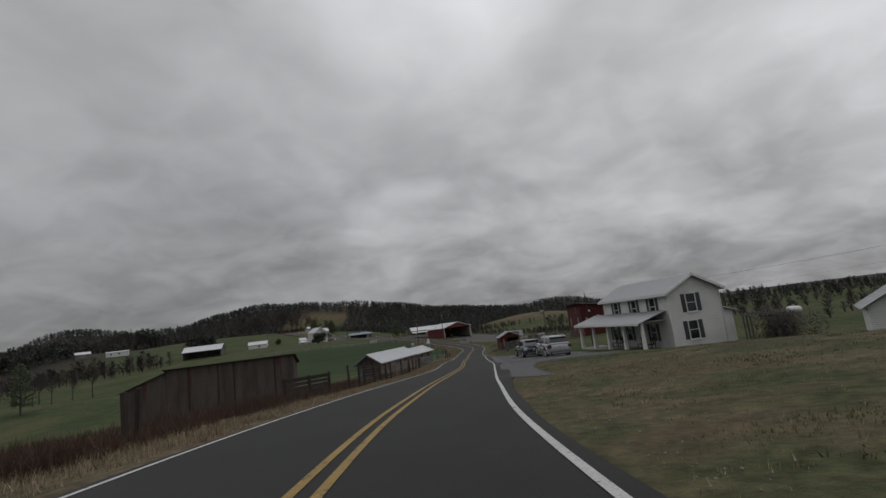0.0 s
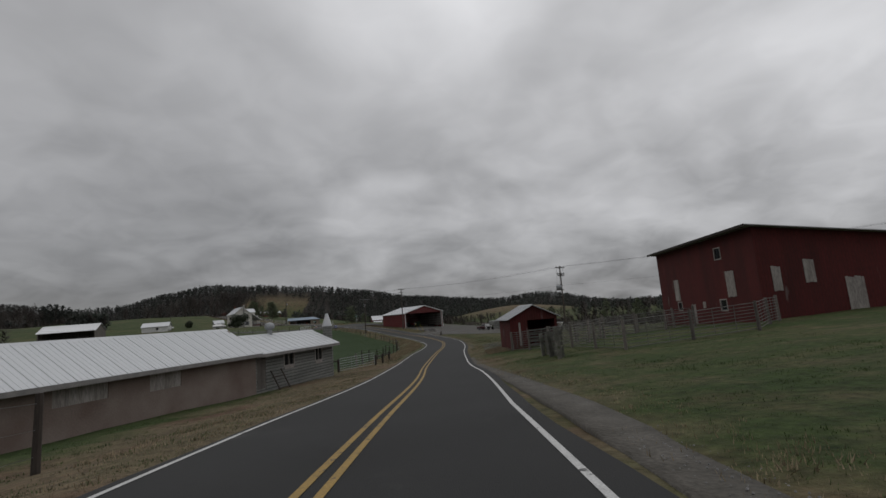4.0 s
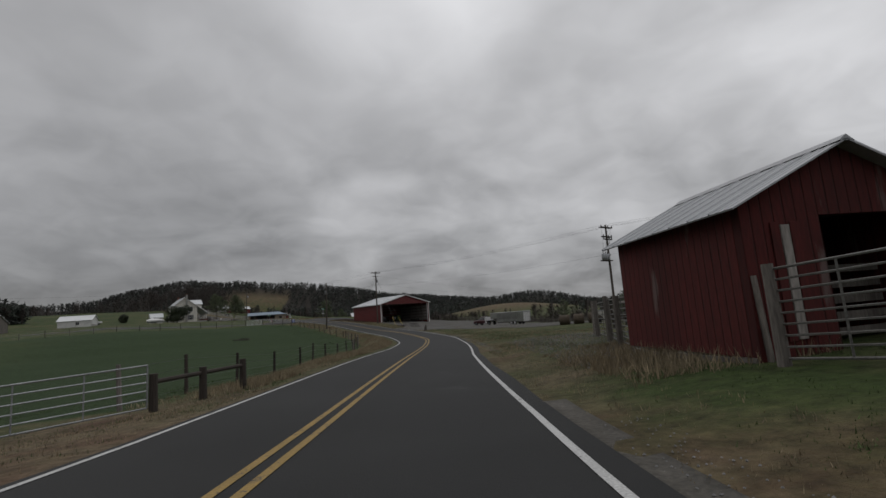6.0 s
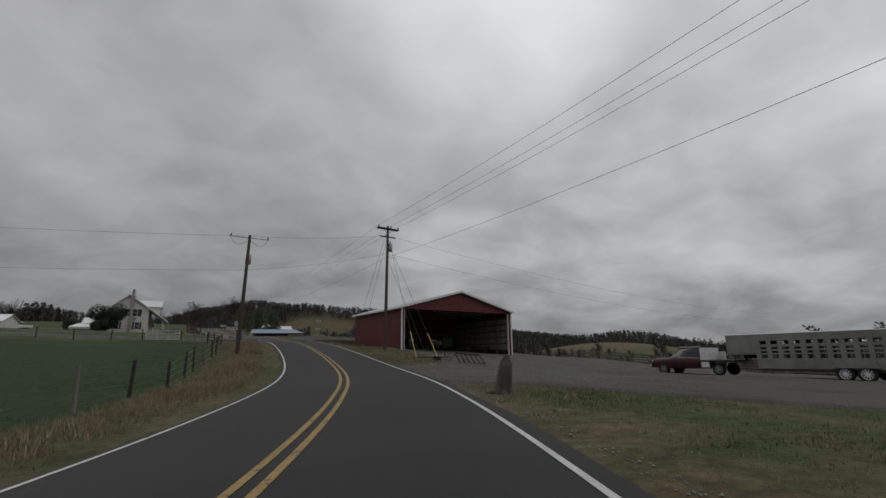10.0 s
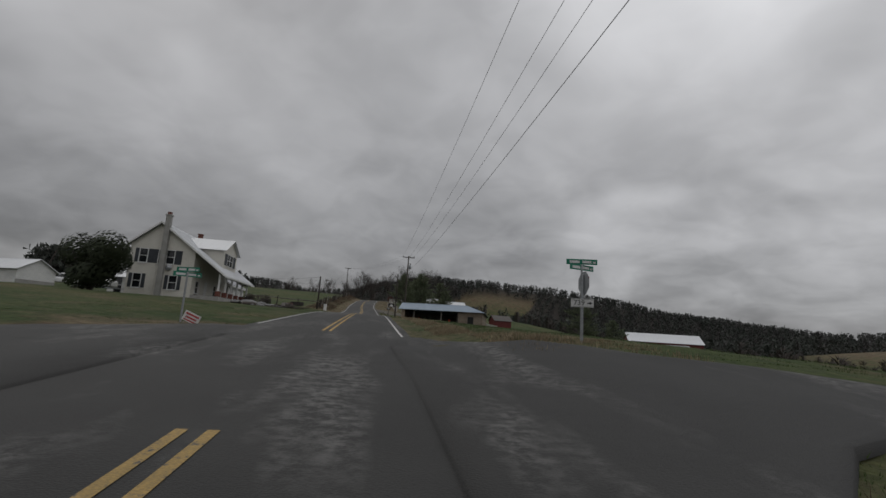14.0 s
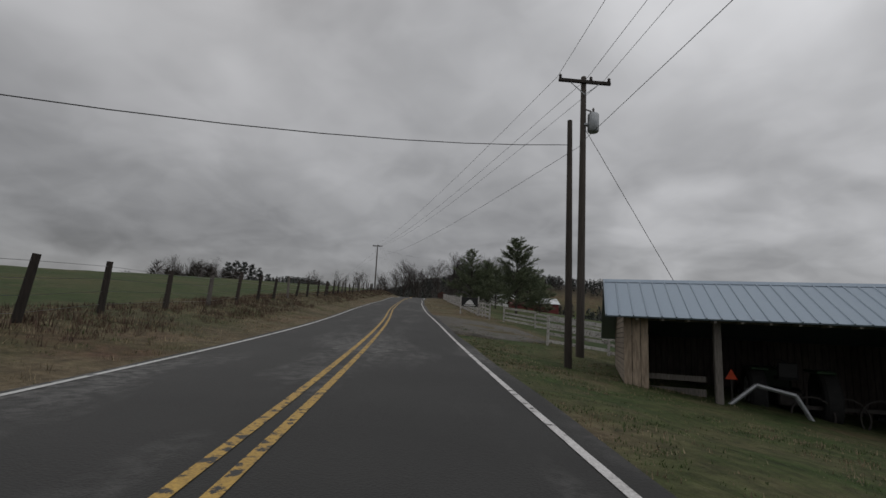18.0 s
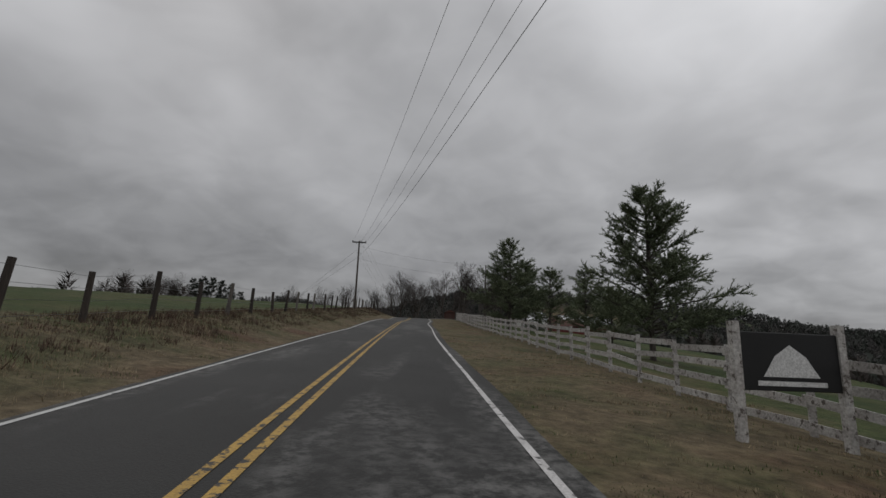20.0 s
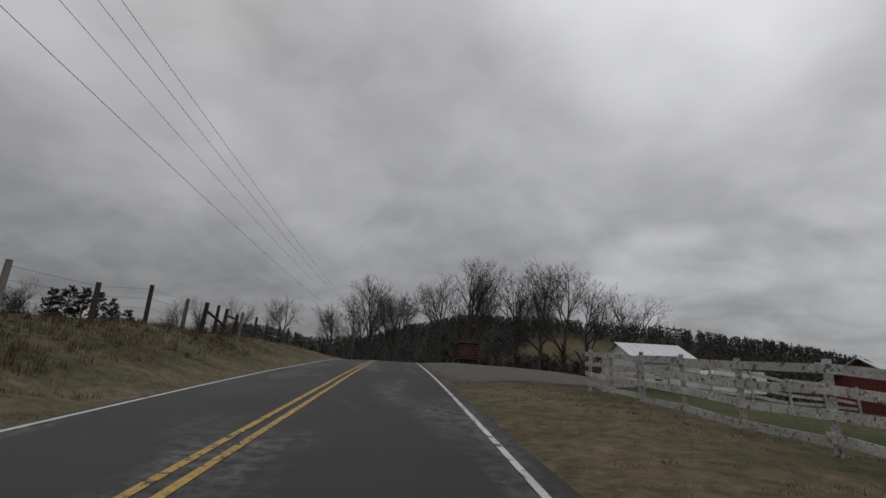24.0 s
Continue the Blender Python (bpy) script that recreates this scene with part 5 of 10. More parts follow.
# ---- long low barn beside the road ----
def low_barn():
    m = pose(0.6, 102.5, -5.57, 0, 0, 250)
    b = thing("low_barn", m, "long low stone and log barn with pale metal roof", "barn")
    # local x runs back along the road (towards the south), y to the road side (east)
    hw = 1.9
    L1, L2 = 9.8, 25.5
    e1, r1, e2, r2 = 2.2, 3.1, 2.35, 3.6
    win = [(2.14, 0.95, 0.95, 0.82), (6.1, 1.03, 1.1, 0.88)]
    yc = -hw
    east = wall(b, (L1, 0), (0, 0), e1, WOOD_LOG, [hole(L1 - x, z, w, h) for x, z, w, h in win] + [(0.25, 1.15, -0.1, 2.0)], z0=-0.7, label="grey log wall")
    wall(b, (0, -0.163), (0, -2 * hw + 0.163), e1, WOOD_LOG, [], [(hw - 0.163, r1)], z0=-0.7)
    wall(b, (0, -2 * hw), (L1, -2 * hw), e1, WOOD_LOG, z0=-0.7)
    east2 = wall(b, (L2, 0.12), (L1 + 0.003, 0.12), e2, STUCCO, [(4.0, 6.2, 1.2, 2.2), (8.2, 10.0, 1.1, 2.2)], z0=-0.9, label="stained plaster wall")
    wall(b, (L2, -2 * hw - 0.1), (L2, -0.05), e2, BARN_BOARD, [], [(hw + 0.1, r2)], z0=-0.9)
    wall(b, (L1 + 0.003, -2 * hw - 0.12), (L2, -2 * hw - 0.12), e2, STUCCO, z0=-0.9)
    wall(b, (L1 + 0.003, 0.11), (L1 + 0.003, -2 * hw - 0.1), e2, STUCCO, [], [(hw, r2)], z0=-0.9)
    # local y front is the far side here: roof helper takes the smaller y first
    gable_roof(b, 0, L1, -2 * hw, 0, e1, e1, -hw, r1, TIN_WHITE, 0.5, 0.35, 0.7, WOOD_EDGE)
    gable_roof(b, L1 + 0.4, L2, -2 * hw - 0.12, 0.12, e2, e2, -hw, r2, TIN_WHITE, 0.5, 0.4, 0.7, WOOD_EDGE)
    for x, z, w, h in win:
        e = new("window")
        e.parent = b
        e.matrix_basis = east @ Matrix.Translation((L1 - x, 0, z))
        g = Geo()
        for a, c, d, f in ((-w / 2 - 0.08, -w / 2, -0.08, h + 0.08), (w / 2, w / 2 + 0.08, -0.08, h + 0.08), (-w / 2, w / 2, -0.25, 0), (-w / 2, w / 2, h, h + 0.08), (-0.02, 0.02, 0, h)):
            g.box(a, -0.03, d, c, 0.06, f)
        part("frame", g, PALE_BOARD, e)
        part("pane", Geo().box(-w / 2, 0.1, 0, w / 2, 0.11, h), GLASS_DARK, e)
    for a, c, z0, z1 in ((3.9, 6.3, 1.1, 2.3), (8.1, 10.1, 1.0, 2.3)):
        g = Geo()
        n = 8
        for k in range(n):
            g.box(a + (c - a) * k / n, 0.03 + 0.005 * (k % 2), z0, a + (c - a) * (k + 1) / n - 0.01, 0.06, z1)
        o = part("boarded_window", g, PALE_BOARD, b, "boarded-up window with pale planks")
        o.matrix_basis = east2
    o = part("door", Geo().box(0.25, 0.02, -0.1, 1.15, 0.07, 2.0).box(0.3, -0.01, 0.3, 1.1, 0.02, 0.42).box(0.3, -0.01, 1.5, 1.1, 0.02, 1.62), WOOD_GREY, b, "grey plank door")
    o.matrix_basis = east
    # leaning timber frame against the wall
    o = part("leaning_frame", Geo().bar((1.5, -0.9, -0.6), (1.5, -0.1, 0.9), 0.08, 0.05).bar((2.6, -0.9, -0.6), (2.6, -0.1, 0.9), 0.08, 0.05)
             .bar((1.4, -0.7, -0.2), (2.7, -0.7, -0.2), 0.08, 0.05).bar((1.4, -0.3, 0.5), (2.7, -0.3, 0.5), 0.08, 0.05), WOOD_DARK, b)
    o.matrix_basis = east
    # turbine vent on the ridge
    part("roof_vent", Geo().lathe([(0.16, r1 - 0.1), (0.16, r1 + 0.35), (0.3, r1 + 0.4), (0.34, r1 + 0.6), (0.26, r1 + 0.78), (0.05, r1 + 0.86)], 14, (5.4, -hw, 0)), STEEL, b, "round metal turbine vent", True)
    return b


WOOD_EDGE = mat("grey_roof_edge_board", (0.22, 0.21, 0.2), (0.15, 0.145, 0.14), 3, 0.9, bump=0.3)


def feed_bin():
    m = pose(0.15, 103.5, -6.2)
    s = thing("feed_bin", m, "slim grey feed bin with white cone top", "silo")
    part("body", Geo().lathe([(0.37, 0), (0.37, 1.3), (0.385, 1.31), (0.37, 1.33), (0.37, 2.65), (0.385, 2.66), (0.37, 2.68), (0.37, 4.02)], 18), WOOD_LOG, s, "grey-green body", True)
    part("cone", Geo().lathe([(0.41, 4.0), (0.4, 4.06), (0.13, 4.92), (0.1, 5.05)], 18), TIN_WHITE, s, "white cone", True)
    part("cap", Geo().lathe([(0.12, 5.05), (0.15, 5.12), (0.08, 5.24)], 12), DARK_STEEL, s, "", True)
    return s


# ---- weathered barn below the road ----
def weathered_barn():
    m = pose(-18.6, 67.6, -5.4, 0, 0, 188)
    b = thing("weathered_barn", m, "long weathered grey and rust plank barn below the road", "barn")
    # local x west along the wall that faces the road bend, y to the south is the front
    L, D, h = 16.0, 3.6, 5.2
    wall(b, (L, 0), (0, 0), h, BARN_BOARD, [], z0=-1.5)
    wall(b, (0, -0.163), (0, -D), h - 1.2, BARN_BOARD, [], [(0, h), (D - 0.163, h - 1.199)], z0=-1.5)
    wall(b, (L, -D), (L, -0.163), h - 1.2, BARN_BOARD, [], [(0.001, h - 1.199), (D - 0.163, h)], z0=-2.0)
    wall(b, (0.163, -D), (L - 0.163, -D), h - 1.2, BARN_BOARD, z0=-2.0)
    slope(b, (L + 0.4, -D - 0.4, h - 1.25), (-1, 0, 0), (0, D + 0.9, 1.4), L + 0.8, ROOF_RUST, 0.75)
    # lean-to at the west end
    wall(b, (L + 5.5, -0.2), (L + 0.01, -0.2), h - 2.2, BARN_BOARD, [], [(5.49, h - 0.2)], z0=-2.0)
    wall(b, (L + 5.5, -D), (L + 5.5, -0.365), h - 2.2, BARN_BOARD, z0=-2.5)
    slope(b, (L + 5.9, 0.1, h - 2.25), (0, -1, 0), (-5.9, 0, 2.1), D + 0.4, ROOF_RUST, 0.75)
    for x in (2.4, 7.6, 9.6, 13.2):
        part("batten", Geo().box(x, 0.005, -0.3, x + 0.22, 0.05, h - 0.1), WOOD_DARK, b)
    return b


ROOF_RUST = mat("dull_dark_tin_roof", (0.1, 0.095, 0.09), (0.065, 0.055, 0.05), 0.8, 0.7, 0.2, bump=0.2)


# ---- tractor shed ----
TSHED = pose(-48.35, 307.58, -0.62, 0, 0, 10.5)


def tractor_shed():
    m = TSHED
    s = thing("tractor_shed", m, "open-fronted tractor shed with grey-blue metal roof and tan clapboard room", "shed")
    W, D, he, hr, room, yr, hb = 14.76, 5.4, 2.75, 3.7, 10.45, 1.75, 2.1
    wall(s, (room, 0), (W, 0), he, TAN_BOARD, [(1.7, 2.7, 0.4, 1.72)], z0=-1.2, label="weathered tan clapboard wall")
    wall(s, (W, 0.163), (W, D), hb, TAN_BOARD, [], [(0.001, he), (D - 0.17, hb + 0.001)], z0=-1.8)
    wall(s, (W - 0.163, D), (0, D), hb, BARN_BOARD, z0=-1.8)
    wall(s, (0, D - 0.163), (0, 0.0), hb, TAN_BOARD, [], [(0.001, hb + 0.001), (D - yr - 0.163, hr - 0.05), (D - 0.17, he)], z0=-0.8, label="pale upright end boards")
    wall(s, (room, 0.163), (room, D - 0.163), hb, BARN_BOARD, z0=-1.2)
    e = new("window")
    e.parent = s
    e.matrix_basis = pose(room + 2.2, 0, 0.4)
    g = Geo()
    for a, c, d, f in ((-0.58, -0.5, -0.08, 1.4), (0.5, 0.58, -0.08, 1.4), (-0.5, 0.5, -0.08, 0), (-0.5, 0.5, 1.32, 1.4)):
        g.box(a, -0.03, d, c, 0.08, f)
    part("frame", g, WOOD_GREY, e)
    part("shutter", Geo().box(-0.5, 0.05, 0, 0.5, 0.09, 1.32), SIGN_BLACK, e, "dark board shutter")
    for x in (0.1, 2.32, 7.36, room - 0.1):
        part("post", Geo().box(x - 0.09, 0.03, -0.9, x + 0.09, 0.21, he - 0.2, 0.015), WOOD_GREY, s)
    part("corner_board", Geo().box(0.0, -0.03, 0.25, 0.2, -0.003, he - 0.05).box(0.215, -0.026, 0.2, 0.42, -0.003, he - 0.05).box(0.435, -0.032, 0.15, 0.62, -0.003, he - 0.05), PALE_TAN, s, "pale upright boards")
    part("header", Geo().box(0, 0.04, he - 0.28, room, 0.2, he - 0.02), WOOD_GREY, s)
    for k in range(17):
        part("rafter_end", Geo().box(0.3 + 0.62 * k, -0.4, he - 0.3, 0.36 + 0.62 * k, 0.03, he - 0.2), PALE_BOARD, s)
    part("feed_rail", Geo().box(0.2, 1.0, 0.45, 2.2, 1.06, 0.65).box(0.2, 1.0, 0.85, 2.2, 1.06, 1.0), WOOD_GREY, s)
    over, hip = 0.45, 3.0
    sl, sb = (hr - he) / yr, (hr - hb) / (D - yr)
    slope(s, (-0.5, -over, he - over * sl), (1, 0, 0), (0, yr + over, hr - he + over * sl), W - hip + 0.5, TIN_BLUE, 0.35, 0.04)
    slope(s, (W - hip, D + over, hb - over * sb), (-1, 0, 0), (0, yr - D - over, hr - hb + over * sb), W - hip + 0.5, TIN_BLUE, 0.35, 0.04)
    z0, z1 = he - over * sl, hb - over * sb
    xe = W + over
    for poly in ([(W - hip, -over, z0), (xe, -over, z0), (W - hip, yr, hr)], [(xe, -over, z0), (xe, D + over, z1), (W - hip, yr, hr)], [(xe, D + over, z1), (W - hip, D + over, z1), (W - hip, yr, hr)]):
        part("hip_sheet", Geo().solid(poly, [(p[0], p[1], p[2] + 0.05) for p in poly]), TIN_BLUE, s)
    part("ridge_cap", Geo().solid([(-0.5, yr - 0.15, hr - 0.02), (-0.5, yr, hr + 0.09), (-0.5, yr + 0.15, hr - 0.02)], [(W - hip, yr - 0.15, hr - 0.02), (W - hip, yr, hr + 0.09), (W - hip, yr + 0.15, hr - 0.02)]), TIN_BLUE, s)
    return s


# ---- plain farm buildings in the distance ----
def far_building(name, x, y, turn, L, W, he, hr, walls, roof, label, category, windows=(), dz=0.0, open_front=False):
    b = thing(name, base(x, y, turn, dz), label, category, "distant farm buildings")
    front = [hole(wx + L / 2, wz, ww, wh) for wx, wz, ww, wh in windows]
    if open_front:
        front = [(0.3, L - 0.3, -1, he - 0.4)]
    w = shell(b, -L / 2, L / 2, -W / 2, W / 2, he, walls, {"front": front}, [(0, hr)], z0=-1.5)
    for wx, wz, ww, wh in windows:
        window(b, w["front"], wx + L / 2, wz, ww, wh, False)
    gable_roof(b, -L / 2, L / 2, -W / 2, W / 2, he, he, 0, hr, roof, 0.35, 0.35, 1.2)
    return b


white_farmhouse()
cream_farmhouse()
red_barn()
small_red_shed()
machine_shed()
low_barn()
feed_bin()
weathered_barn()
tractor_shed()


# ---- vehicles ----
def loft(g, rings):
    k, n = len(g.v), len(rings[0])
    for r in rings:
        g.v += [tuple(p) for p in r]
    for j in range(len(rings) - 1):
        g.f += [(k + j * n + i, k + j * n + (i + 1) % n, k + (j + 1) * n + (i + 1) % n, k + (j + 1) * n + i) for i in range(n)]
    g.f.append(tuple(k + i for i in range(n - 1, -1, -1)))
    g.f.append(tuple(k + (len(rings) - 1) * n + i for i in range(n)))
    return g


def body_ring(x, w, zb, zt, tuck=0.86):
    """A closed ring of a car body: rounded rocker, bulging flank, shoulder."""
    h = zt - zb
    half = [(w * tuck, zb), (w * 0.96, zb + 0.07 * h), (w, zb + 0.3 * h), (w, zb + 0.62 * h), (w * 0.975, zb + 0.84 * h), (w * 0.93, zb + 0.95 * h), (w * 0.84, zt)]
    return [(x, y, z) for y, z in half] + [(x, -y, z) for y, z in reversed(half)]


def cabin_ring(x, wb, wt, zb, zt):
    half = [(wb, zb), (wt + (wb - wt) * 0.35, zb + (zt - zb) * 0.6), (wt, zt - 0.05), (wt * 0.9, zt)]
    return [(x, y, z) for y, z in half] + [(x, -y, z) for y, z in reversed(half)]


def wheel(parent, x, y, r, w, side, rim=None, dual=0.0):
    e = new("wheel")
    e.parent = parent
    e.matrix_basis = pose(x, y, r)
    part("tyre", Geo().lathe([(r * 0.66, -w / 2), (r * 0.92, -w / 2), (r, -w * 0.32), (r, w * 0.32), (r * 0.92, w / 2), (r * 0.66, w / 2)], 28, (0, 0, 0), "y", True), RUBBER, e, "", True)
    o = side * w * 0.38
    g = Geo().lathe([(r * 0.67, o - side * 0.06), (r * 0.69, o), (r * 0.6, o + side * 0.005), (r * 0.58, o - side * 0.03)], 28, (0, 0, 0), "y", True)
    part("brake_disc", Geo().lathe([(r * 0.64, o - side * 0.09), (r * 0.64, o - side * 0.07)], 20, (0, 0, 0), "y"), BLACK_PLASTIC, e)
    for k in range(10):
        q = math.tau * k / 10
        c, s = math.cos(q), math.sin(q)
        g.bar((c * r * 0.1, o - side * 0.01, s * r * 0.1), (c * r * 0.62, o - side * 0.005, s * r * 0.62), 0.045, 0.025, (0, 1, 0))
    g.lathe([(r * 0.16, o - side * 0.03), (r * 0.15, o + side * 0.015), (r * 0.05, o + side * 0.02)], 14, (0, 0, 0), "y")
    part("rim", g, rim or ALLOY, e, "spoked alloy rim")


def suv(m, L, W, H, paint, label, wb, r, hood, belt, screen, roof0, roof1, side_glass, lamp, name="suv", wrap=False):
    """x forward. screen: foot of the windscreen; roof0, roof1: front and rear end of the roof; side_glass: bottom and top x pairs of each pane."""
    s = thing(name, m, label, "car", "parked cars")
    xf, xr = L / 2, -L / 2
    w = W / 2
    clr = 0.3
    rings = [body_ring(xr, w * 0.84, clr + 0.2, belt - 0.3), body_ring(xr + 0.05, w * 0.92, clr + 0.1, belt - 0.1), body_ring(xr + 0.25, w * 0.98, clr + 0.02, belt),
             body_ring(xr + 0.9, w, clr, belt + 0.01), body_ring(0, w, clr, belt), body_ring(screen - 0.1, w, clr, belt - 0.01), body_ring(screen + 0.25, w, clr, (hood + belt) / 2),
             body_ring(xf - 0.7, w * 0.985, clr, hood), body_ring(xf - 0.25, w * 0.93, clr + 0.05, hood - 0.09), body_ring(xf - 0.05, w * 0.84, clr + 0.12, hood - 0.25), body_ring(xf, w * 0.78, clr + 0.2, hood - 0.4)]
    part("body", loft(Geo(), rings), paint, s, "", True)
    wt, wl0 = w * 0.75, w * 0.92
    tail = xr + 0.12

    def flank(x, z):
        q = (z - belt + 0.04) / (H - belt + 0.04)
        mid_y = wt + (wl0 - wt) * 0.35
        return wl0 + (mid_y - wl0) * q / 0.6 if q < 0.6 else mid_y + (wt - mid_y) * min((q - 0.6) / 0.33, 1)
    cab = [cabin_ring(tail, wl0 * 0.95, wt + 0.1, belt - 0.04, belt + 0.03), cabin_ring(roof1 - 0.02, wl0, wt, belt - 0.04, H - 0.05), cabin_ring(roof1 + 0.3, wl0, wt, belt - 0.04, H - 0.015), cabin_ring((roof0 + roof1) / 2, wl0, wt, belt - 0.04, H),
           cabin_ring(roof0 - 0.3, wl0, wt, belt - 0.04, H - 0.015), cabin_ring(roof0, wl0, wt, belt - 0.04, H - 0.06), cabin_ring(screen + 0.04, wl0 * 0.95, wt + 0.08, belt - 0.05, belt + 0.02)]
    part("cabin", loft(Geo(), cab), paint, s, "", True)
    z0, z1 = belt + 0.03, H - 0.17
    for sd in (-1, 1):
        for a0, a1, b0, b1 in side_glass:
            ring = [(a0, z0), (a1, z0), (b1, z1), ((b0 + b1) / 2, z1 + 0.015), (b0, z1)]
            part("side_window", Geo().solid([(x, sd * (flank(x, z) - 0.02), z) for x, z in ring], [(x, sd * (flank(x, z) + 0.006), z) for x, z in ring]), GLASS_DARK, s, "dark tinted side glass")
        part("belt_trim", Geo().bar((screen - 0.1, sd * (flank(0, belt + 0.01) + 0.004), belt + 0.012), (tail + 0.35, sd * (flank(0, belt + 0.01) + 0.004), belt + 0.012), 0.012, 0.022), STEEL, s)
        part("roof_rail", Geo().line([(roof1 + 0.25, sd * wt * 0.9, H - 0.02), (roof1 + 0.36, sd * wt * 0.9, H + 0.04), (roof0 - 0.45, sd * wt * 0.9, H + 0.04), (roof0 - 0.3, sd * wt * 0.9, H - 0.03)], 0.02), STEEL, s)
        part("mirror", Geo().box(screen - 0.42, sd * w * 0.95, belt + 0.03, screen - 0.24, sd * (w + 0.17), belt + 0.19, 0.05), BLACK_PLASTIC, s)
        part("tail_lamp", Geo().box(xr - 0.02, sd * w * 0.7, belt - 0.36, xr + 0.14, sd * w * 0.96, belt - 0.08, 0.03)
             .solid([(xr + 0.05, sd * w * 0.9, belt - 0.36), (xr + 0.05, sd * w * 0.985, belt - 0.36), (xr + 0.3, sd * w * 1.008, belt - 0.33), (xr + 0.3, sd * w * 0.9, belt - 0.33)],
                    [(xr + 0.05, sd * w * 0.9, belt - 0.08), (xr + 0.05, sd * w * 0.985, belt - 0.08), (xr + 0.42, sd * w * 1.006, belt - 0.12), (xr + 0.42, sd * w * 0.9, belt - 0.12)]), lamp, s, "wrap-round tail lamp")
        part("head_lamp", Geo().solid([(xf - 0.3, sd * w * 0.6, hood - 0.3), (xf - 0.12, sd * w * 0.62, hood - 0.3), (xf - 0.35, sd * w * 0.97, hood - 0.28), (xf - 0.5, sd * w * 0.95, hood - 0.28)],
                                      [(xf - 0.3, sd * w * 0.6, hood - 0.14), (xf - 0.16, sd * w * 0.6, hood - 0.15), (xf - 0.4, sd * w * 0.95, hood - 0.12), (xf - 0.5, sd * w * 0.93, hood - 0.12)]), LAMP_CLEAR, s, "clear head lamp")
        for a0, a1, b0, b1 in side_glass[:2]:
            part("door_handle", Geo().box(a1 + 0.08, sd * w * 0.985, belt - 0.17, a1 + 0.3, sd * (w * 1.025), belt - 0.135, 0.012), paint, s)
            part("door_gap", Geo().box(a1 - 0.05, sd * w * 0.97, clr + 0.2, a1 - 0.04, sd * w * 1.003, belt - 0.08), BLACK_PLASTIC, s)
        part("crease", Geo().bar((xf - 0.95, sd * w * 0.998, belt - 0.22), (xr + 0.4, sd * w * 0.998, belt - 0.2), 0.014, 0.02), paint, s)
        part("side_sill", Geo().box(-wb / 2 + r + 0.12, sd * w * 0.8, clr - 0.06, wb / 2 - r + 0.08, sd * w * 1.005, clr + 0.07, 0.02), BLACK_PLASTIC, s)
        part("sill_strip", Geo().box(-wb / 2 + r + 0.14, sd * w * 0.98, clr - 0.035, wb / 2 - r + 0.06, sd * w * 1.02, clr - 0.005, 0.006), STEEL, s)
        for ax in (wb / 2 + 0.08, -wb / 2 + 0.08):
            arch = [(ax + math.cos(q) * (r + 0.07), r + math.sin(q) * (r + 0.07)) for q in np.linspace(-0.2, math.pi + 0.2, 22)]
            part("wheel_well", Geo().solid([(x, sd * w * 0.62, z) for x, z in arch], [(x, sd * w * 1.003, z) for x, z in arch]), BLACK_PLASTIC, s)
            rim_out = [(ax + math.cos(q) * (r + 0.12), r + math.sin(q) * (r + 0.12)) for q in np.linspace(0.0, math.pi, 18)]
            g = Geo()
            for (xa, za), (xb, zb) in zip(rim_out, rim_out[1:]):
                g.bar((xa, sd * w * 0.995, za), (xb, sd * w * 0.995, zb), 0.03, 0.08, (0, 1, 0))
            part("arch_flare", g, paint, s)
            wheel(s, ax, sd * (w - 0.075), r, 0.27, sd)
    # sloping glass at both ends
    def pane_on(nm, xa, za, xb, zb, ya, yb, out):
        ring = [(xa, -ya, za), (xa, ya, za), (xb, yb, zb), (xb, -yb, zb)]
        part(nm, Geo().solid([(x - out * 0.03, y, z - 0.02) for x, y, z in ring], [(x + out * 0.012, y, z + 0.008) for x, y, z in ring]), GLASS_DARK, s, "dark glass")
    f0, f1 = 0.1, 0.86
    slope_x = lambda f: tail + (roof1 - tail) * f
    slope_z = lambda f: belt + 0.03 + (H - 0.05 - belt - 0.03) * f
    pane_on("rear_window", slope_x(f0), slope_z(f0), slope_x(f1), slope_z(f1), wl0 * (0.93 if wrap else 0.84), wt * (1.0 if wrap else 0.92), -1)
    pane_on("windscreen", screen - 0.02, belt + 0.06, roof0 + 0.06, H - 0.11, wl0 * 0.84, wt * 0.92, 1)
    part("spoiler", Geo().box(roof1 - 0.26, -wt * 0.95, H - 0.085, roof1 + 0.1, wt * 0.95, H - 0.035, 0.02), paint, s)
    part("rear_bumper", Geo().box(xr - 0.07, -w * 0.84, clr + 0.04, xr + 0.25, w * 0.84, clr + 0.3, 0.07), BLACK_PLASTIC, s, "black rear bumper")
    part("bumper_strip", Geo().box(xr - 0.085, -w * 0.74, clr + 0.13, xr - 0.03, w * 0.74, clr + 0.2, 0.012), STEEL, s, "bright skid strip")
    part("tailgate_trim", Geo().box(xr - 0.03, -w * 0.66, belt - 0.27, xr + 0.06, w * 0.66, belt - 0.225, 0.01), STEEL, s, "bright trim bar")
    part("plate_recess", Geo().box(xr - 0.012, -w * 0.7, clr + 0.34, xr + 0.06, w * 0.7, belt - 0.45, 0.02), paint, s)
    part("number_plate", Geo().box(xr - 0.04, -0.16, belt - 0.43, xr + 0.02, 0.16, belt - 0.28), SIGN_WHITE, s)
    part("plate_bar", Geo().box(xr - 0.045, -0.12, belt - 0.39, xr - 0.041, 0.12, belt - 0.33), SIGN_BLACK, s)
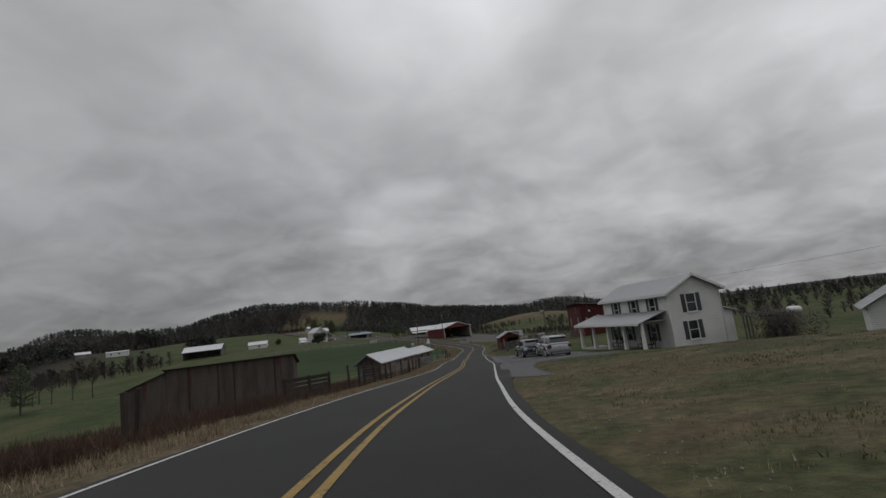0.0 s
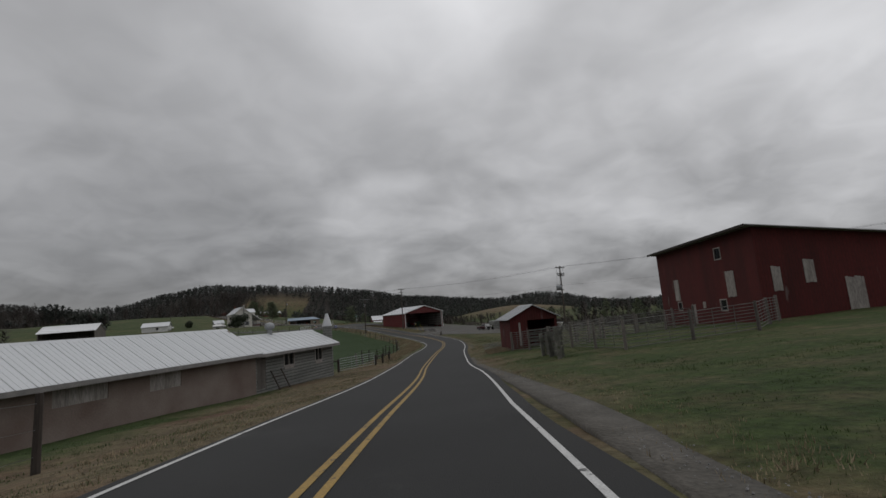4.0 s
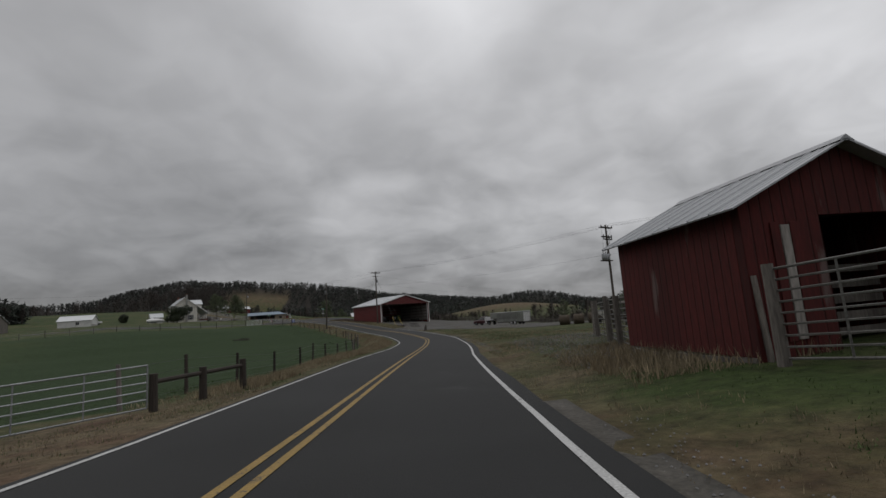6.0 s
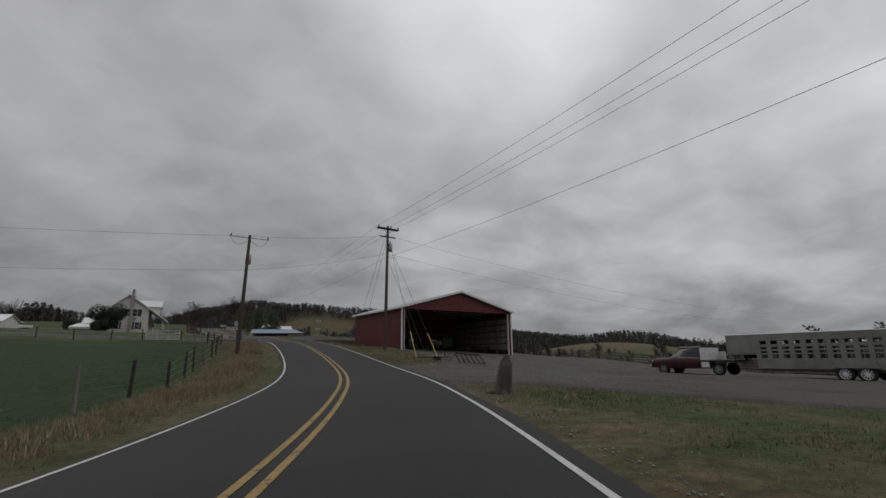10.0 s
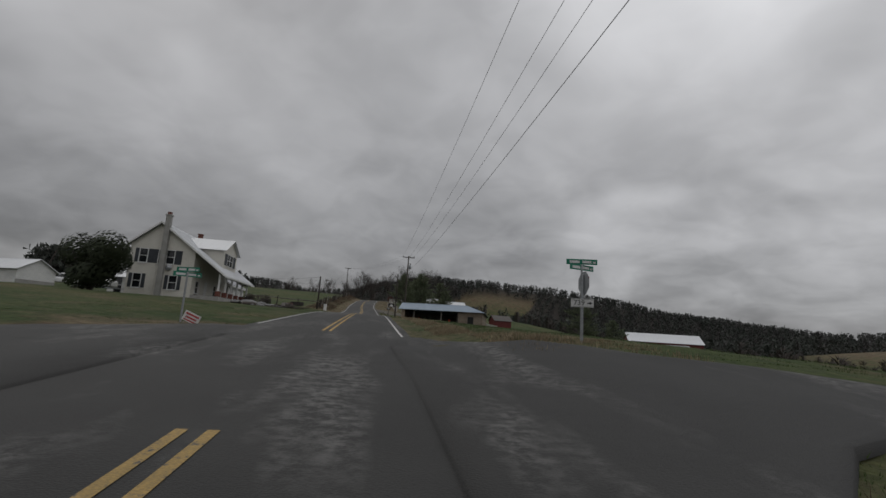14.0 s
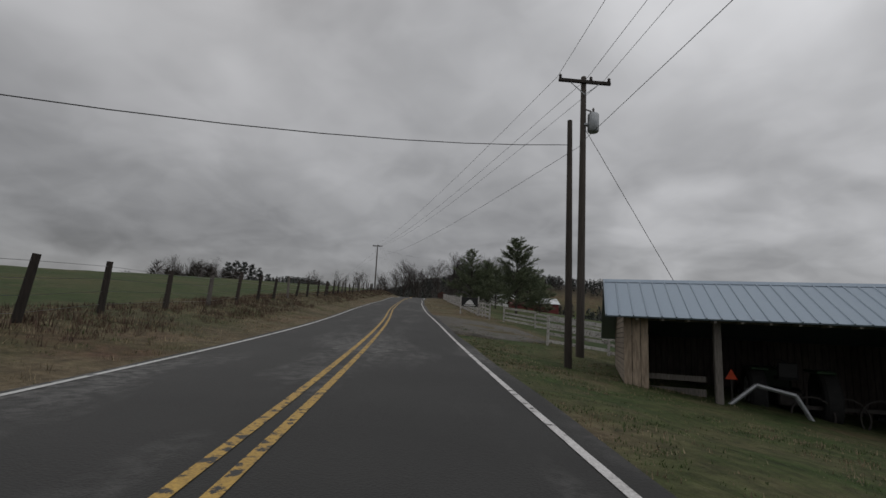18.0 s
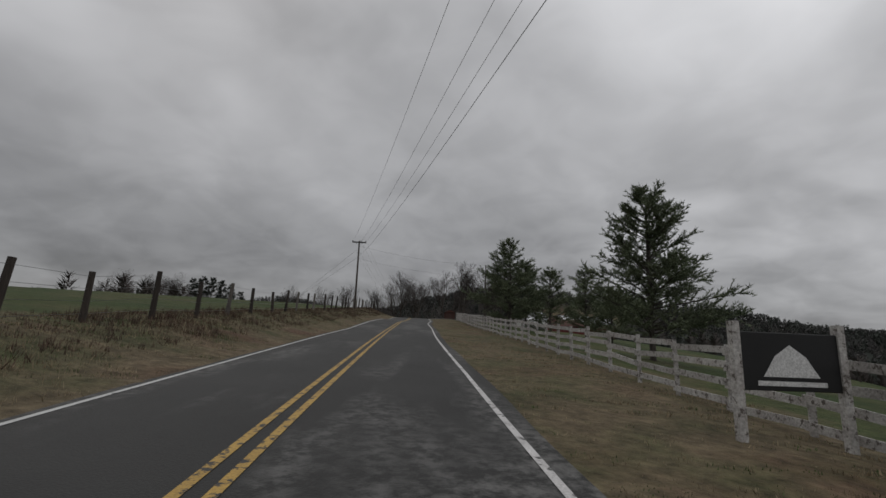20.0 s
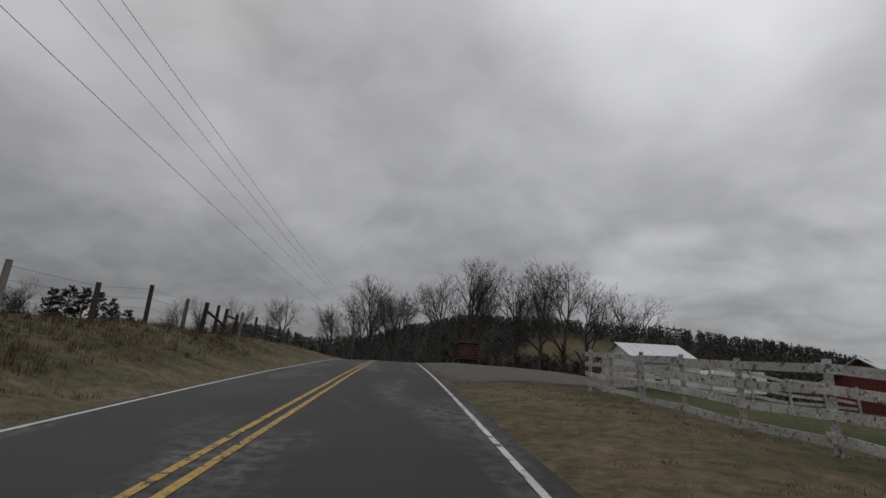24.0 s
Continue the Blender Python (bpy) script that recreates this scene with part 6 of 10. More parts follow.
    part("rear_wiper", Geo().bar((slope_x(0.2) - 0.03, 0.05, slope_z(0.2)), (slope_x(0.26) - 0.03, -0.38, slope_z(0.26)), 0.02, 0.02), BLACK_PLASTIC, s)
    part("grille", Geo().box(xf - 0.12, -w * 0.55, clr + 0.2, xf + 0.015, w * 0.55, hood - 0.2, 0.03), BLACK_PLASTIC, s)
    return s


zs = gz(11.1, 43.7)
suv(pose(11.15, 43.7, zs + 0.09, 1.5, 0, 90), 5.34, 2.03, 1.88, SILVER_PAINT, "silver full-size SUV parked on the gravel drive", 3.2, 0.45, 1.2, 1.24, 1.35, 0.62, -2.3,
    [(1.12, 0.2, 0.6, 0.2), (0.1, -0.86, 0.1, -0.78), (-1.2, -2.42, -1.05, -2.22)], LAMP_RED, wrap=True)
suv(pose(10.15, 49.3, gz(10.1, 49.3) + 0.09, 1.5, 0, 92), 4.78, 1.93, 1.74, BLUE_PAINT, "dark blue crossover SUV parked ahead of the silver one", 2.85, 0.37, 1.06, 1.13, 1.1, 0.25, -1.55,
    [(0.88, -0.1, 0.24, -0.1), (-0.18, -1.3, -0.18, -1.1)], LAMP_CLEAR, "crossover")


def pickup(m, L, paint, label, name="pickup_truck", flatbed=False):
    s = thing(name, m, label, "truck", "parked trucks")
    w, xf, xr = 0.98, L / 2, -L / 2
    cabx = 0.15 if not flatbed else 0.3
    rings = [body_ring(cabx - 1.0, w, 0.42, 1.15), body_ring(cabx, w, 0.4, 1.2), body_ring(xf - 1.5, w, 0.4, 1.18), body_ring(xf - 1.3, w * 0.98, 0.4, 1.14), body_ring(xf - 0.2, w * 0.95, 0.45, 1.08), body_ring(xf, w * 0.85, 0.5, 0.95)]
    part("body", loft(Geo(), rings), paint, s, "", True)
    part("cab_glass", loft(Geo(), [cabin_ring(cabx - 0.98, w * 0.9, w * 0.76, 1.12, 1.3), cabin_ring(cabx - 0.9, w * 0.9, w * 0.76, 1.12, 1.78), cabin_ring(xf - 2.2, w * 0.9, w * 0.75, 1.12, 1.8), cabin_ring(xf - 1.45, w * 0.88, w * 0.7, 1.1, 1.2)]), GLASS_DARK, s, "", True)
    part("cab_roof", loft(Geo(), [cabin_ring(cabx - 0.95, w * 0.8, w * 0.76, 1.74, 1.84), cabin_ring(xf - 2.15, w * 0.79, w * 0.75, 1.75, 1.86), cabin_ring(xf - 2.0, w * 0.77, w * 0.72, 1.7, 1.79)]), paint, s, "", True)
    if flatbed:
        part("flat_bed", Geo().box(xr, -1.1, 0.85, cabx - 1.05, 1.1, 0.97, 0.02), DARK_STEEL, s, "dark steel flat bed")
        part("headboard", Geo().box(cabx - 1.15, -1.05, 0.97, cabx - 1.06, 1.05, 1.75).box(cabx - 1.6, -1.08, 0.5, cabx - 1.1, -1.0, 1.5).box(cabx - 1.6, 1.0, 0.5, cabx - 1.1, 1.08, 1.5), WHITE_PAINT, s, "white cab guard")
    else:
        g = Geo().box(xr, -w, 0.55, cabx - 1.02, w, 0.75).box(xr, -w, 0.75, cabx - 1.02, -w + 0.08, 1.15).box(xr, w - 0.08, 0.75, cabx - 1.02, w, 1.15).box(xr, -w + 0.08, 0.75, xr + 0.07, w - 0.08, 1.15)
        part("cargo_bed", g, paint, s)
    for sd in (-1, 1):
        part("head_lamp", Geo().box(xf - 0.1, sd * 0.55, 0.8, xf + 0.02, sd * 0.85, 0.98, 0.02), LAMP_CLEAR, s)
        part("mirror", Geo().box(xf - 1.7, sd * 0.98, 1.2, xf - 1.6, sd * 1.2, 1.42, 0.02), BLACK_PLASTIC, s)
        for ax in (xf - 0.95, xr + 1.15):
            wheel(s, ax, sd * 0.85, 0.39, 0.26, sd, STEEL)
    part("bumper", Geo().box(xf - 0.02, -0.95, 0.45, xf + 0.12, 0.95, 0.65, 0.03), STEEL, s)
    return s


# ---- flat-bed truck and stock trailer on the lot ----
def stock_trailer():
    d = Vector((29.3 - 37.3, 201.8 - 190.2))
    turn = math.degrees(math.atan2(d.y, d.x))
    n = d.normalized()
    c = Vector((37.3, 190.2)) + n * 4.6
    m = pose(c.x, c.y, gz(c.x, c.y) - 0.02, 0, 0, turn)
    t = thing("stock_trailer", m, "grey aluminium livestock gooseneck trailer with punched sides", "trailer")
    L, w, z0, z1 = 8.8, 1.15, 0.62, 2.55
    xr = -4.4
    # punched side sheets built as slats and posts
    for sd in (-1, 1):
        y = sd * w
        rows = [(z0, 1.2), (1.42, 1.5), (1.62, 1.72), (1.84, 2.0), (2.2, z1)]
        for a, b in rows:
            part("side_slat", Geo().box(xr, y - 0.025, a, xr + 7.0, y + 0.025, b), ALUMINIUM, t)
        for k in range(13):
            x = xr + 0.0 + k * 7.0 / 12
            part("side_post", Geo().box(x - 0.12, y - 0.035, z0, x + 0.12, y + 0.035, z1), ALUMINIUM, t)
        part("nose_side", Geo().box(xr + 7.0, y - 0.025, 1.5, xr + L, y + 0.025, z1), ALUMINIUM, t)
        part("fender", Geo().solid([(xr + 1.5, y, 0.7), (xr + 1.7, y, 1.0), (xr + 3.3, y, 1.0), (xr + 3.5, y, 0.7)], [(xr + 1.5, y + sd * 0.3, 0.7), (xr + 1.7, y + sd * 0.3, 1.0), (xr + 3.3, y + sd * 0.3, 1.0), (xr + 3.5, y + sd * 0.3, 0.7)]), ALUMINIUM, t)
        for ax in (xr + 2.05, xr + 2.95):
            wheel(t, ax, sd * (w + 0.14), 0.4, 0.24, sd, WHITE_PAINT)
    part("roof", Geo().box(xr - 0.05, -w - 0.04, z1, xr + L + 0.05, w + 0.04, z1 + 0.08, 0.03), TIN_WHITE, t, "pale roof sheet")
    part("floor", Geo().box(xr, -w, z0 - 0.14, xr + 7.0, w, z0), DARK_STEEL, t)
    part("nose_floor", Geo().box(xr + 7.0, -w, 1.42, xr + L, w, 1.5), ALUMINIUM, t)
    part("nose_front", Geo().box(xr + L - 0.03, -w, 1.5, xr + L + 0.03, w, z1), ALUMINIUM, t)
    part("front_panel", Geo().box(xr + 6.97, -w, z0, xr + 7.03, w, 1.5), ALUMINIUM, t)
    for k in range(9):
        part("rear_gate_slat", Geo().box(xr - 0.03, -w, z0 + 0.2 * k, xr + 0.02, w, z0 + 0.2 * k + 0.13), TRIM, t)
    part("rear_frame", Geo().box(xr - 0.05, -w - 0.02, z0, xr + 0.04, -w + 0.12, z1).box(xr - 0.05, w - 0.12, z0, xr + 0.04, w + 0.02, z1).box(xr - 0.05, -w + 0.12, z1 - 0.12, xr + 0.04, w - 0.12, z1), ALUMINIUM, t)
    part("hitch", Geo().tube((xr + L - 0.5, 0, 1.45), (xr + L - 0.5, 0, 1.0), 0.07).box(xr + 7.2, -0.06, 1.2, xr + L - 0.4, 0.06, 1.42), DARK_STEEL, t)
    p = c + n * 7.0
    pickup(pose(p.x, p.y, gz(p.x, p.y) + 0.02, 0, 0, turn), 5.9, MAROON_PAINT, "dark maroon and white flat-bed pickup hitched to a stock trailer", "flatbed_truck", True)


stock_trailer()
pickup(pose(-91.8, 276.3, gz(-91.8, 276.3), 0, 0, 245), 5.6, WHITE_PAINT, "white pickup truck parked on the grass")


# ---- round bales and spreader wagon ----
def round_bale(x, y, turn):
    r, w = 0.76, 1.5
    prof = [(r * 0.05, -w / 2 - 0.02), (r * 0.7, -w / 2), (r * 0.95, -w / 2 + 0.05), (r, -w / 2 + 0.16), (r * 1.01, 0), (r, w / 2 - 0.16), (r * 0.95, w / 2 - 0.05), (r * 0.7, w / 2), (r * 0.05, w / 2 + 0.02)]
    g = Geo().lathe(prof, 26, (0, 0, 0), "x")
    g.v = [(p[0] + random.uniform(-.025, .025), p[1] * random.uniform(0.97, 1.03), p[2] * random.uniform(0.96, 1.02)) for p in g.v]
    return single("round_bale", g, HAY, pose(x, y, gz(x, y) + r * 0.94, 0, 0, turn), "weathered brown round hay bale lying on the grass", "hay bale", "row of hay bales", smooth=True)


for k, (x, y) in enumerate(((35.6, 165.6), (37.4, 164.7), (39.3, 163.8))):
    round_bale(x, y, -28 + 6 * k)


HOPPER_PAINT = mat("chalky_white_hopper_paint", (0.5, 0.49, 0.46), (0.38, 0.36, 0.33), 1.5, 0.7, bump=0.1, wear=(0.16, 0.1, 0.07), wear_scale=2.2, wear_at=0.62)


def spreader_wagon():
    s = thing("spreader_wagon", base(36.4, 153.6, -118) @ Matrix.Scale(0.78, 4), "pale rusty fertilizer spreader wagon standing on the grass", "farm wagon")
    hop = [[(-1.6, -1.15, 2.1), (1.6, -1.15, 2.1), (1.6, 1.15, 2.1), (-1.6, 1.15, 2.1)], [(-1.6, -1.15, 1.75), (1.6, -1.15, 1.75), (1.6, 1.15, 1.75), (-1.6, 1.15, 1.75)], [(-1.4, -0.3, 0.8), (1.4, -0.3, 0.8), (1.4, 0.3, 0.8), (-1.4, 0.3, 0.8)]]
    part("hopper", loft(Geo(), hop), HOPPER_PAINT, s, "pale rusted hopper")
    part("hopper_rim", Geo().box(-1.66, -1.21, 2.04, 1.66, -1.13, 2.14).box(-1.66, 1.13, 2.04, 1.66, 1.21, 2.14).box(-1.66, -1.13, 2.04, -1.58, 1.13, 2.14).box(1.58, -1.13, 2.04, 1.66, 1.13, 2.14), STEEL, s)
    part("frame", Geo().box(-1.9, -0.5, 0.62, 2.6, -0.4, 0.76).box(-1.9, 0.4, 0.62, 2.6, 0.5, 0.76).box(2.5, -0.05, 0.55, 3.6, 0.05, 0.68), DARK_STEEL, s)
    for x in (-1.3, 1.3):
        for sd in (-1, 1):
            part("strut", Geo().bar((x, sd * 1.1, 1.75), (x, sd * 0.45, 0.7), 0.06, 0.06), DARK_STEEL, s)
    for x in (-0.55, 0.55):
        for sd in (-1, 1):
            wheel(s, x, sd * 0.95, 0.45, 0.3, sd, DARK_STEEL)
    part("spinner", Geo().lathe([(0.35, 0.5), (0.35, 0.54)], 16, (-2.1, 0, 0)), DARK_STEEL, s)


spreader_wagon()


# ---- utility poles and wires ----
def sag(a, b, drop, n=14):
    a, b = Vector(a), Vector(b)
    return [a.lerp(b, k / n) - Vector((0, 0, drop * 4 * (k / n) * (1 - k / n))) for k in range(n + 1)]


def cable(a, b, drop=1.0, r=0.0095, label="thin black overhead wire"):
    g = Geo()
    pts = sag(a, b, drop)
    d = (pts[-1] - pts[0]).normalized()
    u = d.orthogonal().normalized() * r
    w = d.cross(u)
    for p in pts:
        g.v += [tuple(p + u), tuple(p + w), tuple(p - u), tuple(p - w)]
    g.f = [(4 * k + i, 4 * k + (i + 1) % 4, 4 * k + 4 + (i + 1) % 4, 4 * k + 4 + i) for k in range(len(pts) - 1) for i in range(4)]
    return single("overhead_wire", g, WIRE, Matrix.Identity(4), label, "wire", "overhead wires")


def insulator(parent, x, y, z):
    part("insulator", Geo().lathe([(0.03, 0), (0.075, 0.05), (0.05, 0.09), (0.075, 0.14), (0.04, 0.19), (0.015, 0.22)], 10, (x, y, z)), CERAMIC, parent, "", True)


def utility_pole(x, y, z0, z1, turn, label, arms=(), cans=(), lean=(0, 0), r=0.17, material=None, name="utility_pole"):
    """arms: (height below top, length, double); cans: transformer (height below top, side angle)."""
    p = thing(name, pose(x, y, z0, lean[0], lean[1], turn), label, "utility pole", "utility poles")
    h = z1 - z0
    material = material or POLE_WOOD
    part("pole", Geo().lathe([(r, -0.5), (r, 0.4), (r * 0.86, h * 0.5), (r * 0.68, h - 0.02), (r * 0.6, h)], 12), material, p, "", True)
    for dz, L, double in arms:
        for yy in ((-r * 0.8, r * 0.8) if double else (-r * 0.8,)):
            part("crossarm", Geo().box(-L / 2, yy - 0.06, h - dz - 0.07, L / 2, yy + 0.06, h - dz + 0.07, 0.01), WOOD_DARK, p)
        for sx in (-1, 1):
            part("arm_brace", Geo().bar((sx * L * 0.28, -r * 0.9, h - dz - 0.07), (0, -r, h - dz - 0.62), 0.03, 0.03), STEEL, p)
        for fx in (-0.47, 0.12, 0.47):
            insulator(p, fx * L, -r * 0.8, h - dz + 0.07)
    for dz, ang, *out in cans:
        reach = out[0] if out else 0.42
        cx, cy = math.cos(ang) * reach, math.sin(ang) * reach
        can = part("transformer", Geo().lathe([(0.2, 0), (0.24, 0.05), (0.24, 0.78), (0.2, 0.84), (0.06, 0.87)], 16, (cx, cy, h - dz)), STEEL, p, "grey transformer can", True)
        part("bushing", Geo().lathe([(0.03, 0.86), (0.06, 0.92), (0.04, 0.98), (0.06, 1.04), (0.02, 1.12)], 8, (cx, cy, h - dz)), CERAMIC, can, "", True)
        part("bracket", Geo().box(min(0, cx), min(0, cy) - 0.03, h - dz + 0.3, max(0, cx), max(0, cy) + 0.03, h - dz + 0.38), STEEL, p)
    return p


P1 = (38.8, 155.9, gz(38.8, 155.9), 6.05)
P2 = (7.2, 212.7, -5.0, 7.6)
P3 = (-3.8, 205.2, -5.3, 4.96)
P4 = (-50.7, 313.1, 0.5, 12.6)
P5 = (-115.5, 388.0, gz(-115.5, 388.0) - 0.3, 21.2)
P6 = (-97.1, 398.4, gz(-97.1, 398.4) - 0.2, 18.1)
P7 = (-168.5, 477.5, gz(-168.5, 477.5), 24.0)
pole1 = utility_pole(*P1, 30, "tall utility pole with crossarms and transformers", [(0.35, 2.5, True), (1.6, 1.9, True), (1.95, 1.9, False)], [(4.75, 3.35, 0.42), (4.75, 3.3, 0.93), (4.75, 3.25, 1.43)], (0, 0.6))
for k in range(3):
    hp = P1[3] - P1[2]
    part("jumper_wire", Geo().line([(-1.1 + 1.0 * k, -0.2, hp - 0.3), (-1.5 + 0.9 * k, -0.35, hp - 1.1), (-1.55 + 0.75 * k, -0.4, hp - 2.3), (-1.42 + 0.5 * k, -0.25, hp - 3.7)], 0.014, 4), DARK_STEEL, pole1)
part("platform_arm", Geo().box(-1.75, -0.42, P1[3] - P1[2] - 4.88, 0.2, -0.3, P1[3] - P1[2] - 4.76).box(-1.75, 0.02, P1[3] - P1[2] - 4.88, 0.2, 0.14, P1[3] - P1[2] - 4.76), WOOD_DARK, pole1)
for k in range(3):
    part("cutout", Geo().bar((-0.75 + 0.35 * k, -0.2, 8.6), (-0.65 + 0.35 * k, -0.25, 8.95), 0.05, 0.05), CERAMIC, pole1)
pole2 = utility_pole(*P2, 38, "utility pole with double crossarm and guys beside machine shed", [(0.3, 2.4, True)], [(2.6, 0.4)], (0, 0.5))
part("side_arm", Geo().box(-0.9, -0.05, 11.4, 0.9, 0.05, 11.5), WOOD_DARK, pole2)
part("street_lamp_arm", Geo().line([(0.1, 0, 9.2), (0.5, -0.1, 9.35), (0.9, -0.15, 9.25)], 0.025), STEEL, pole2)
pole3 = utility_pole(*P3, 30, "leaning utility pole with transformer in the field corner", [], [(2.5, 1.3)], (0, 1.3))
part("single_arm", Geo().box(-1.6, -0.03, 9.98, 1.6, 0.03, 10.04), STEEL, pole3)
for sx in (-1, 1):
    part("jumper_wire", Geo().line([(sx * 1.55, 0, 9.98), (sx * 1.25, 0, 9.5), (sx * 0.75, 0, 9.35), (sx * 0.1, 0, 9.75)], 0.014), WOOD_DARK, pole3)
    insulator(pole3, sx * 1.5, 0, 10.04)
pole4 = utility_pole(*P4, 31, "utility pole with crossarm and grey transformer near the tractor shed", [(0.3, 2.3, False)], [(2.6, -0.3)], (0, 0.6))
part("fuse_arm", Geo().bar((0, 0, 10.6), (0.5, 0.45, 10.75), 0.05, 0.05).bar((0.5, 0.45, 10.75), (0.55, 0.5, 10.4), 0.06, 0.06), CERAMIC, pole4)
utility_pole(-50.05, 308.3, 0.2, 8.35, 0, "plain dark service pole standing beside the utility pole", r=0.12, material=WOOD_DARK, name="service_pole")
utility_pole(-56.6, 294.0, gz(-56.6, 294.0), 5.95, 0, "plain dark service pole at the pasture corner", r=0.14, material=WOOD_DARK, name="service_pole")
pole5 = utility_pole(*P5, 33, "utility pole with crossarm on the grassy bank", [(0.25, 2.3, True)], [], (0, -0.4))
part("guy_plate", Geo().box(-0.25, -0.06, 9.4, 0.25, 0.06, 9.5), STEEL, pole5)
pole6 = utility_pole(*P6, 100, "slim utility pole behind the white fence", [], [], (0, 0.8), r=0.14)
part("top_arm", Geo().box(-0.6, -0.04, 7.9, 0.6, 0.04, 7.98), WOOD_DARK, pole6)
insulator(pole6, 0, 0, 8.55)
utility_pole(*P7, 33, "distant utility pole beside the road", [(0.25, 2.3, False)])
P0 = (20.3, 59.4, gz(20.3, 59.4), 2.9)
mast = utility_pole(*P0, 0, "thin service mast with small antenna behind the farmhouse", r=0.07, material=WOOD_DARK, name="service_mast")
part("antenna", Geo().box(-0.03, -0.03, 4.2, 0.03, 0.03, 6.6), STEEL, mast)
part("yard_light", Geo().lathe([(0.16, 0), (0.16, 0.14), (0.05, 0.24)], 12, (0.25, 0, 4.1)), STEEL, mast, "", True)


def arm_end(P, turn, off, dz):
    a = radians(turn)
    return (P[0] + math.cos(a) * off, P[1] + math.sin(a) * off, P[3] - dz + 0.22)


T1, T2, T4, T5, T7 = (P1, 30, 0.35), (P2, 38, 0.3), (P4, 121 - 90, 0.3), (P5, 123 - 90, 0.25), (P7, 123 - 90, 0.25)
for off in (-1.05, 0.25, 1.05):
    for (A, ta, da), (B, tb, db), dr in ((T1, T2, 0.7), (T2, T4, 1.3), (T4, T5, 1.2), (T5, T7, 1.2)):
        cable(arm_end(A, ta, off, da), arm_end(B, tb, off, db), dr)
    cable(arm_end(P1, 30, off, 0.35), (110 + off, 60, 8.4), 2.0)
cable((P1[0], P1[1], 2.1), (P2[0], P2[1], 4.3), 0.7, 0.01)
cable((P1[0], P1[1], 2.1), (110, 60, 5.2), 1.6, 0.01)
cable((P2[0], P2[1], 4.3), (P4[0], P4[1], 9.5), 1.2, 0.01)
cable((P4[0], P4[1], 9.4), (P5[0], P5[1], 18.6), 1.2, 0.01)
cable((P5[0], P5[1], 18.4), (P7[0], P7[1], 21.4), 1.0, 0.01)
cable((P2[0], P2[1], P2[3] - 1.0), (P3[0], P3[1], P3[3] - 0.1), 0.25)
cable((P2[0], P2[1], P2[3] - 2.9), (P3[0], P3[1], P3[3] - 3.1), 0.25)
cable((P3[0], P3[1], P3[3] - 0.1), (-85, 170, 5.5), 1.4)
cable((P3[0], P3[1], P3[3] - 3.1), (-85, 170, 2.5), 1.4)
cable((P2[0], P2[1], P2[3] - 1.0), (75, 262, 2.0), 1.4)
cable((P2[0], P2[1], P2[3] - 2.9), (75, 262, 0.2), 1.4)
cable((-50.05, 308.3, 7.5), (-65.0, 284.0, 4.6), 1.15, 0.013)
cable((-56.6, 294.0, 5.8), (-75, 286, 5.0), 0.5, 0.014)
cable((P5[0], P5[1], 20.3), (P6[0], P6[1], 18.0), 0.6)
cable((P5[0], P5[1], 18.2), (P6[0], P6[1], 16.0), 0.6)
cable((P6[0], P6[1], 18.0), (-62, 428, 10.5), 0.8)
cable((P6[0], P6[1], 16.0), (-62, 428, 9.0), 0.8)
cable((P0[0], P0[1], 1.4), (21.5, 52.5, 0.6), 0.3)


def guy(a, b, guard=True):
    t = thing("guy_wire", Matrix.Identity(4), "steel guy wire with yellow guard" if guard else "thin steel guy wire", "wire", "guy wires")
    a, b = Vector(a), Vector(b)
    part("strand", Geo().tube(a, b, 0.012, 0.012, 5), WIRE, t)
    if guard:
        part("guard", Geo().tube(b + (a - b) * 0.01, b + (a - b).normalized() * 3.0, 0.026, 0.026, 8), GUARD_YELLOW, t, "yellow plastic guard")


top2 = (P2[0], P2[1])
guy((*top2, 7.0), (11.4, 201.6, gz(11.4, 201.6)))
guy((*top2, 6.2), (13.0, 202.4, gz(13.0, 202.4)))
guy((*top2, 4.4), (12.2, 202.0, gz(12.2, 202.0)), False)
guy((*top2, 7.0), (1.8, 222.0, gz(1.8, 222.0)), False)
guy((*top2, 6.2), (2.6, 222.6, gz(2.6, 222.6)), False)
guy((P4[0], P4[1], 10.5), (-45.5, 313.8, gz(-45.5, 313.8) + 0.3), False)
guy((P5[0], P5[1], 20.0), (-121.5, 379.5, gz(-121.5, 379.5)), False)
guy((P5[0], P5[1], 18.5), (-122.0, 380.0, gz(-122.0, 380.0)), False)
guy((-56.6, 294.0, 5.8), (-57.6, 293.7, gz(-57.6, 293.7)), False)


# ---- fences ----
def at_road(s, u):
    x, y = float(np.interp(s, STAT, LINE[:, 0])), float(np.interp(s, STAT, LINE[:, 1]))
    rx, ry = float(np.interp(s, STAT, RIGHT[:, 0])), float(np.interp(s, STAT, RIGHT[:, 1]))
    return x + rx * u, y + ry * u


def spaced(pts, step):
    """Points every step metres along a plan polyline, corners kept."""
    out = []
    for (ax, ay), (bx, by) in zip(pts, pts[1:]):
        L = math.hypot(bx - ax, by - ay)
        n = max(1, round(L / step))
        out += [(ax + (bx - ax) * k / n, ay + (by - ay) * k / n) for k in range(n)]
    return out + [pts[-1]]


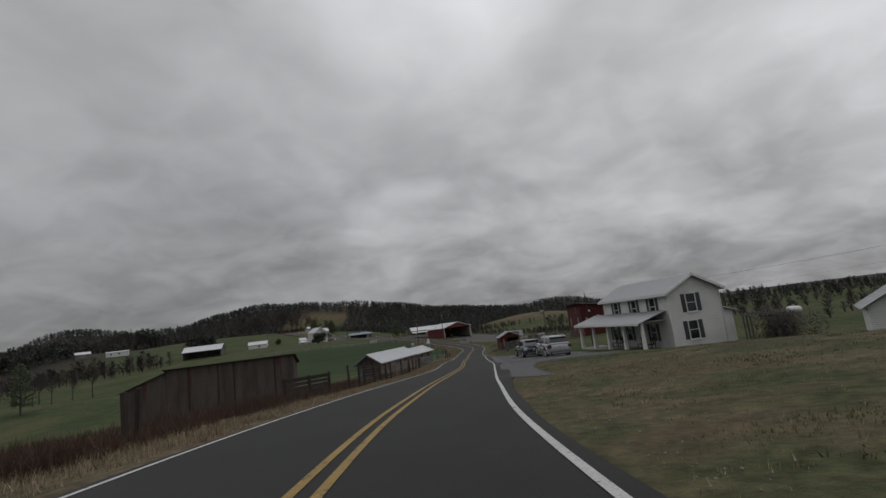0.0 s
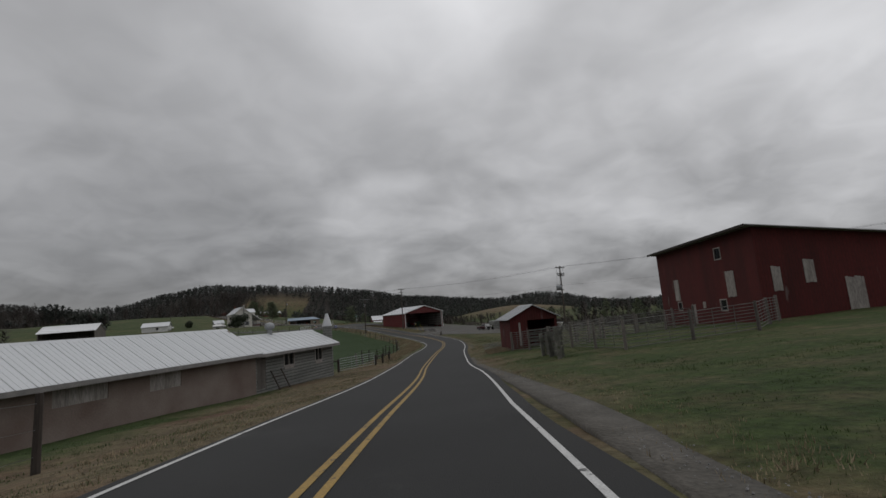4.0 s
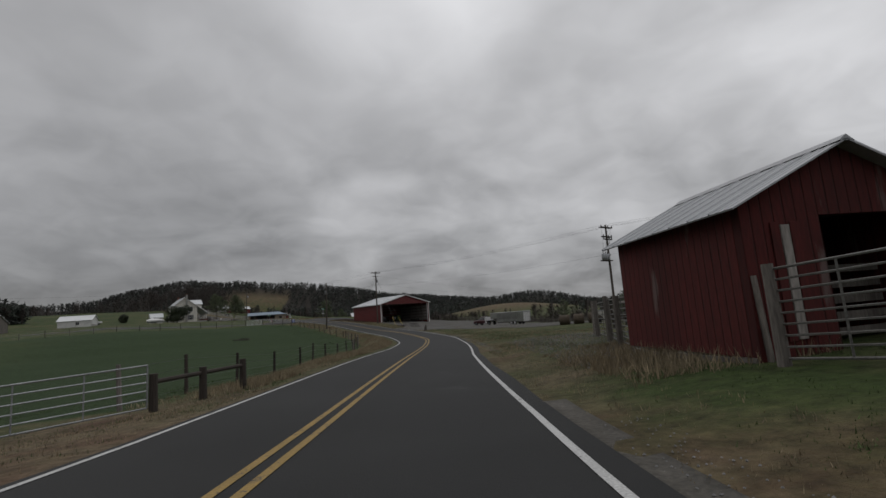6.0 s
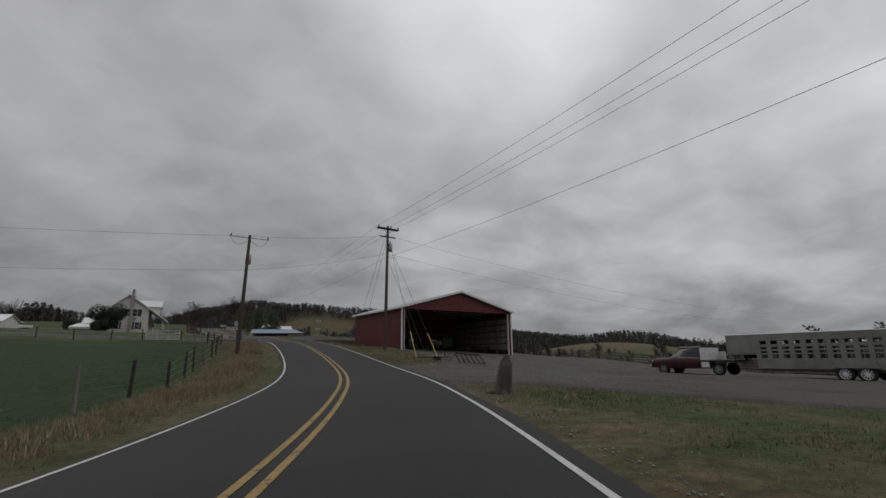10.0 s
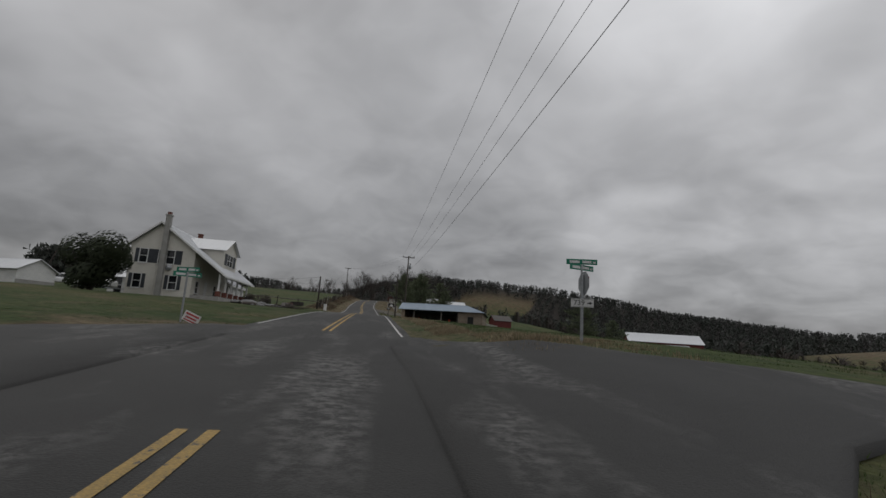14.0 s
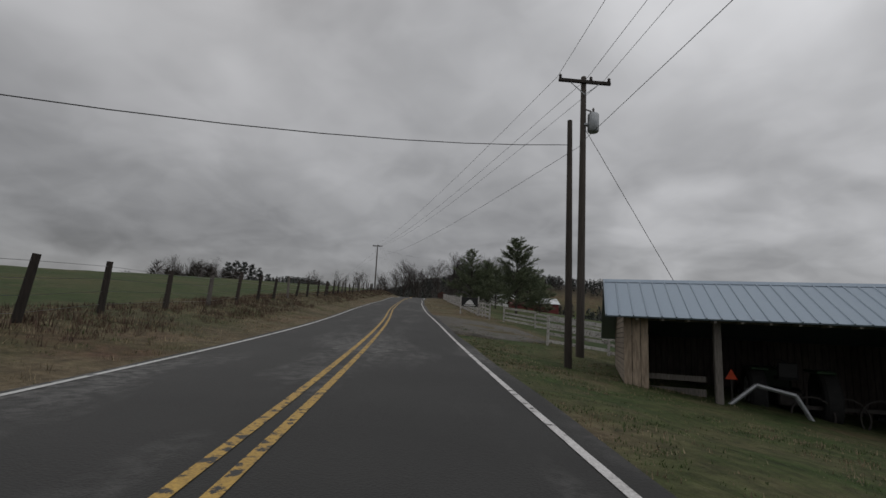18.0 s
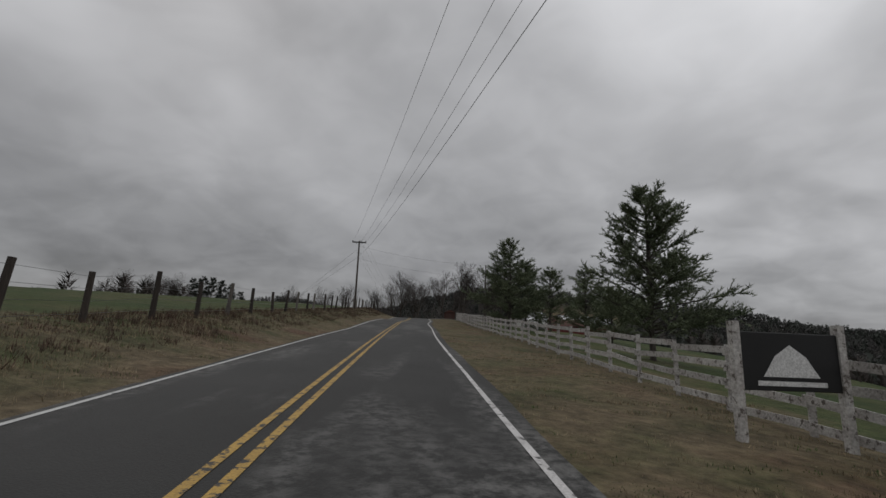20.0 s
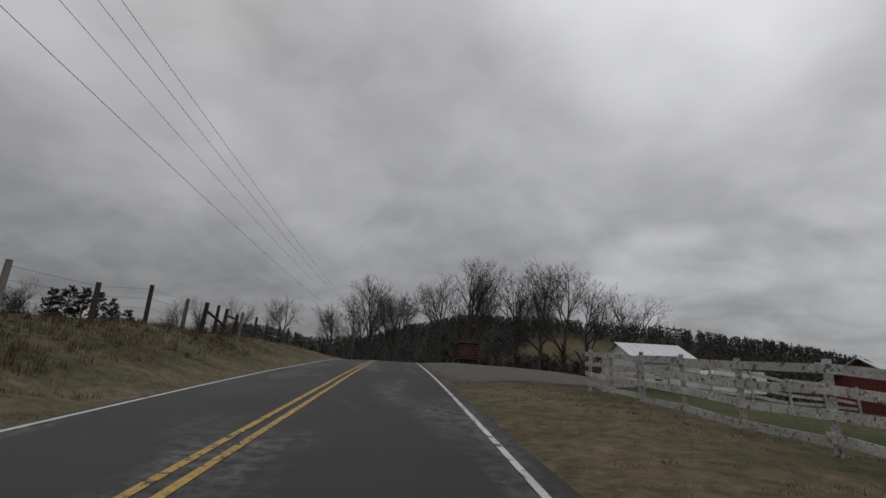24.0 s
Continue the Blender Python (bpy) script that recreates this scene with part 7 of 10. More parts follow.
def board_fence(pts, label, height=1.38, rails=4, step=2.4, material=None):
    material = material or FENCE_WHITE
    ps = spaced(pts, step)
    f = thing("board_fence", Matrix.Identity(4), label, "fence", "board fences")
    zs = [gz(x, y) for x, y in ps]
    posts = []
    for (x, y), z in zip(ps, zs):
        lx, ly = random.gauss(0, 0.035), random.gauss(0, 0.035)
        b, t = Vector((x, y, z - 0.3)), Vector((x + lx, y + ly, z + height + random.uniform(-0.03, 0.05)))
        part("post", Geo().bar(b, t, 0.105, 0.105, (1, 0, 0)), material, f)
        posts.append((x, y, z))
    for (a, b) in zip(posts, posts[1:]):
        d = Vector((b[0] - a[0], b[1] - a[1], 0)).normalized()
        n = Vector((d.y, -d.x, 0)) * -0.09
        for k in range(rails):
            h = 0.22 + k * (height - 0.36) / (rails - 1)
            j0, j1 = random.gauss(0, 0.035), random.gauss(0, 0.035)
            part("rail", Geo().bar(Vector(a) + n + Vector((0, 0, h + j0)) - d * 0.05, Vector(b) + n + Vector((0, 0, h + j1)) + d * 0.05, 0.028, 0.145), material, f)
    return f


def wire_fence(pts, label, step=4.2, height=1.3, wires=4, tilt=0.05, r=0.075, dz=0.0, lean_to=(0, 0)):
    ps = spaced(pts, step)
    f = thing("wire_fence", Matrix.Identity(4), label, "fence", "wire fences")
    tops = []
    for x, y in ps:
        x, y = x + random.gauss(0, 0.12), y + random.gauss(0, 0.12)
        z = gz(x, y) + dz
        lean = Vector((lean_to[0] + random.gauss(0, tilt), lean_to[1] + random.gauss(0, tilt), 1)).normalized()
        h = height + random.uniform(-0.12, 0.18)
        g = Geo().tube(Vector((x, y, z - 0.4)), Vector((x, y, z)) + lean * h, r * random.uniform(0.9, 1.15), r * 0.85, 8)
        part("post", g, WOOD_DARK if random.random() < 0.75 else WOOD_GREY, f)
        tops.append((Vector((x, y, z)), lean, h))
    for (a, la, ha), (b, lb, hb) in zip(tops, tops[1:]):
        for k in range(wires):
            q = (k + 0.6) / wires
            part("wire", Geo().tube(a + la * ha * q, b + lb * hb * q, 0.006, 0.006, 3), STEEL, f)
    return f


def pipe_panel(parent, a, b, h=1.45, bars=6, r=0.022, material=None, z=None):
    """A welded pipe gate panel between two plan points."""
    material = material or PIPE
    za, zb = (gz(*a), gz(*b)) if z is None else z
    A, B = Vector((*a, za + 0.12)), Vector((*b, zb + 0.12))
    up = Vector((0, 0, 1))
    part("panel_frame", Geo().line([A, A + up * (h - 0.12), B + up * (h - 0.12), B, A], r, 6), material, parent)
    for k in range(1, bars):
        o = up * (h - 0.12) * k / bars
        part("panel_bar", Geo().tube(A + o, B + o, r * 0.85, r * 0.85, 5), material, parent)
    for q in (0.33, 0.66):
        p = A.lerp(B, q)
        part("panel_upright", Geo().tube(p, p + up * (h - 0.12), r * 0.8, r * 0.8, 5), material, parent)


def pipe_run(pts, label, step=3.2, h=1.5, bars=8, post_h=1.6, name="pipe_panel_fence"):
    f = thing(name, Matrix.Identity(4), label, "fence", "livestock panels")
    ps = spaced(pts, step)
    for x, y in ps:
        z = gz(x, y)
        part("post", Geo().tube((x, y, z - 0.3), (x + random.gauss(0, 0.03), y, z + post_h + random.uniform(-0.1, 0.1)), 0.1, 0.085, 8), WOOD_GREY, f)
    for a, b in zip(ps, ps[1:]):
        pipe_panel(f, a, b, h, bars)
    return f


# white board fence along the right side, and its return
wf = [at_road(349.6, 8.5), at_road(365.6, 8.35), at_road(385.6, 8.45), at_road(403.6, 8.5), at_road(419.6, 8.6), at_road(437, 8.8)]
board_fence(wf, "long white board fence with peeling paint beside the road", step=2.0)
board_fence([at_road(349, 9.6), at_road(346, 17), at_road(345, 32)], "white board fence running down from the road", 1.38, 4)
board_fence([at_road(332.2, 8.2), at_road(331.6, 11), at_road(330, 20)], "weathered board fence with grey posts beside the tractor shed", 1.45, 4)
board_fence([at_road(437.2, 9.4), at_road(441, 14), at_road(444, 26)], "weathered white board fence turning away from the road")
board_fence([(-35.0, 318.0), (-25, 321), (-14, 325), (2, 329)], "white board fence crossing the lower pasture", 1.15, 3, 2.6)
# pasture fences on the left
wire_fence([at_road(s, u) for s, u in ((112, -8.2), (130, -8.4), (150, -8.2), (172, -8.0), (192, -8.0), (210, -7.9), (226, -7.7), (236, -9))], "wire fence with dark wooden posts round the green field", 4.0, 1.35)
wire_fence([at_road(s, u) for s, u in ((316, -7.0), (335, -7.7), (365, -7.4), (390, -7.9), (430, -8.2), (470, -8.2))], "wire fence with leaning wooden posts on the bank", 3.5, 1.45, 4, 0.05, 0.1, lean_to=(0.045, 0.02))
wire_fence([at_road(236, -9), (-23.6, 229.9)], "wire fence with dark wooden posts along the side road", 3.6, 1.3)
wire_fence([(-27.0, 227.5), (-36, 221.0), (-50, 211), (-66, 199)], "wire fence with dark wooden posts along the side road", 4.2, 1.3)
f = thing("farm_gate", Matrix.Identity(4), "pale galvanized pipe farm gate into the green field", "gate")
pipe_panel(f, (-26.9, 227.6), (-23.7, 229.85), 1.3, 6, 0.035, TIN_WHITE)
f = thing("brace_fence", Matrix.Identity(4), "leaning brace posts joined by dark rails on the bank", "fence")
BRACE = [at_road(444.0, -7.3), at_road(447.6, -7.6), at_road(450.6, -8.0)]
for k, (x, y) in enumerate(BRACE):
    part("post", Geo().tube((x, y, gz(x, y) - 0.3), (x + 0.1, y + 0.04, gz(x, y) + 1.45 - 0.1 * (k == 2)), 0.11, 0.1, 9), WOOD_DARK, f)
for k, (h0, h1) in enumerate(((1.1, 0.55), (1.1, 1.05))):
    a, b = BRACE[k], BRACE[k + 1]
    part("rail", Geo().tube((a[0] + 0.08, a[1], gz(*a) + h0), (b[0] + 0.06, b[1], gz(*b) + h1), 0.07, 0.065, 8), WOOD_DARK, f)
f = wire_fence([(-56.4, 293.8), (-63, 291.5), (-72, 289)], "post and rail fence at the pasture corner", 3.4, 1.35, 0)
for a, b in (((-56.4, 293.8), (-63, 291.5)), ((-63, 291.5), (-72, 289))):
    part("top_rail", Geo().tube((*a, gz(*a) + 1.15), (*b, gz(*b) + 1.1), 0.07, 0.06, 8), WOOD_GREY, f)
# post and rail along the left verge near the weathered barn
f = wire_fence([at_road(s, u) for s, u in ((33, -7.0), (40, -6.6), (52, -6.6), (64, -6.8), (74, -7.4))], "rough post fence along the verge", 2.9, 1.55, 3, 0.06, 0.085)
f = thing("plank_panel", Matrix.Identity(4), "dark weathered plank panel between heavy posts in dead grass", "fence")
ends = [at_road(29.3, -10.0), at_road(31.2, -9.2), at_road(33.0, -8.5)]
for x, y in ends:
    part("post", Geo().bar((x, y, gz(x, y) - 0.3), (x + 0.03, y, gz(x, y) + 1.5), 0.17, 0.17, (1, 0, 0)), WOOD_DARK, f)
for k in range(5):
    p0, p1 = ends[0], ends[2]
    part("plank", Geo().bar((p0[0] - 0.1, p0[1] - 0.12, gz(*p0) + 0.2 + 0.28 * k), (p1[0] - 0.02, p1[1] - 0.12, gz(*p1) + 0.22 + 0.27 * k), 0.045, 0.19 if k % 2 else 0.23), WOOD_DARK, f)
a, b = at_road(43.5, -6.9), at_road(48.5, -6.9)
g = thing("field_gate", Matrix.Identity(4), "long galvanized pipe gate in the roadside fence", "gate", "farm gates")
pipe_panel(g, a, b, 1.3, 5)
for s0, s1 in ((34.5, 39.0), (39.0, 43.2)):
    g = thing("pipe_gate", Matrix.Identity(4), "rusty brown pipe gate on the verge", "gate", "farm gates")
    p0, p1 = at_road(s0, -6.8), at_road(s1, -6.8)
    pipe_panel(g, p0, p1, 1.3, 6, 0.026, DARK_STEEL)
    part("post", Geo().bar((*p0, gz(*p0) - 0.2), (*p0, gz(*p0) + 1.6), 0.14, 0.14, (1, 0, 0)), WOOD_DARK, g)
for (s0, u0), (s1, u1) in (((52, -7.2), (56, -7.2)), ((56, -7.2), (60, -7.3)), ((60, -7.3), (64, -7.6)), ((48, -10), (55, -12)), ((55, -12), (62, -13))):
    g = thing("corral_panel", Matrix.Identity(4), "grey livestock panel beside the low barn", "gate", "livestock panels")
    pipe_panel(g, at_road(s0, u0), at_road(s1, u1), 1.4, 6)
# gate and brace posts at the field
g = thing("field_gate", Matrix.Identity(4), "galvanized five-bar gate into the green field", "gate", "farm gates")
pipe_panel(g, (0.5, 107.6), (3.5, 109.8), 1.15, 5, material=STEEL)
f = thing("brace_fence", Matrix.Identity(4), "wooden brace posts beside the field gate", "fence")
for x, y, h in ((0.4, 107.5, 1.15), (3.6, 109.9, 0.95), (4.2, 111.5, 0.9), (4.8, 113.2, 0.95)):
    part("post", Geo().tube((x, y, gz(x, y) - 0.3), (x, y, gz(x, y) + h), 0.11, 0.1, 10), WOOD_DARK, f)
part("rail", Geo().tube((3.6, 109.9, gz(3.6, 109.9) + 0.75), (4.8, 113.2, gz(4.8, 113.2) + 0.75), 0.06, 0.06, 8), WOOD_DARK, f)
part("rail", Geo().tube((-3.5, 104.9, gz(-3.5, 104.9) + 0.9), (0.4, 107.5, gz(0.4, 107.5) + 1.0), 0.06, 0.06, 8), WOOD_DARK, f)
# corral on the right
pipe_run([(15.5, 103.7), (17.8, 95.5), (17.8, 87.6), (25.3, 87.4), (30.0, 91.5)], "galvanized pipe corral panels between wooden posts")
pipe_run([(17.9, 100.6), (22.5, 101.6), (29.5, 102.5)], "second row of pipe corral panels", 3.0)
pipe_run([(17.8, 95.5), (21.5, 98.6), (29.5, 99.5)], "inner pipe corral panels on wooden posts")
pipe_run([(16.1, 109.3), (18.0, 114.6), (19.9, 120.3)], "pipe corral panels behind the livestock shed", 4.4)
pipe_run([(17.6, 113.9), (22.5, 112.0), (29.5, 113.0)], "inner pipe panels behind the livestock shed", 3.6)
f = thing("loading_fence", Matrix.Identity(4), "heavy grey plank loading panel on thick posts", "fence")
for x, y, h in ((14.55, 88.6, 1.62), (14.8, 90.8, 1.5), (15.0, 93.0, 1.38)):
    z = gz(x, y)
    part("post", Geo().bar((x, y, z - 0.3), (x - 0.1, y + 0.06, z + h), 0.2, 0.2, (1, 0, 0)), MOSSY_WOOD, f)
for k in range(5):
    z0, z1 = gz(14.55, 88.6) + 0.2 + 0.29 * k, gz(15.0, 93.0) + 0.2 + 0.255 * k
    part("plank", Geo().bar((14.72, 88.45, z0), (15.17, 93.1, z1 + 0.02 * (k % 2)), 0.045, 0.27 - 0.02 * (k % 3)), MOSSY_WOOD, f)
for x, y in ((16.75, 111.4), (18.75, 117.4)):
    part("brace_post", Geo().tube((x, y, gz(x, y) - 0.2), (x, y, gz(x, y) + 1.6), 0.11, 0.1, 8), WOOD_GREY, f)
# entrance frame and posts in the right-hand field
wire_fence([(24.16, 126.44), (27.5, 131.5), (33, 139), (40, 150)], "field fence with grey posts and sagging wire", 4.2, 1.5, 4, 0.05, 0.09)
f = thing("log_gate", Matrix.Identity(4), "rustic log gate frame at the field entrance", "gate")
GATE_A, GATE_B = (24.16, 126.44), (23.6, 123.4)
for x, y in (GATE_A, GATE_B):
    part("post", Geo().tube((x, y, gz(x, y) - 0.3), (x + 0.04, y, gz(x, y) + 1.75), 0.14, 0.13, 10), WOOD_GREY, f)
part("rail", Geo().tube((*GATE_A, gz(*GATE_A) + 1.5), (*GATE_B, gz(*GATE_B) + 1.55), 0.1, 0.09, 10), WOOD_GREY, f)
# low rail fence behind the lot
board_fence([(30, 236), (45, 222), (62, 205)], "dark weathered board fence behind the gravel lot", 1.3, 4, 2.8, WOOD_GREY)
# heavy leaning posts beside the weathered barn
f = thing("gate_posts", Matrix.Identity(4), "pair of dark leaning gate posts in dead grass", "fence")
for x, y, h, lx in ((-9.89, 16.27, 1.65, -0.05), (-9.65, 16.44, 1.7, 0.1)):
    z = gz(x, y)
    part("post", Geo().bar((x, y, z - 0.4), (x + lx, y, z + h), 0.15, 0.15, (1, 0, 0)), WOOD_DARK, f)


# ---- trees ----
def bare_tree_meshes(seed, height, spread_a=0.55):
    """Trunk-and-limb mesh and twig mesh of one leafless tree."""
    rnd = random.Random(seed)
    wood, twigs = Geo(), Geo()

    def grow(p, d, L, r, depth):
        n = 3 if depth < 2 else 2
        for k in range(n):
            d = (d + Vector((rnd.gauss(0, 0.1), rnd.gauss(0, 0.1), 0.09 if depth else 0.0))).normalized()
            q = p + d * L / n
            r2 = r * (0.86 if depth < 3 else 0.75)
            if depth < 3:
                wood.tube(p, q, r, r2, 6 if depth < 2 else 4)
            else:
                if depth == 3:
                    twigs.tube(p, q, max(r, 0.02), max(r2, 0.016), 3)
                else:
                    off = (Matrix.Rotation(rnd.uniform(0, 6.28), 3, d) @ d.orthogonal()).normalized() * max(r, 0.02)
                    i = len(twigs.v)
                    twigs.v += [tuple(p - off), tuple(p + off), tuple(q + off * 0.5)]
                    twigs.f.append((i, i + 1, i + 2))
            p, r = q, r2
            if depth < 5 and (k > 0 or depth > 0):
                for _ in range((1 if depth < 1 else 2) if depth < 4 else rnd.choice((1, 2))):
                    a = rnd.uniform(0, math.tau)
                    side = d.orthogonal().normalized()
                    side = (Matrix.Rotation(a, 3, d) @ side)
                    nd = (d * math.cos(spread_a) + side * math.sin(spread_a) * rnd.uniform(0.7, 1.3)).normalized()
                    grow(p, nd, L * rnd.uniform(0.5, 0.72), r * 0.62, depth + 1)
        if depth < 5:
            grow(p, d, L * 0.62, r * 0.8, depth + 1)
    grow(Vector((0, 0, -0.4)), Vector((0, 0, 1)), height * 0.36, height * 0.017, 0)
    return wood.mesh("trunk", BARK), twigs.mesh("twigs", TWIG)


BARE = [bare_tree_meshes(s, 18, a) for s, a in ((3, 0.62), (8, 0.74), (15, 0.58), (21, 0.68))]


def bare_tree(x, y, h, kind, turn, label="tall leafless deciduous tree with fine twigs"):
    t = thing("bare_tree", base(x, y, turn) @ Matrix.Scale(h / 18, 4), label, "tree", "bare trees")
    share("trunk", BARE[kind][0], t)
    tagged(share("crown", BARE[kind][1], t), kind="stuff")


rt = random.Random(5)
for k in range(26):
    bare_tree(-118 + rt.uniform(-34, 34), 112 + rt.uniform(-42, 48), rt.uniform(7, 11), rt.randrange(4), rt.uniform(0, 360), "leafless tree in the valley below the road")
for x, y, h in ((-187, 475, 16), (-194, 470, 13), (-179, 484, 17), (-173, 487, 19), (-168, 482, 21), (-165, 489, 20), (-160, 484, 17), (-149, 484, 20), (-145, 487, 22), (-140, 482, 21), (-134, 488, 20),
                (-128, 487, 22), (-123, 483, 20), (-118, 486, 19), (-113, 480, 16), (-206, 462, 14), (-152, 500, 20), (-183, 500, 18), (-125, 470, 12), (-212, 470, 15),
                (-245, 430, 13), (-250, 438, 12), (-262, 425, 12), (-300, 470, 13), (-290, 380, 12), (-283, 372, 11), (-205, 395, 8), (-283, 442, 23), (-281, 446, 26), (-279.5, 450, 27), (-278, 454, 27.5), (-276.5, 457, 27), (-275, 460, 27.5), (-273.5, 463, 26), (-286, 436, 15), (-292, 424, 10)):
    h *= 1.4 if y > 455 and x > -215 else 1.0
    bare_tree(x + rt.uniform(-1.5, 1.5), y + rt.uniform(-1.5, 1.5), h * rt.uniform(0.92, 1.08), rt.randrange(4), rt.uniform(0, 360))


def pine(x, y, h, width, seed, label, z=None, dense=1.0, low=0.12, shape=0.6, needles=None):
    """A white pine: tapered trunk, whorls of limbs, needle sprays."""
    rnd = random.Random(seed)
    z = gz(x, y) if z is None else z
    t = thing("pine_tree", pose(x, y, z, 0, 0, rnd.uniform(0, 360)), label, "tree", "pine trees")
    wood = Geo().lathe([(h * 0.018, -0.4), (h * 0.016, h * 0.2), (h * 0.011, h * 0.6), (h * 0.003, h * 0.985)], 8)
    quads_v, quads_f = [], []
    big = 1.0 if h < 15 else 2.4

    def tuft(p, d):
        """A fan of needles about a twig's direction."""
        for _ in range(4):
            dd = (d + Vector((rnd.gauss(0, 0.6), rnd.gauss(0, 0.6), rnd.gauss(0.2, 0.4)))).normalized()
            size = rnd.uniform(0.16, 0.3) * big
            side = Matrix.Rotation(rnd.uniform(0, 6.28), 3, dd) @ dd.orthogonal().normalized() * size * 0.11
            k = len(quads_v)
            quads_v.extend((tuple(p - side), tuple(p + side), tuple(p + dd * size)))
            quads_f.append((k, k + 1, k + 2))
    n = int(h * 2.7 * dense)
    lean = [rnd.uniform(0.82, 1.18) for _ in range(7)]
    for k in range(n):
        f = low + (1 - low) * (k + rnd.random()) / n
        zc = h * f
        for j in range(rnd.choice((3, 4, 4, 5))):
            a = rnd.uniform(0, math.tau)
            # every side of the crown bulges in its own way
            bulge = lean[int(a / math.tau * 7)] * (0.86 + 0.22 * math.sin(zc * 1.7 + a * 3))
            L = (width / 2 * ((1 - f) ** shape) * min(1, 0.6 + f * 2.2) + 0.2) * rnd.uniform(0.5, 1.08) * bulge
            d = Vector((math.cos(a), math.sin(a), rnd.uniform(0.0, 0.4) + 0.5 * f)).normalized()
            p0 = Vector((0, 0, zc))
            p1 = p0 + d * L
            wood.tube(p0, p1, 0.012 * L + 0.012, 0.008, 4)
            for q in range(int(4 + L * 4.2 / big)):
                c = rnd.uniform(0.3, 1.0) ** 0.8
                turn = rnd.choice((-1, 1)) * rnd.uniform(0.3, 1.3)
                td = Matrix.Rotation(turn, 3, "Z") @ d
                td = Vector((td.x, td.y, td.z * 0.5 + rnd.gauss(0.22, 0.42))).normalized()
                b0 = p0.lerp(p1, c)
                ln = (L * rnd.uniform(0.16, 0.34) * (1.3 - c) + 0.25) * (1 if big == 1 else 1.3)
                b1 = b0 + td * ln
                steps = max(3, int(ln / (0.11 * big)))
                for e in range(steps):
                    tuft(b0.lerp(b1, (e + 0.6) / steps), td)
            for e in range(int(2 + L * 2 / big)):
                tuft(p0.lerp(p1, rnd.uniform(0.5, 1.0)), d)
    part("trunk", wood, BARK, t)
    me = bpy.data.meshes.new("crown")
    me.from_pydata(quads_v, [], quads_f)
    me.materials.append(needles or NEEDLE)
    ob = new("crown", me)
    ob.parent = t
    tagged(ob, kind="stuff")
    return t


pine(-69.3, 359.0, 10.9, 10.6, 1, "large spreading white pine behind the white fence", dense=1.5, shape=0.5)
pine(-86.9, 381.9, 11.2, 11.5, 2, "tall white pine behind the white fence", dense=1.5, low=0.05, shape=0.7)
pine(-82.6, 384.6, 8.2, 8.5, 3, "young pine beside the taller one", low=0.05, shape=0.5)
pine(-81.9, 403.0, 10.2, 10.5, 4, "dense rounded pine farther along the fence", dense=1.5, low=0.05, shape=0.42)
pine(-77.4, 398.5, 7.2, 8.0, 5, "lower rounded pine at the end of the row", dense=1.5, low=0.05, shape=0.42)
pine(-89.8, 397.2, 9.6, 11.0, 6, "broad spreading pine before the slim pole", dense=1.7, low=0.08, shape=0.42)
pine(-22.5, 357.5, 11.0, 11.5, 7, "spreading pine below the road near the red barn", dense=1.4, low=0.02, shape=0.42)
pine(-15.5, 366.0, 7.0, 8.5, 8, "pine in the lower pasture", dense=1.4, low=0.02, shape=0.42)
# needles share the far woods' colour, with haze mixed into it
for x, y, h, w in ((-271.5, 466, 24, 13), (-268.5, 469, 25.5, 14), (-265, 471.5, 25.5, 14), (-261.5, 474, 24.5, 14), (-258, 476.5, 23, 13), (-254.5, 479, 20, 12)):
    pine(x, y, h, w, int(-x), "dark pine in the wood beyond the bank", dense=0.6, low=0.02, shape=0.5, needles=HAZY_GREEN)
pine(61.0, 232.0, 6.5, 6.5, 9, "dark pine behind the gravel lot")
pine(95.0, 262.0, 11.0, 7.5, 10, "dark pine standing over the brush")
pine(72.0, 190.0, 7.0, 6.0, 11, "dark bushy pine beyond the bales", dense=1.3)
pine(-92.0, 95.0, 12.0, 9.0, 12, "dark pine in the valley below the road")
pine(-84.0, 104.0, 10.0, 8.0, 13, "dark pine among the valley trees")


def leafy_clump(name, x, y, h, w, seed, material, label, category, n=2600, z=None):
    rnd = random.Random(seed)
    t = thing(name, pose(x, y, gz(x, y) if z is None else z), label, category, "yard shrubs")
    wood = Geo()
    for k in range(7):
        a = rnd.uniform(0, 6.28)
        wood.tube((0, 0, -0.2), (math.cos(a) * w * 0.25, math.sin(a) * w * 0.25, h * rnd.uniform(0.4, 0.7)), 0.05 * h / 3, 0.015, 5)
    part("trunk", wood, BARK, t)
    v, f = [], []
    lobes = [(rnd.gauss(0, w * 0.2), rnd.gauss(0, w * 0.2), h * rnd.uniform(0.22, 0.72), w * rnd.uniform(0.2, 0.34)) for _ in range(11)]
    for _ in range(n):
        cx, cy, cz, r = rnd.choice(lobes)
        d = Vector((rnd.gauss(0, 1), rnd.gauss(0, 1), rnd.gauss(0, 1))).normalized()
        p = Vector((cx, cy, cz)) + d * r * rnd.uniform(0.75, 1.08)
        p.z = max(p.z, 0.12)
        s = rnd.uniform(0.1, 0.22)
        u = (d.orthogonal().normalized() + d * 0.4) * s
        w2 = d.cross(u).normalized() * s * (0.1 if material == TWIG else 0.6)
        k = len(v)
        v.extend((tuple(p - u), tuple(p + w2), tuple(p + u), tuple(p - w2)))
        f.append((k, k + 1, k + 2, k + 3))
    me = bpy.data.meshes.new("leaves")
    me.from_pydata(v, [], f)
    me.materials.append(material)
    ob = new("leaves", me)
    ob.parent = t
    tagged(ob, kind="stuff")


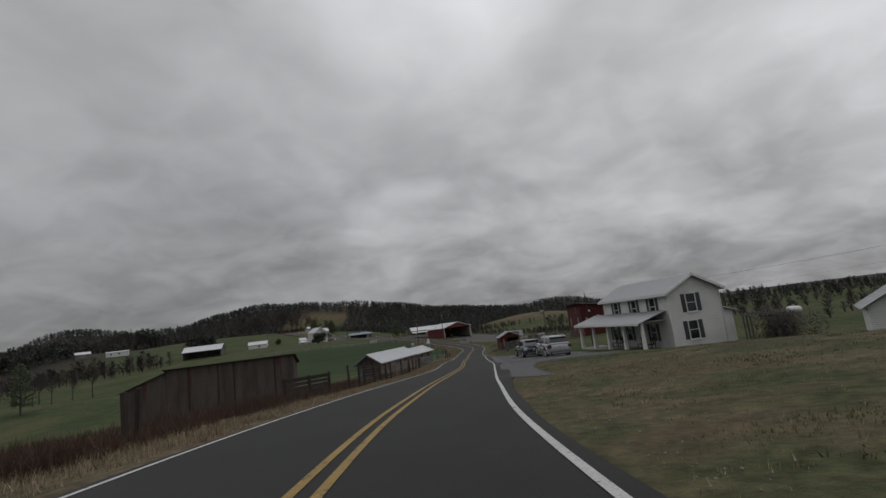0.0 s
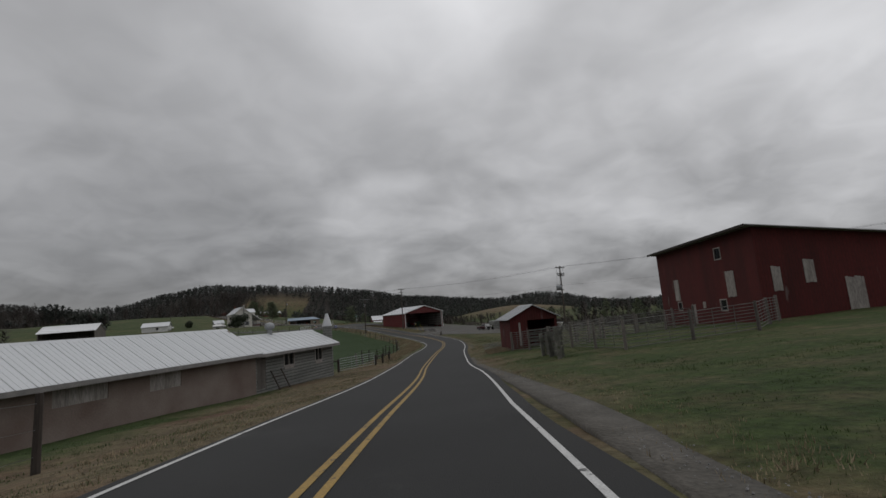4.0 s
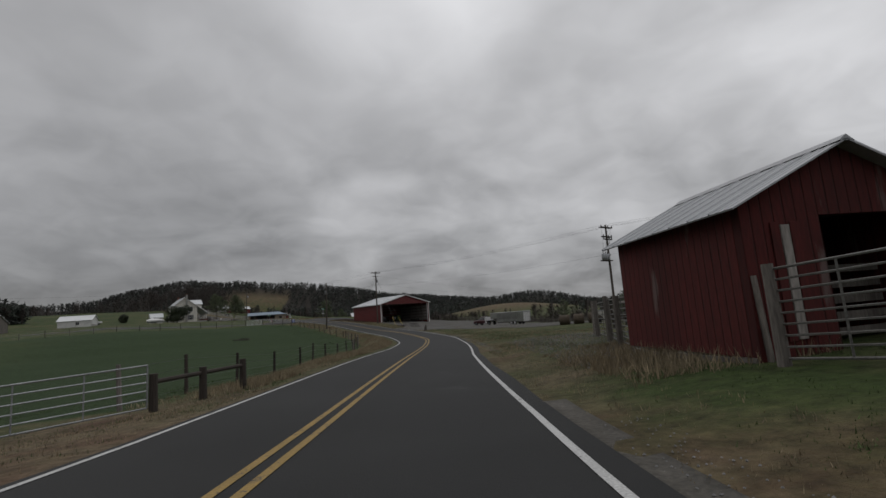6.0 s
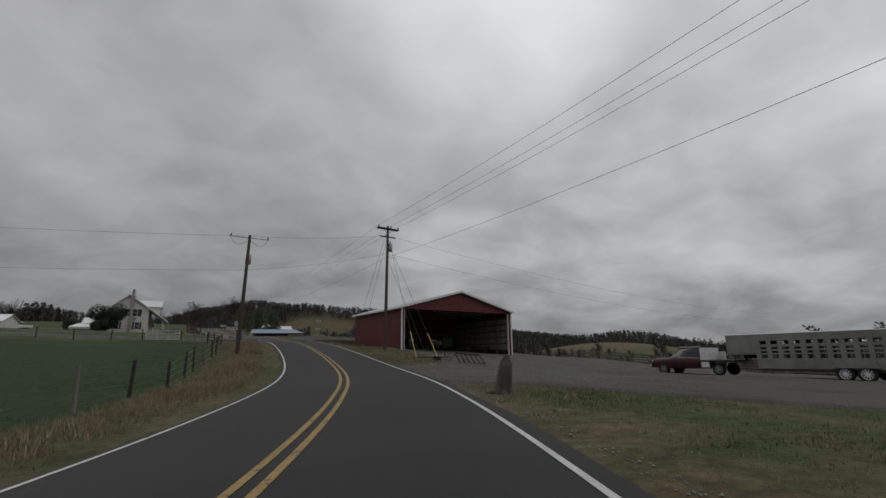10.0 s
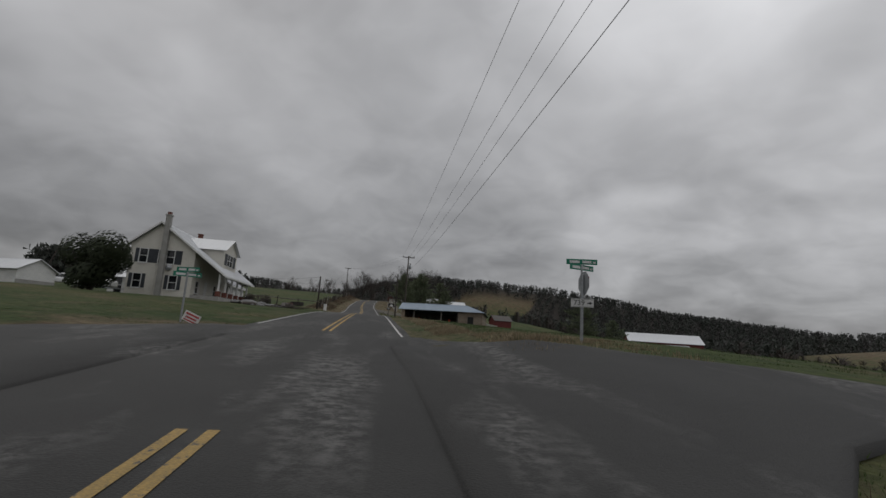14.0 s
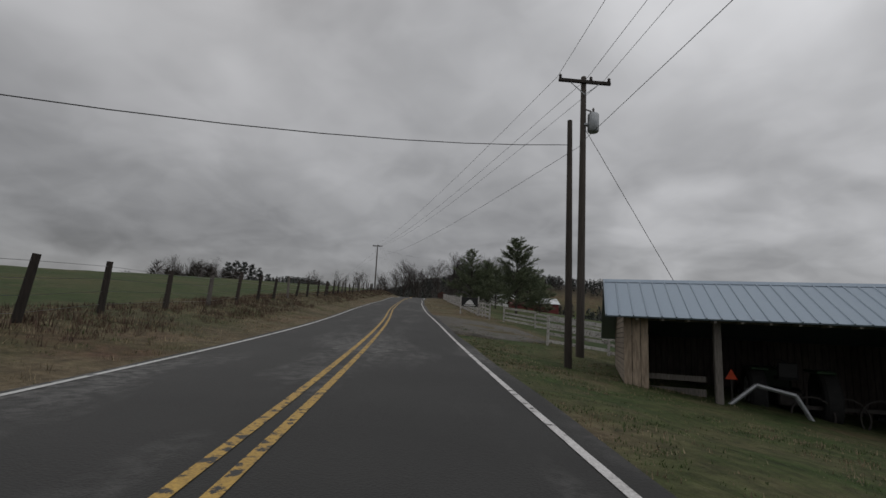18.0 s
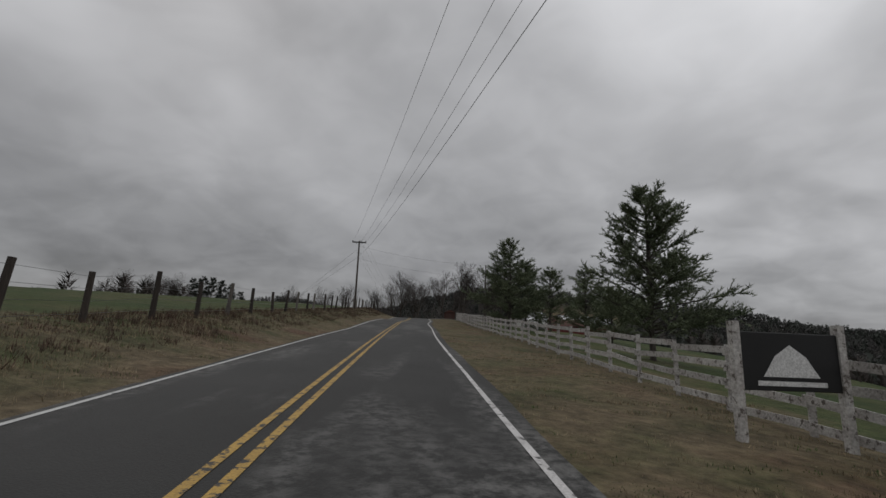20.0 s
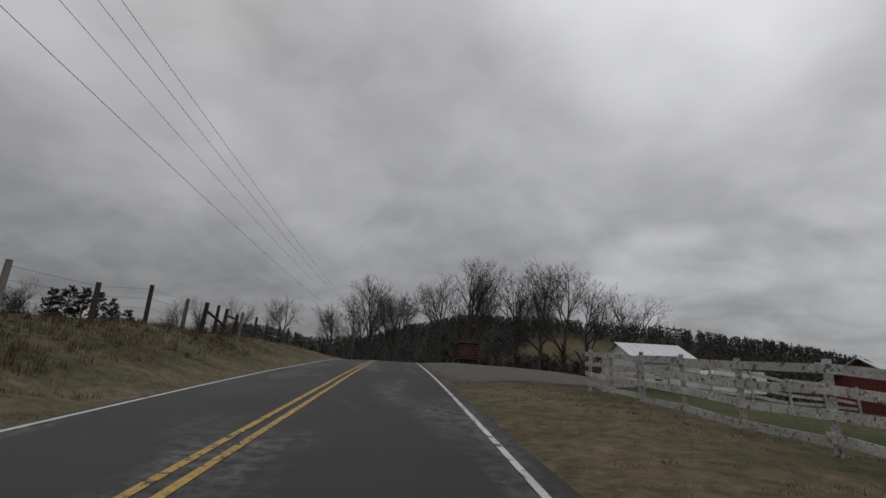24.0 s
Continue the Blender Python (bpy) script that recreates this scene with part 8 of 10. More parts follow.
leafy_clump("evergreen_tree", -57.3, 259.6, 5.3, 5.6, 31, SHRUB, "round dark evergreen tree in the farmhouse yard", "tree", 7000)
leafy_clump("shrub", -55.4, 278.2, 1.4, 1.8, 32, TWIG, "bare brown shrub beside the porch", "shrub", 1500)
leafy_clump("shrub", -54.8, 280.2, 1.5, 2.0, 33, TWIG, "bare brown shrub by the kitchen wall", "shrub", 1500)
leafy_clump("evergreen_tree", -86.3, 285.3, 3.4, 3.8, 34, SHRUB, "small round evergreen on the lawn", "tree")
leafy_clump("vine_thicket", 28.5, 38.2, 2.0, 4.6, 35, TWIG, "tangled brown vines over the arbour", "shrub", 7000)


# ---- distant woods and brush ----
def woods(name, regions, material, label, seed, spire, limbs=26):
    rnd = np.random.RandomState(seed)
    V, F, base_i = [], [], 0
    for cx, cy, rx, ry, n, h0, h1, nearest in regions:
        n = int(n * 1.9) if spire else n
        a, r = rnd.uniform(0, math.tau, n), np.sqrt(rnd.uniform(0, 1, n))
        x, y = cx + rx * r * np.cos(a), cy + ry * r * np.sin(a)
        ok = np.hypot((x + 165) / 50, (y - 742) / 38) > 1
        ok &= np.hypot((x - 120) / 62, (y - 500) / 46) > 1
        _, u = road_frame(x, y)
        ok &= np.abs(u) > nearest
        x, y = x[ok], y[ok]
        z = ground_z(x, y)
        for px, py, pz in zip(x, y, z):
            h = rnd.uniform(h0, h1)
            if spire:
                # uneven crown of loose sprays, broad low down and blunt at the top
                m = 30
                w = h * rnd.uniform(0.16, 0.3)
                f = rnd.uniform(0.02, 1.0, m)
                q, e = rnd.uniform(0, math.tau, m), np.sqrt(rnd.uniform(0.1, 1, m)) * w * np.sqrt(np.clip(1.08 - f, 0, 1)) * rnd.uniform(0.7, 1.2, m)
                c = np.stack([px + np.cos(q) * e, py + np.sin(q) * e, pz + h * f], 1)
                tri = c[:, None] + rnd.normal(0, 1, (m, 3, 3)) * np.array((0.6, 0.6, 0.8)) * (h * 0.115)
                V += tri.reshape(-1, 3).tolist()
                F += [(base_i + 3 * i, base_i + 3 * i + 1, base_i + 3 * i + 2) for i in range(m)]
                base_i += 3 * m
            else:
                # bundle of upright bare limbs fanning out, with a haze of twig blades
                w = h * rnd.uniform(0.24, 0.36)
                for b in range(limbs):
                    q, e = rnd.uniform(0, math.tau), np.sqrt(rnd.uniform(0, 1))
                    f = rnd.uniform(0.3, 1.0)
                    bx, by = px + math.cos(q) * w * e * 0.9 * (1 - abs(f - 0.6)), py + math.sin(q) * w * e * 0.9 * (1 - abs(f - 0.6))
                    t = rnd.uniform(0.22, 0.5) * h * 0.14 * 26 / limbs
                    ln = h * rnd.uniform(0.12, 0.26)
                    c, s = math.cos(q + 1.5), math.sin(q + 1.5)
                    ox, oy = math.cos(q) * ln * 0.7 * e, math.sin(q) * ln * 0.7 * e
                    V += [(bx - c * t - ox, by - s * t - oy, pz + h * f - ln), (bx + c * t - ox, by + s * t - oy, pz + h * f - ln * 0.8), (bx + ox, by + oy, pz + h * f)]
                    F.append((base_i, base_i + 1, base_i + 2))
                    base_i += 3
                V += [(px - 0.2, py, pz - 0.5), (px + 0.2, py, pz - 0.5), (px, py, pz + h * 0.75)]
                F.append((base_i, base_i + 1, base_i + 2))
                base_i += 3
    me = bpy.data.meshes.new(name)
    me.from_pydata(V, [], F)
    me.materials.append(material)
    tagged(new(name, me), label, "woods", kind="stuff")


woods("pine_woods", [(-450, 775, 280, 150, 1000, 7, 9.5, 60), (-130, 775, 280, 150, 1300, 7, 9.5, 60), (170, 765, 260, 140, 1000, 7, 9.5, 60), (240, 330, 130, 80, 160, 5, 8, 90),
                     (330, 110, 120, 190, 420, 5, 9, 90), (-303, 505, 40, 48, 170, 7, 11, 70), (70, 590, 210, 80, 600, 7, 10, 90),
                     (-235, 540, 50, 30, 60, 6, 9, 12), (-120, 545, 70, 45, 120, 6, 9, 14), (-30, 560, 60, 60, 180, 7, 10, 60), (-136, 298, 9, 4, 28, 5.5, 8, 25), (-252, 290, 46, 36, 230, 6.5, 10, 60)], HAZY_GREEN, "distant dark evergreen and mixed woods covering the hills", 11, True)
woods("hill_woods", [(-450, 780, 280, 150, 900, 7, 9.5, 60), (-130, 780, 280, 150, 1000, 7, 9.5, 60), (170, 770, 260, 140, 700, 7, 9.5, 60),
                     (330, 100, 130, 190, 300, 6, 9, 90), (-300, 505, 42, 50, 110, 8, 11, 70), (60, 590, 220, 90, 300, 7, 9.5, 90)], HAZY_BROWN, "grey-brown leafless woods covering the far hills", 14, True)
woods("bare_woods", [(230, 330, 150, 110, 260, 5, 9, 70), (-296, 505, 44, 52, 60, 9, 11, 70), (-195, 485, 30, 22, 70, 4, 9, 14), (-125, 488, 36, 14, 120, 3, 8, 12),
                     (-260, 430, 40, 30, 40, 5, 9, 90), (-136, 298, 9, 4, 15, 5.5, 8.5, 25), (-245, 290, 40, 32, 60, 8, 10.5, 60), (-160, 215, 45, 38, 130, 4, 8, 60), (-205, 400, 40, 16, 40, 5, 8, 60)], TWIG, "leafless brown woods beyond the pastures", 12, False, 60)
woods("brush", [(95, 245, 45, 60, 320, 1.5, 4.0, 40), (60, 290, 60, 40, 220, 1.5, 4, 45), (75, 175, 30, 50, 150, 1.2, 3, 45), (-122, 474, 18, 10, 150, 1.5, 4.5, 10), (70, 60, 30, 60, 160, 1.5, 3.5, 45), 
                (20, 470, 90, 50, 300, 2, 6, 70)], TWIG, "brown winter brush and saplings", 13, False, 80)


# ---- grass, weeds and loose gravel ----
def blades(name, zones, material, label, seed):
    """zones: s0, s1, u0, u1, tufts, shortest, tallest."""
    rnd = np.random.RandomState(seed)
    P, H, W = [], [], []
    for s0, s1, u0, u1, n, h0, h1 in zones:
        s, u = rnd.uniform(s0, s1, n), rnd.uniform(u0, u1, n)
        x = np.interp(s, STAT, LINE[:, 0]) + np.interp(s, STAT, RIGHT[:, 0]) * u
        y = np.interp(s, STAT, LINE[:, 1]) + np.interp(s, STAT, RIGHT[:, 1]) * u
        keep = rough_noise(x, y, 1.7, 3.0) + rnd.uniform(-1, 1, n) > -0.7
        x, y = x[keep], y[keep]
        z = ground_z(x, y)
        P.append(np.stack([x, y, z - 0.03], 1))
        H.append(rnd.uniform(h0, h1, len(x)) * (0.75 + 0.3 * rough_noise(x, y, 2.6, 8.0).clip(-1, 1)))
    P, H = np.concatenate(P), np.concatenate(H)
    B = 7
    n = len(P) * B
    p, h = np.repeat(P, B, 0), np.repeat(H, B)
    p[:, :2] += rnd.normal(0, 0.09, (n, 2))
    a, q = rnd.uniform(0, math.tau, n), rnd.uniform(0, math.tau, n)
    lean = np.abs(rnd.normal(0.3, 0.3, n)).clip(0, 1.2)
    w = 0.008 + 0.012 * h
    hh = h * rnd.uniform(0.6, 1.1, n)
    v = np.empty((n, 3, 3))
    side = np.stack([np.cos(a) * w, np.sin(a) * w, np.zeros(n)], 1)
    v[:, 0], v[:, 1] = p - side, p + side
    v[:, 2] = p + np.stack([np.cos(q) * hh * lean, np.sin(q) * hh * lean, hh * np.cos(lean * 0.7)], 1)
    me = bpy.data.meshes.new(name)
    me.vertices.add(3 * n)
    me.vertices.foreach_set("co", v.reshape(-1))
    me.loops.add(3 * n)
    me.loops.foreach_set("vertex_index", np.arange(3 * n, dtype=np.int32))
    me.polygons.add(n)
    me.polygons.foreach_set("loop_start", np.arange(0, 3 * n, 3, dtype=np.int32))
    me.update(calc_edges=True)
    me.validate()
    me.materials.append(material)
    tagged(new(name, me), label, "grass", kind="stuff")


blades("dead_grass", [(-6, 70, -8, -3.4, 6500, .1, .36), (60, 112, -6.5, -3.5, 2600, .05, .16), (112, 238, -8.0, -4.1, 14000, .15, .46), (312, 480, -9.5, -3.5, 15000, .07, .22),
                      (-6, 30, 3.4, 9, 3600, .04, .12), (62, 175, 3.5, 5.4, 4200, .05, .15), (112, 185, 3.6, 12, 4200, .08, .24), (196, 238, 3.5, 9, 5200, .12, .36), (106, 115, 5.0, 8.5, 1500, .15, .45), (254, 292, 4.5, 5.9, 5000, .08, .22), (292, 312, 4.2, 6.0, 1500, .08, .2), (247, 254, 5.5, 11, 1500, .1, .28), (300, 440, 3.5, 10, 12000, .04, .12)],
       GRASS_DRY, "dead tan grass along the verges", 41)
blades("green_grass", [(-6, 34, 4, 20, 9000, .03, .08), (60, 112, 4.5, 16, 15000, .04, .1), (112, 185, 3.6, 9, 15000, .04, .12), (112, 185, 9, 18, 12000, .03, .1), (196, 240, 3.6, 10, 4500, .06, .2), (248, 268, 6.0, 26, 7000, .04, .12), (254, 335, 3.5, 16, 19000, .04, .11), (330, 440, 3.5, 12, 6000, .03, .08),
                       (60, 112, -12, -3.5, 6500, .04, .11), (112, 238, -14, -3.6, 11000, .05, .16), (255, 318, -14, -3.4, 15000, .03, .09), (318, 460, -8, -3.5, 6000, .05, .15)],
       GRASS_GREEN, "short green winter grass", 42)
blades("russet_brush", [(4, 66, -22, -6.5, 6500, .35, 1.0), (6, 32, -12.5, -8.0, 1600, .4, 1.0), (318, 450, -9.2, -5.0, 8000, .12, .4), (218, 239, 5, 12, 2400, .2, .55)], BRUSH, "russet dead weeds and brambles", 43)


def patch(name, s0, s1, u0, u1, material, label, lift=0.05, cols=14, kind="structure"):
    """A sheet laid over the land between two edges beside the road."""
    st = np.concatenate([[s0, s0 + 0.1], np.arange(s0 + 1.0, s1 - 0.5, 1.0), [s1 - 0.1, s1]])
    e0, e1 = (np.interp(st, *np.array(e).T) if isinstance(e, list) else np.full(len(st), e) for e in (u0, u1))
    g = Geo()
    f = np.linspace(0, 1, cols - 1)
    f = np.concatenate([[0, 0.012], f[1:-1], [0.988, 1]])
    U = e0[:, None] * (1 - f) + e1[:, None] * f
    Sx = np.interp(st, STAT, LINE[:, 0])[:, None] + np.interp(st, STAT, RIGHT[:, 0])[:, None] * U
    Sy = np.interp(st, STAT, LINE[:, 1])[:, None] + np.interp(st, STAT, RIGHT[:, 1])[:, None] * U
    Z = ground_z(Sx.ravel(), Sy.ravel()).reshape(Sx.shape) + lift
    Z[:, 0] -= lift * 1.6
    Z[:, -1] -= lift * 1.6
    Z[0] -= lift * 1.6
    Z[-1] -= lift * 1.6
    g.v = [tuple(p) for p in np.stack([Sx, Sy, Z], 2).reshape(-1, 3)]
    k = cols + 1
    g.f = [(i * k + j, i * k + j + 1, (i + 1) * k + j + 1, (i + 1) * k + j) for i in range(len(st) - 1) for j in range(cols)]
    me = g.mesh(name, material)
    me.shade_smooth()
    return tagged(new(name, me), label, "ground", kind=kind)


patch("gravel_drive", 17, 64, [(17, 4.5), (20, 2.95), (30, 3.1), (64, 3.1)], [(17, 4.7), (26, 4.8), (31, 5.4), (34, 8.0), (37, 12.3), (50, 12.0), (58, 8), (64, 4.2)], GRAVEL, "grey gravel parking strip beside the road", 0.07, 12)
patch("gravel_lot", 166, 238, [(166, 19), (174, 13), (181, 6.5), (185, 3.05), (195, 3.05), (199, 7.5), (215, 9.0), (238, 9.5)], [(166, 26), (172, 34), (238, 36)], LOT_GRAVEL, "wide grey gravel farm lot", 0.07, 26)
patch("gravel_shoulder", 64, 106, [(64, 3.3), (106, 3.3)], [(64, 3.9), (74, 4.2), (82, 4.1), (106, 3.7)], DIRT_ROAD, "thin worn gravel shoulder", 0.05, 4)


def lane(name, pts, material, label, lift=0.07):
    """A narrow strip laid over the land along a line of x, y, width."""
    p = spline([(a, b, w) for a, b, w in pts], 1.2)
    d = np.gradient(p[:, :2], axis=0)
    d /= np.linalg.norm(d, axis=1)[:, None]
    g = Geo()
    cols = np.linspace(-0.5, 0.5, 7)
    for q, t in zip(p, d):
        x, y = q[0] + t[1] * q[2] * cols, q[1] - t[0] * q[2] * cols
        z = ground_z(x, y) + lift - 0.12 * (np.abs(cols) > 0.49)
        g.v += list(zip(x.tolist(), y.tolist(), z.tolist()))
    g.f = [(7 * a + b, 7 * a + b + 1, 7 * a + b + 8, 7 * a + b + 7) for a in range(len(p) - 1) for b in range(6)]
    me = g.mesh(name, material)
    me.shade_smooth()
    return tagged(new(name, me), label, "road", kind="structure")


patch("junction_apron", 236, 253.5, 2.3, [(236, 4.2), (238, 4.6), (240, 7), (242, 11.5), (244, 14.5), (245.5, 13.5), (246.5, 9.5), (248.5, 7.1), (249.5, 5.8), (251.5, 4.4), (253.5, 3.6)], ASPHALT_WORN, "patched grey asphalt at the road junction", 0.09, 14)
patch("junction_apron", 239, 255, [(239, -4.5), (242, -8), (247, -10), (252, -8.5), (255, -4.2)], -2.4, ASPHALT_WORN, "patched grey asphalt at the road junction", 0.09, 6)
lane("side_road", [(-11.5, 239.6, 7.0), (-8.3, 240.6, 6.2), (-4.6, 241.9, 4.8), (-0.5, 243.2, 4.0), (6, 245.6, 3.6), (16, 252, 4.2), (40, 268, 4.5), (85, 285, 4.5)], ASPHALT_OLD, "worn grey side road dropping away from the junction")
lane("side_road", [(-19.5, 236.5, 9.0), (-23.5, 233.8, 6.0), (-30, 230.0, 4.2), (-45, 222, 4.0), (-70, 212, 4.0)], ASPHALT_OLD, "worn grey lane joining from the farm side")
patch("farm_track", 330, 346, 3.4, [(330, 5), (334, 9), (342, 9), (346, 5)], DIRT_ROAD, "short gravel farm entrance", 0.06, 6)
patch("farm_drive", 438, 462, 4.1, [(436, 4), (442, 16), (456, 18), (462, 5)], DIRT_ROAD, "gravel farm entrance past the white fence", 0.06, 10)


def stones(name, zones, material, label, seed):
    rnd = np.random.RandomState(seed)
    V, F = [], []
    for s0, s1, u0, u1, n, r0, r1, lift in zones:
        s, u = rnd.uniform(s0, s1, n), rnd.uniform(u0, u1, n)
        x = np.interp(s, STAT, LINE[:, 0]) + np.interp(s, STAT, RIGHT[:, 0]) * u
        y = np.interp(s, STAT, LINE[:, 1]) + np.interp(s, STAT, RIGHT[:, 1]) * u
        z = ground_z(x, y) + lift
        for p in zip(x, y, z):
            r = rnd.uniform(r0, r1)
            k = len(V)
            o = rnd.uniform(0.6, 1.2, (6, 1)) * np.array([(1, 0, 0), (0, 1, 0), (-1, 0, 0), (0, -1, 0), (0, 0, 0.8), (0, 0, -0.6)]) * r
            V += [(p[0] + q[0], p[1] + q[1], p[2] + q[2]) for q in o]
            F += [(k, k + 1, k + 4), (k + 1, k + 2, k + 4), (k + 2, k + 3, k + 4), (k + 3, k, k + 4), (k + 1, k, k + 5), (k + 2, k + 1, k + 5), (k + 3, k + 2, k + 5), (k, k + 3, k + 5)]
    me = bpy.data.meshes.new(name)
    me.from_pydata(V, [], F)
    me.materials.append(material)
    tagged(new(name, me), label, "gravel", kind="stuff")


stones("loose_gravel", [(30, 62, 3.8, 10.5, 14000, .009, .024, .072), (183, 198, 3.7, 14, 6500, .01, .03, .072), (64, 104, 3.5, 4.2, 1300, .008, .02, .05), (108, 127, 5.0, 9.5, 6500, .008, .028, .045), (120, 185, 3.6, 4.0, 1200, .012, .03, .02), (2, 20, 3.4, 3.9, 200, .008, .02, .02)],
       STONE, "loose grey gravel stones", 51)


# ---- buildings farther off ----
far_building("metal_shed", -114, 253, 9, 18, 9, 3.2, 5.6, WOOD_GREY, TIN_WHITE, "open pole shed with pale metal roof in the valley", "shed", open_front=True)
far_building("white_shed", -68.8, 271.3, 30, 3.4, 4.0, 2.1, 3.3, SIDING, TIN_WHITE, "small white shed with pale metal roof beside the evergreen", "shed", [(-0.5, 0.0, 0.9, 1.9)])
g = far_building("white_garage", -92.3, 269.4, 11, 9.4, 5.4, 2.5, 4.0, SIDING, TIN_WHITE, "white gabled garage with grey lower walls across the field", "garage", [(0.8, 1.0, 1.0, 0.9)], dz=-0.5)
part("grey_skirting", Geo().box(4.72, -2.72, -1.0, 4.76, 2.72, 1.0), CONCRETE, g, "bare grey block skirting")
utility_pole(-88.75, 271.0, 0.6, 8.6, 0, "plain dark service pole leaning beside the white garage", r=0.11, material=WOOD_DARK, lean=(-13, 6), name="service_pole")
far_building("white_shed", 31.0, 29.5, 50, 5.0, 4.6, 2.1, 3.5, SIDING, TIN, "small white clapboard shed on the lawn", "shed", [(0.9, 0.3, 0.5, 1.5), (-0.9, 0.9, 0.7, 0.9)], dz=-0.2)
far_building("small_red_barn", -49, 375, 40, 5.5, 4.5, 2.0, 3.4, RED_METAL, ROOF_RUST, "small red barn below the road", "barn")
far_building("gabled_garage", -106.5, 452.5, 33, 7.5, 9.0, 3.0, 5.2, SIDING, TIN_WHITE, "white gabled garage past the board fence", "garage", [(-1.5, 0.9, 0.9, 1.0)])
far_building("red_roof_shed", -88, 432, 33, 11, 6, 2.3, 3.9, RED_METAL, TIN_WHITE, "low red shed with pale roof behind the fence", "shed")
far_building("red_roof_shed", -89.5, 421, 33, 6, 4, 2.0, 3.2, RED_METAL, RUST_BOARD, "small red shed with rusty roof behind the fence", "shed", dz=-0.7)
far_building("valley_cabin", -200, 290, 40, 7, 5, 2.2, 3.4, WOOD_GREY, TIN_WHITE, "low pale-roofed cabin far down the valley", "cabin", [(0, 0.9, 0.9, 0.9)])
far_building("valley_trailer", -182, 293, 25, 11, 3.6, 2.4, 2.8, SIDING, TIN_WHITE, "long white mobile home in the valley", "cabin", [(-3, 0.9, 0.9, 0.8), (1, 0.9, 0.9, 0.8)])


def stepped_barn():
    b = thing("stepped_red_barn", pose(-2, 419, -5.0, 0, 0, 12), "long red barn with stepped white metal roof below the road", "barn", "distant farm buildings")
    L, W, he, hr = 24.0, 11.0, 4.6, 7.4
    wall_ms = shell(b, -L / 2, L / 2, -W / 2, W / 2, he, RED_METAL, {"front": [(3, 5, 0, 2.4), (12, 14.5, 0, 2.8)]}, [(0, hr)], z0=-2.5)
    gable_roof(b, -L / 2, L / 2, -W / 2, W / 2, he, he, 0, hr, TIN_WHITE, 0.4, 0.4, 1.4)
    slope(b, (-L / 2, -W / 2 - 5.0, 2.6), (1, 0, 0), (0, 4.9, 1.2), L * 0.8, TIN_WHITE, 1.4)
    for k in range(7):
        x = -L / 2 + 0.3 + k * (L * 0.8 - 0.6) / 6
        part("lean_to_post", Geo().box(x - 0.1, -W / 2 - 4.8, -2.5, x + 0.1, -W / 2 - 4.6, 2.6), WOOD_GREY, b)
    for x in (-8.0, 1.25):
        part("barn_door", Geo().box(x - 1.1, -W / 2 - 0.08, 0, x + 1.1, -W / 2 - 0.02, 2.5), TRIM, b, "white barn door")


stepped_barn()


# ---- signs at the junction ----
def bars(parent, name, rows, material, x, y, z, side=-1):
    """Rows of short bars that stand for writing too small to read: (dx, dz, length, height)."""
    for dx, dz, w, h in rows:
        part(name, Geo().box(x + dx - w / 2, y + side * 0.006, z + dz, x + dx + w / 2, y + side * 0.002, z + dz + h), material, parent)


def street_sign(x, y, z_top, turn, label):
    g0 = gz(x, y)
    s = thing("street_sign", pose(x, y, g0, 0, 0, turn), label, "sign", "street signs")
    H = z_top - g0
    part("post", Geo().box(-0.03, -0.03, -0.4, 0.03, 0.03, H, 0.006), STEEL, s)
    for k, (z, a) in enumerate(((H - 0.0, 0), (H - 0.2, 34))):
        e = new("blade")
        e.parent = s
        e.matrix_basis = pose(0, 0, z, 0, 0, a)
        part("panel", Geo().box(-0.52, -0.006, 0, 0.52, 0.006, 0.19, 0.002), SIGN_GREEN, e, "green street name blade")
        for side in (-1, 1):
            bars(e, "print", [(-0.24, 0.05, 0.34, 0.09), (0.17, 0.05, 0.3, 0.09), (0.42, 0.05, 0.1, 0.06)], SIGN_WHITE, 0, side * 0.006, 0, side)
    return s


street_sign(-9.95, 247.25, 0.68, 14, "two green street name blades on a steel post")
street_sign(-25.05, 244.1, -0.14, 14, "green street name blades on a post at the lane")


def lettering(parent, name, words, size, x, y, z, material, turn=0):
    cu = bpy.data.curves.new(name, "FONT")
    cu.body, cu.size, cu.align_x, cu.align_y, cu.extrude = words, size, "CENTER", "CENTER", 0.002
    cu.materials.append(material)
    tmp = bpy.data.objects.new(name, cu)
    bpy.context.collection.objects.link(tmp)
    bpy.context.view_layer.update()
    me = bpy.data.meshes.new_from_object(tmp.evaluated_get(bpy.context.evaluated_depsgraph_get()))
    bpy.data.objects.remove(tmp)
    ob = new(name, me)
    ob.parent = parent
    ob.matrix_basis = pose(x, y, z, 90, 0, turn)
    return ob


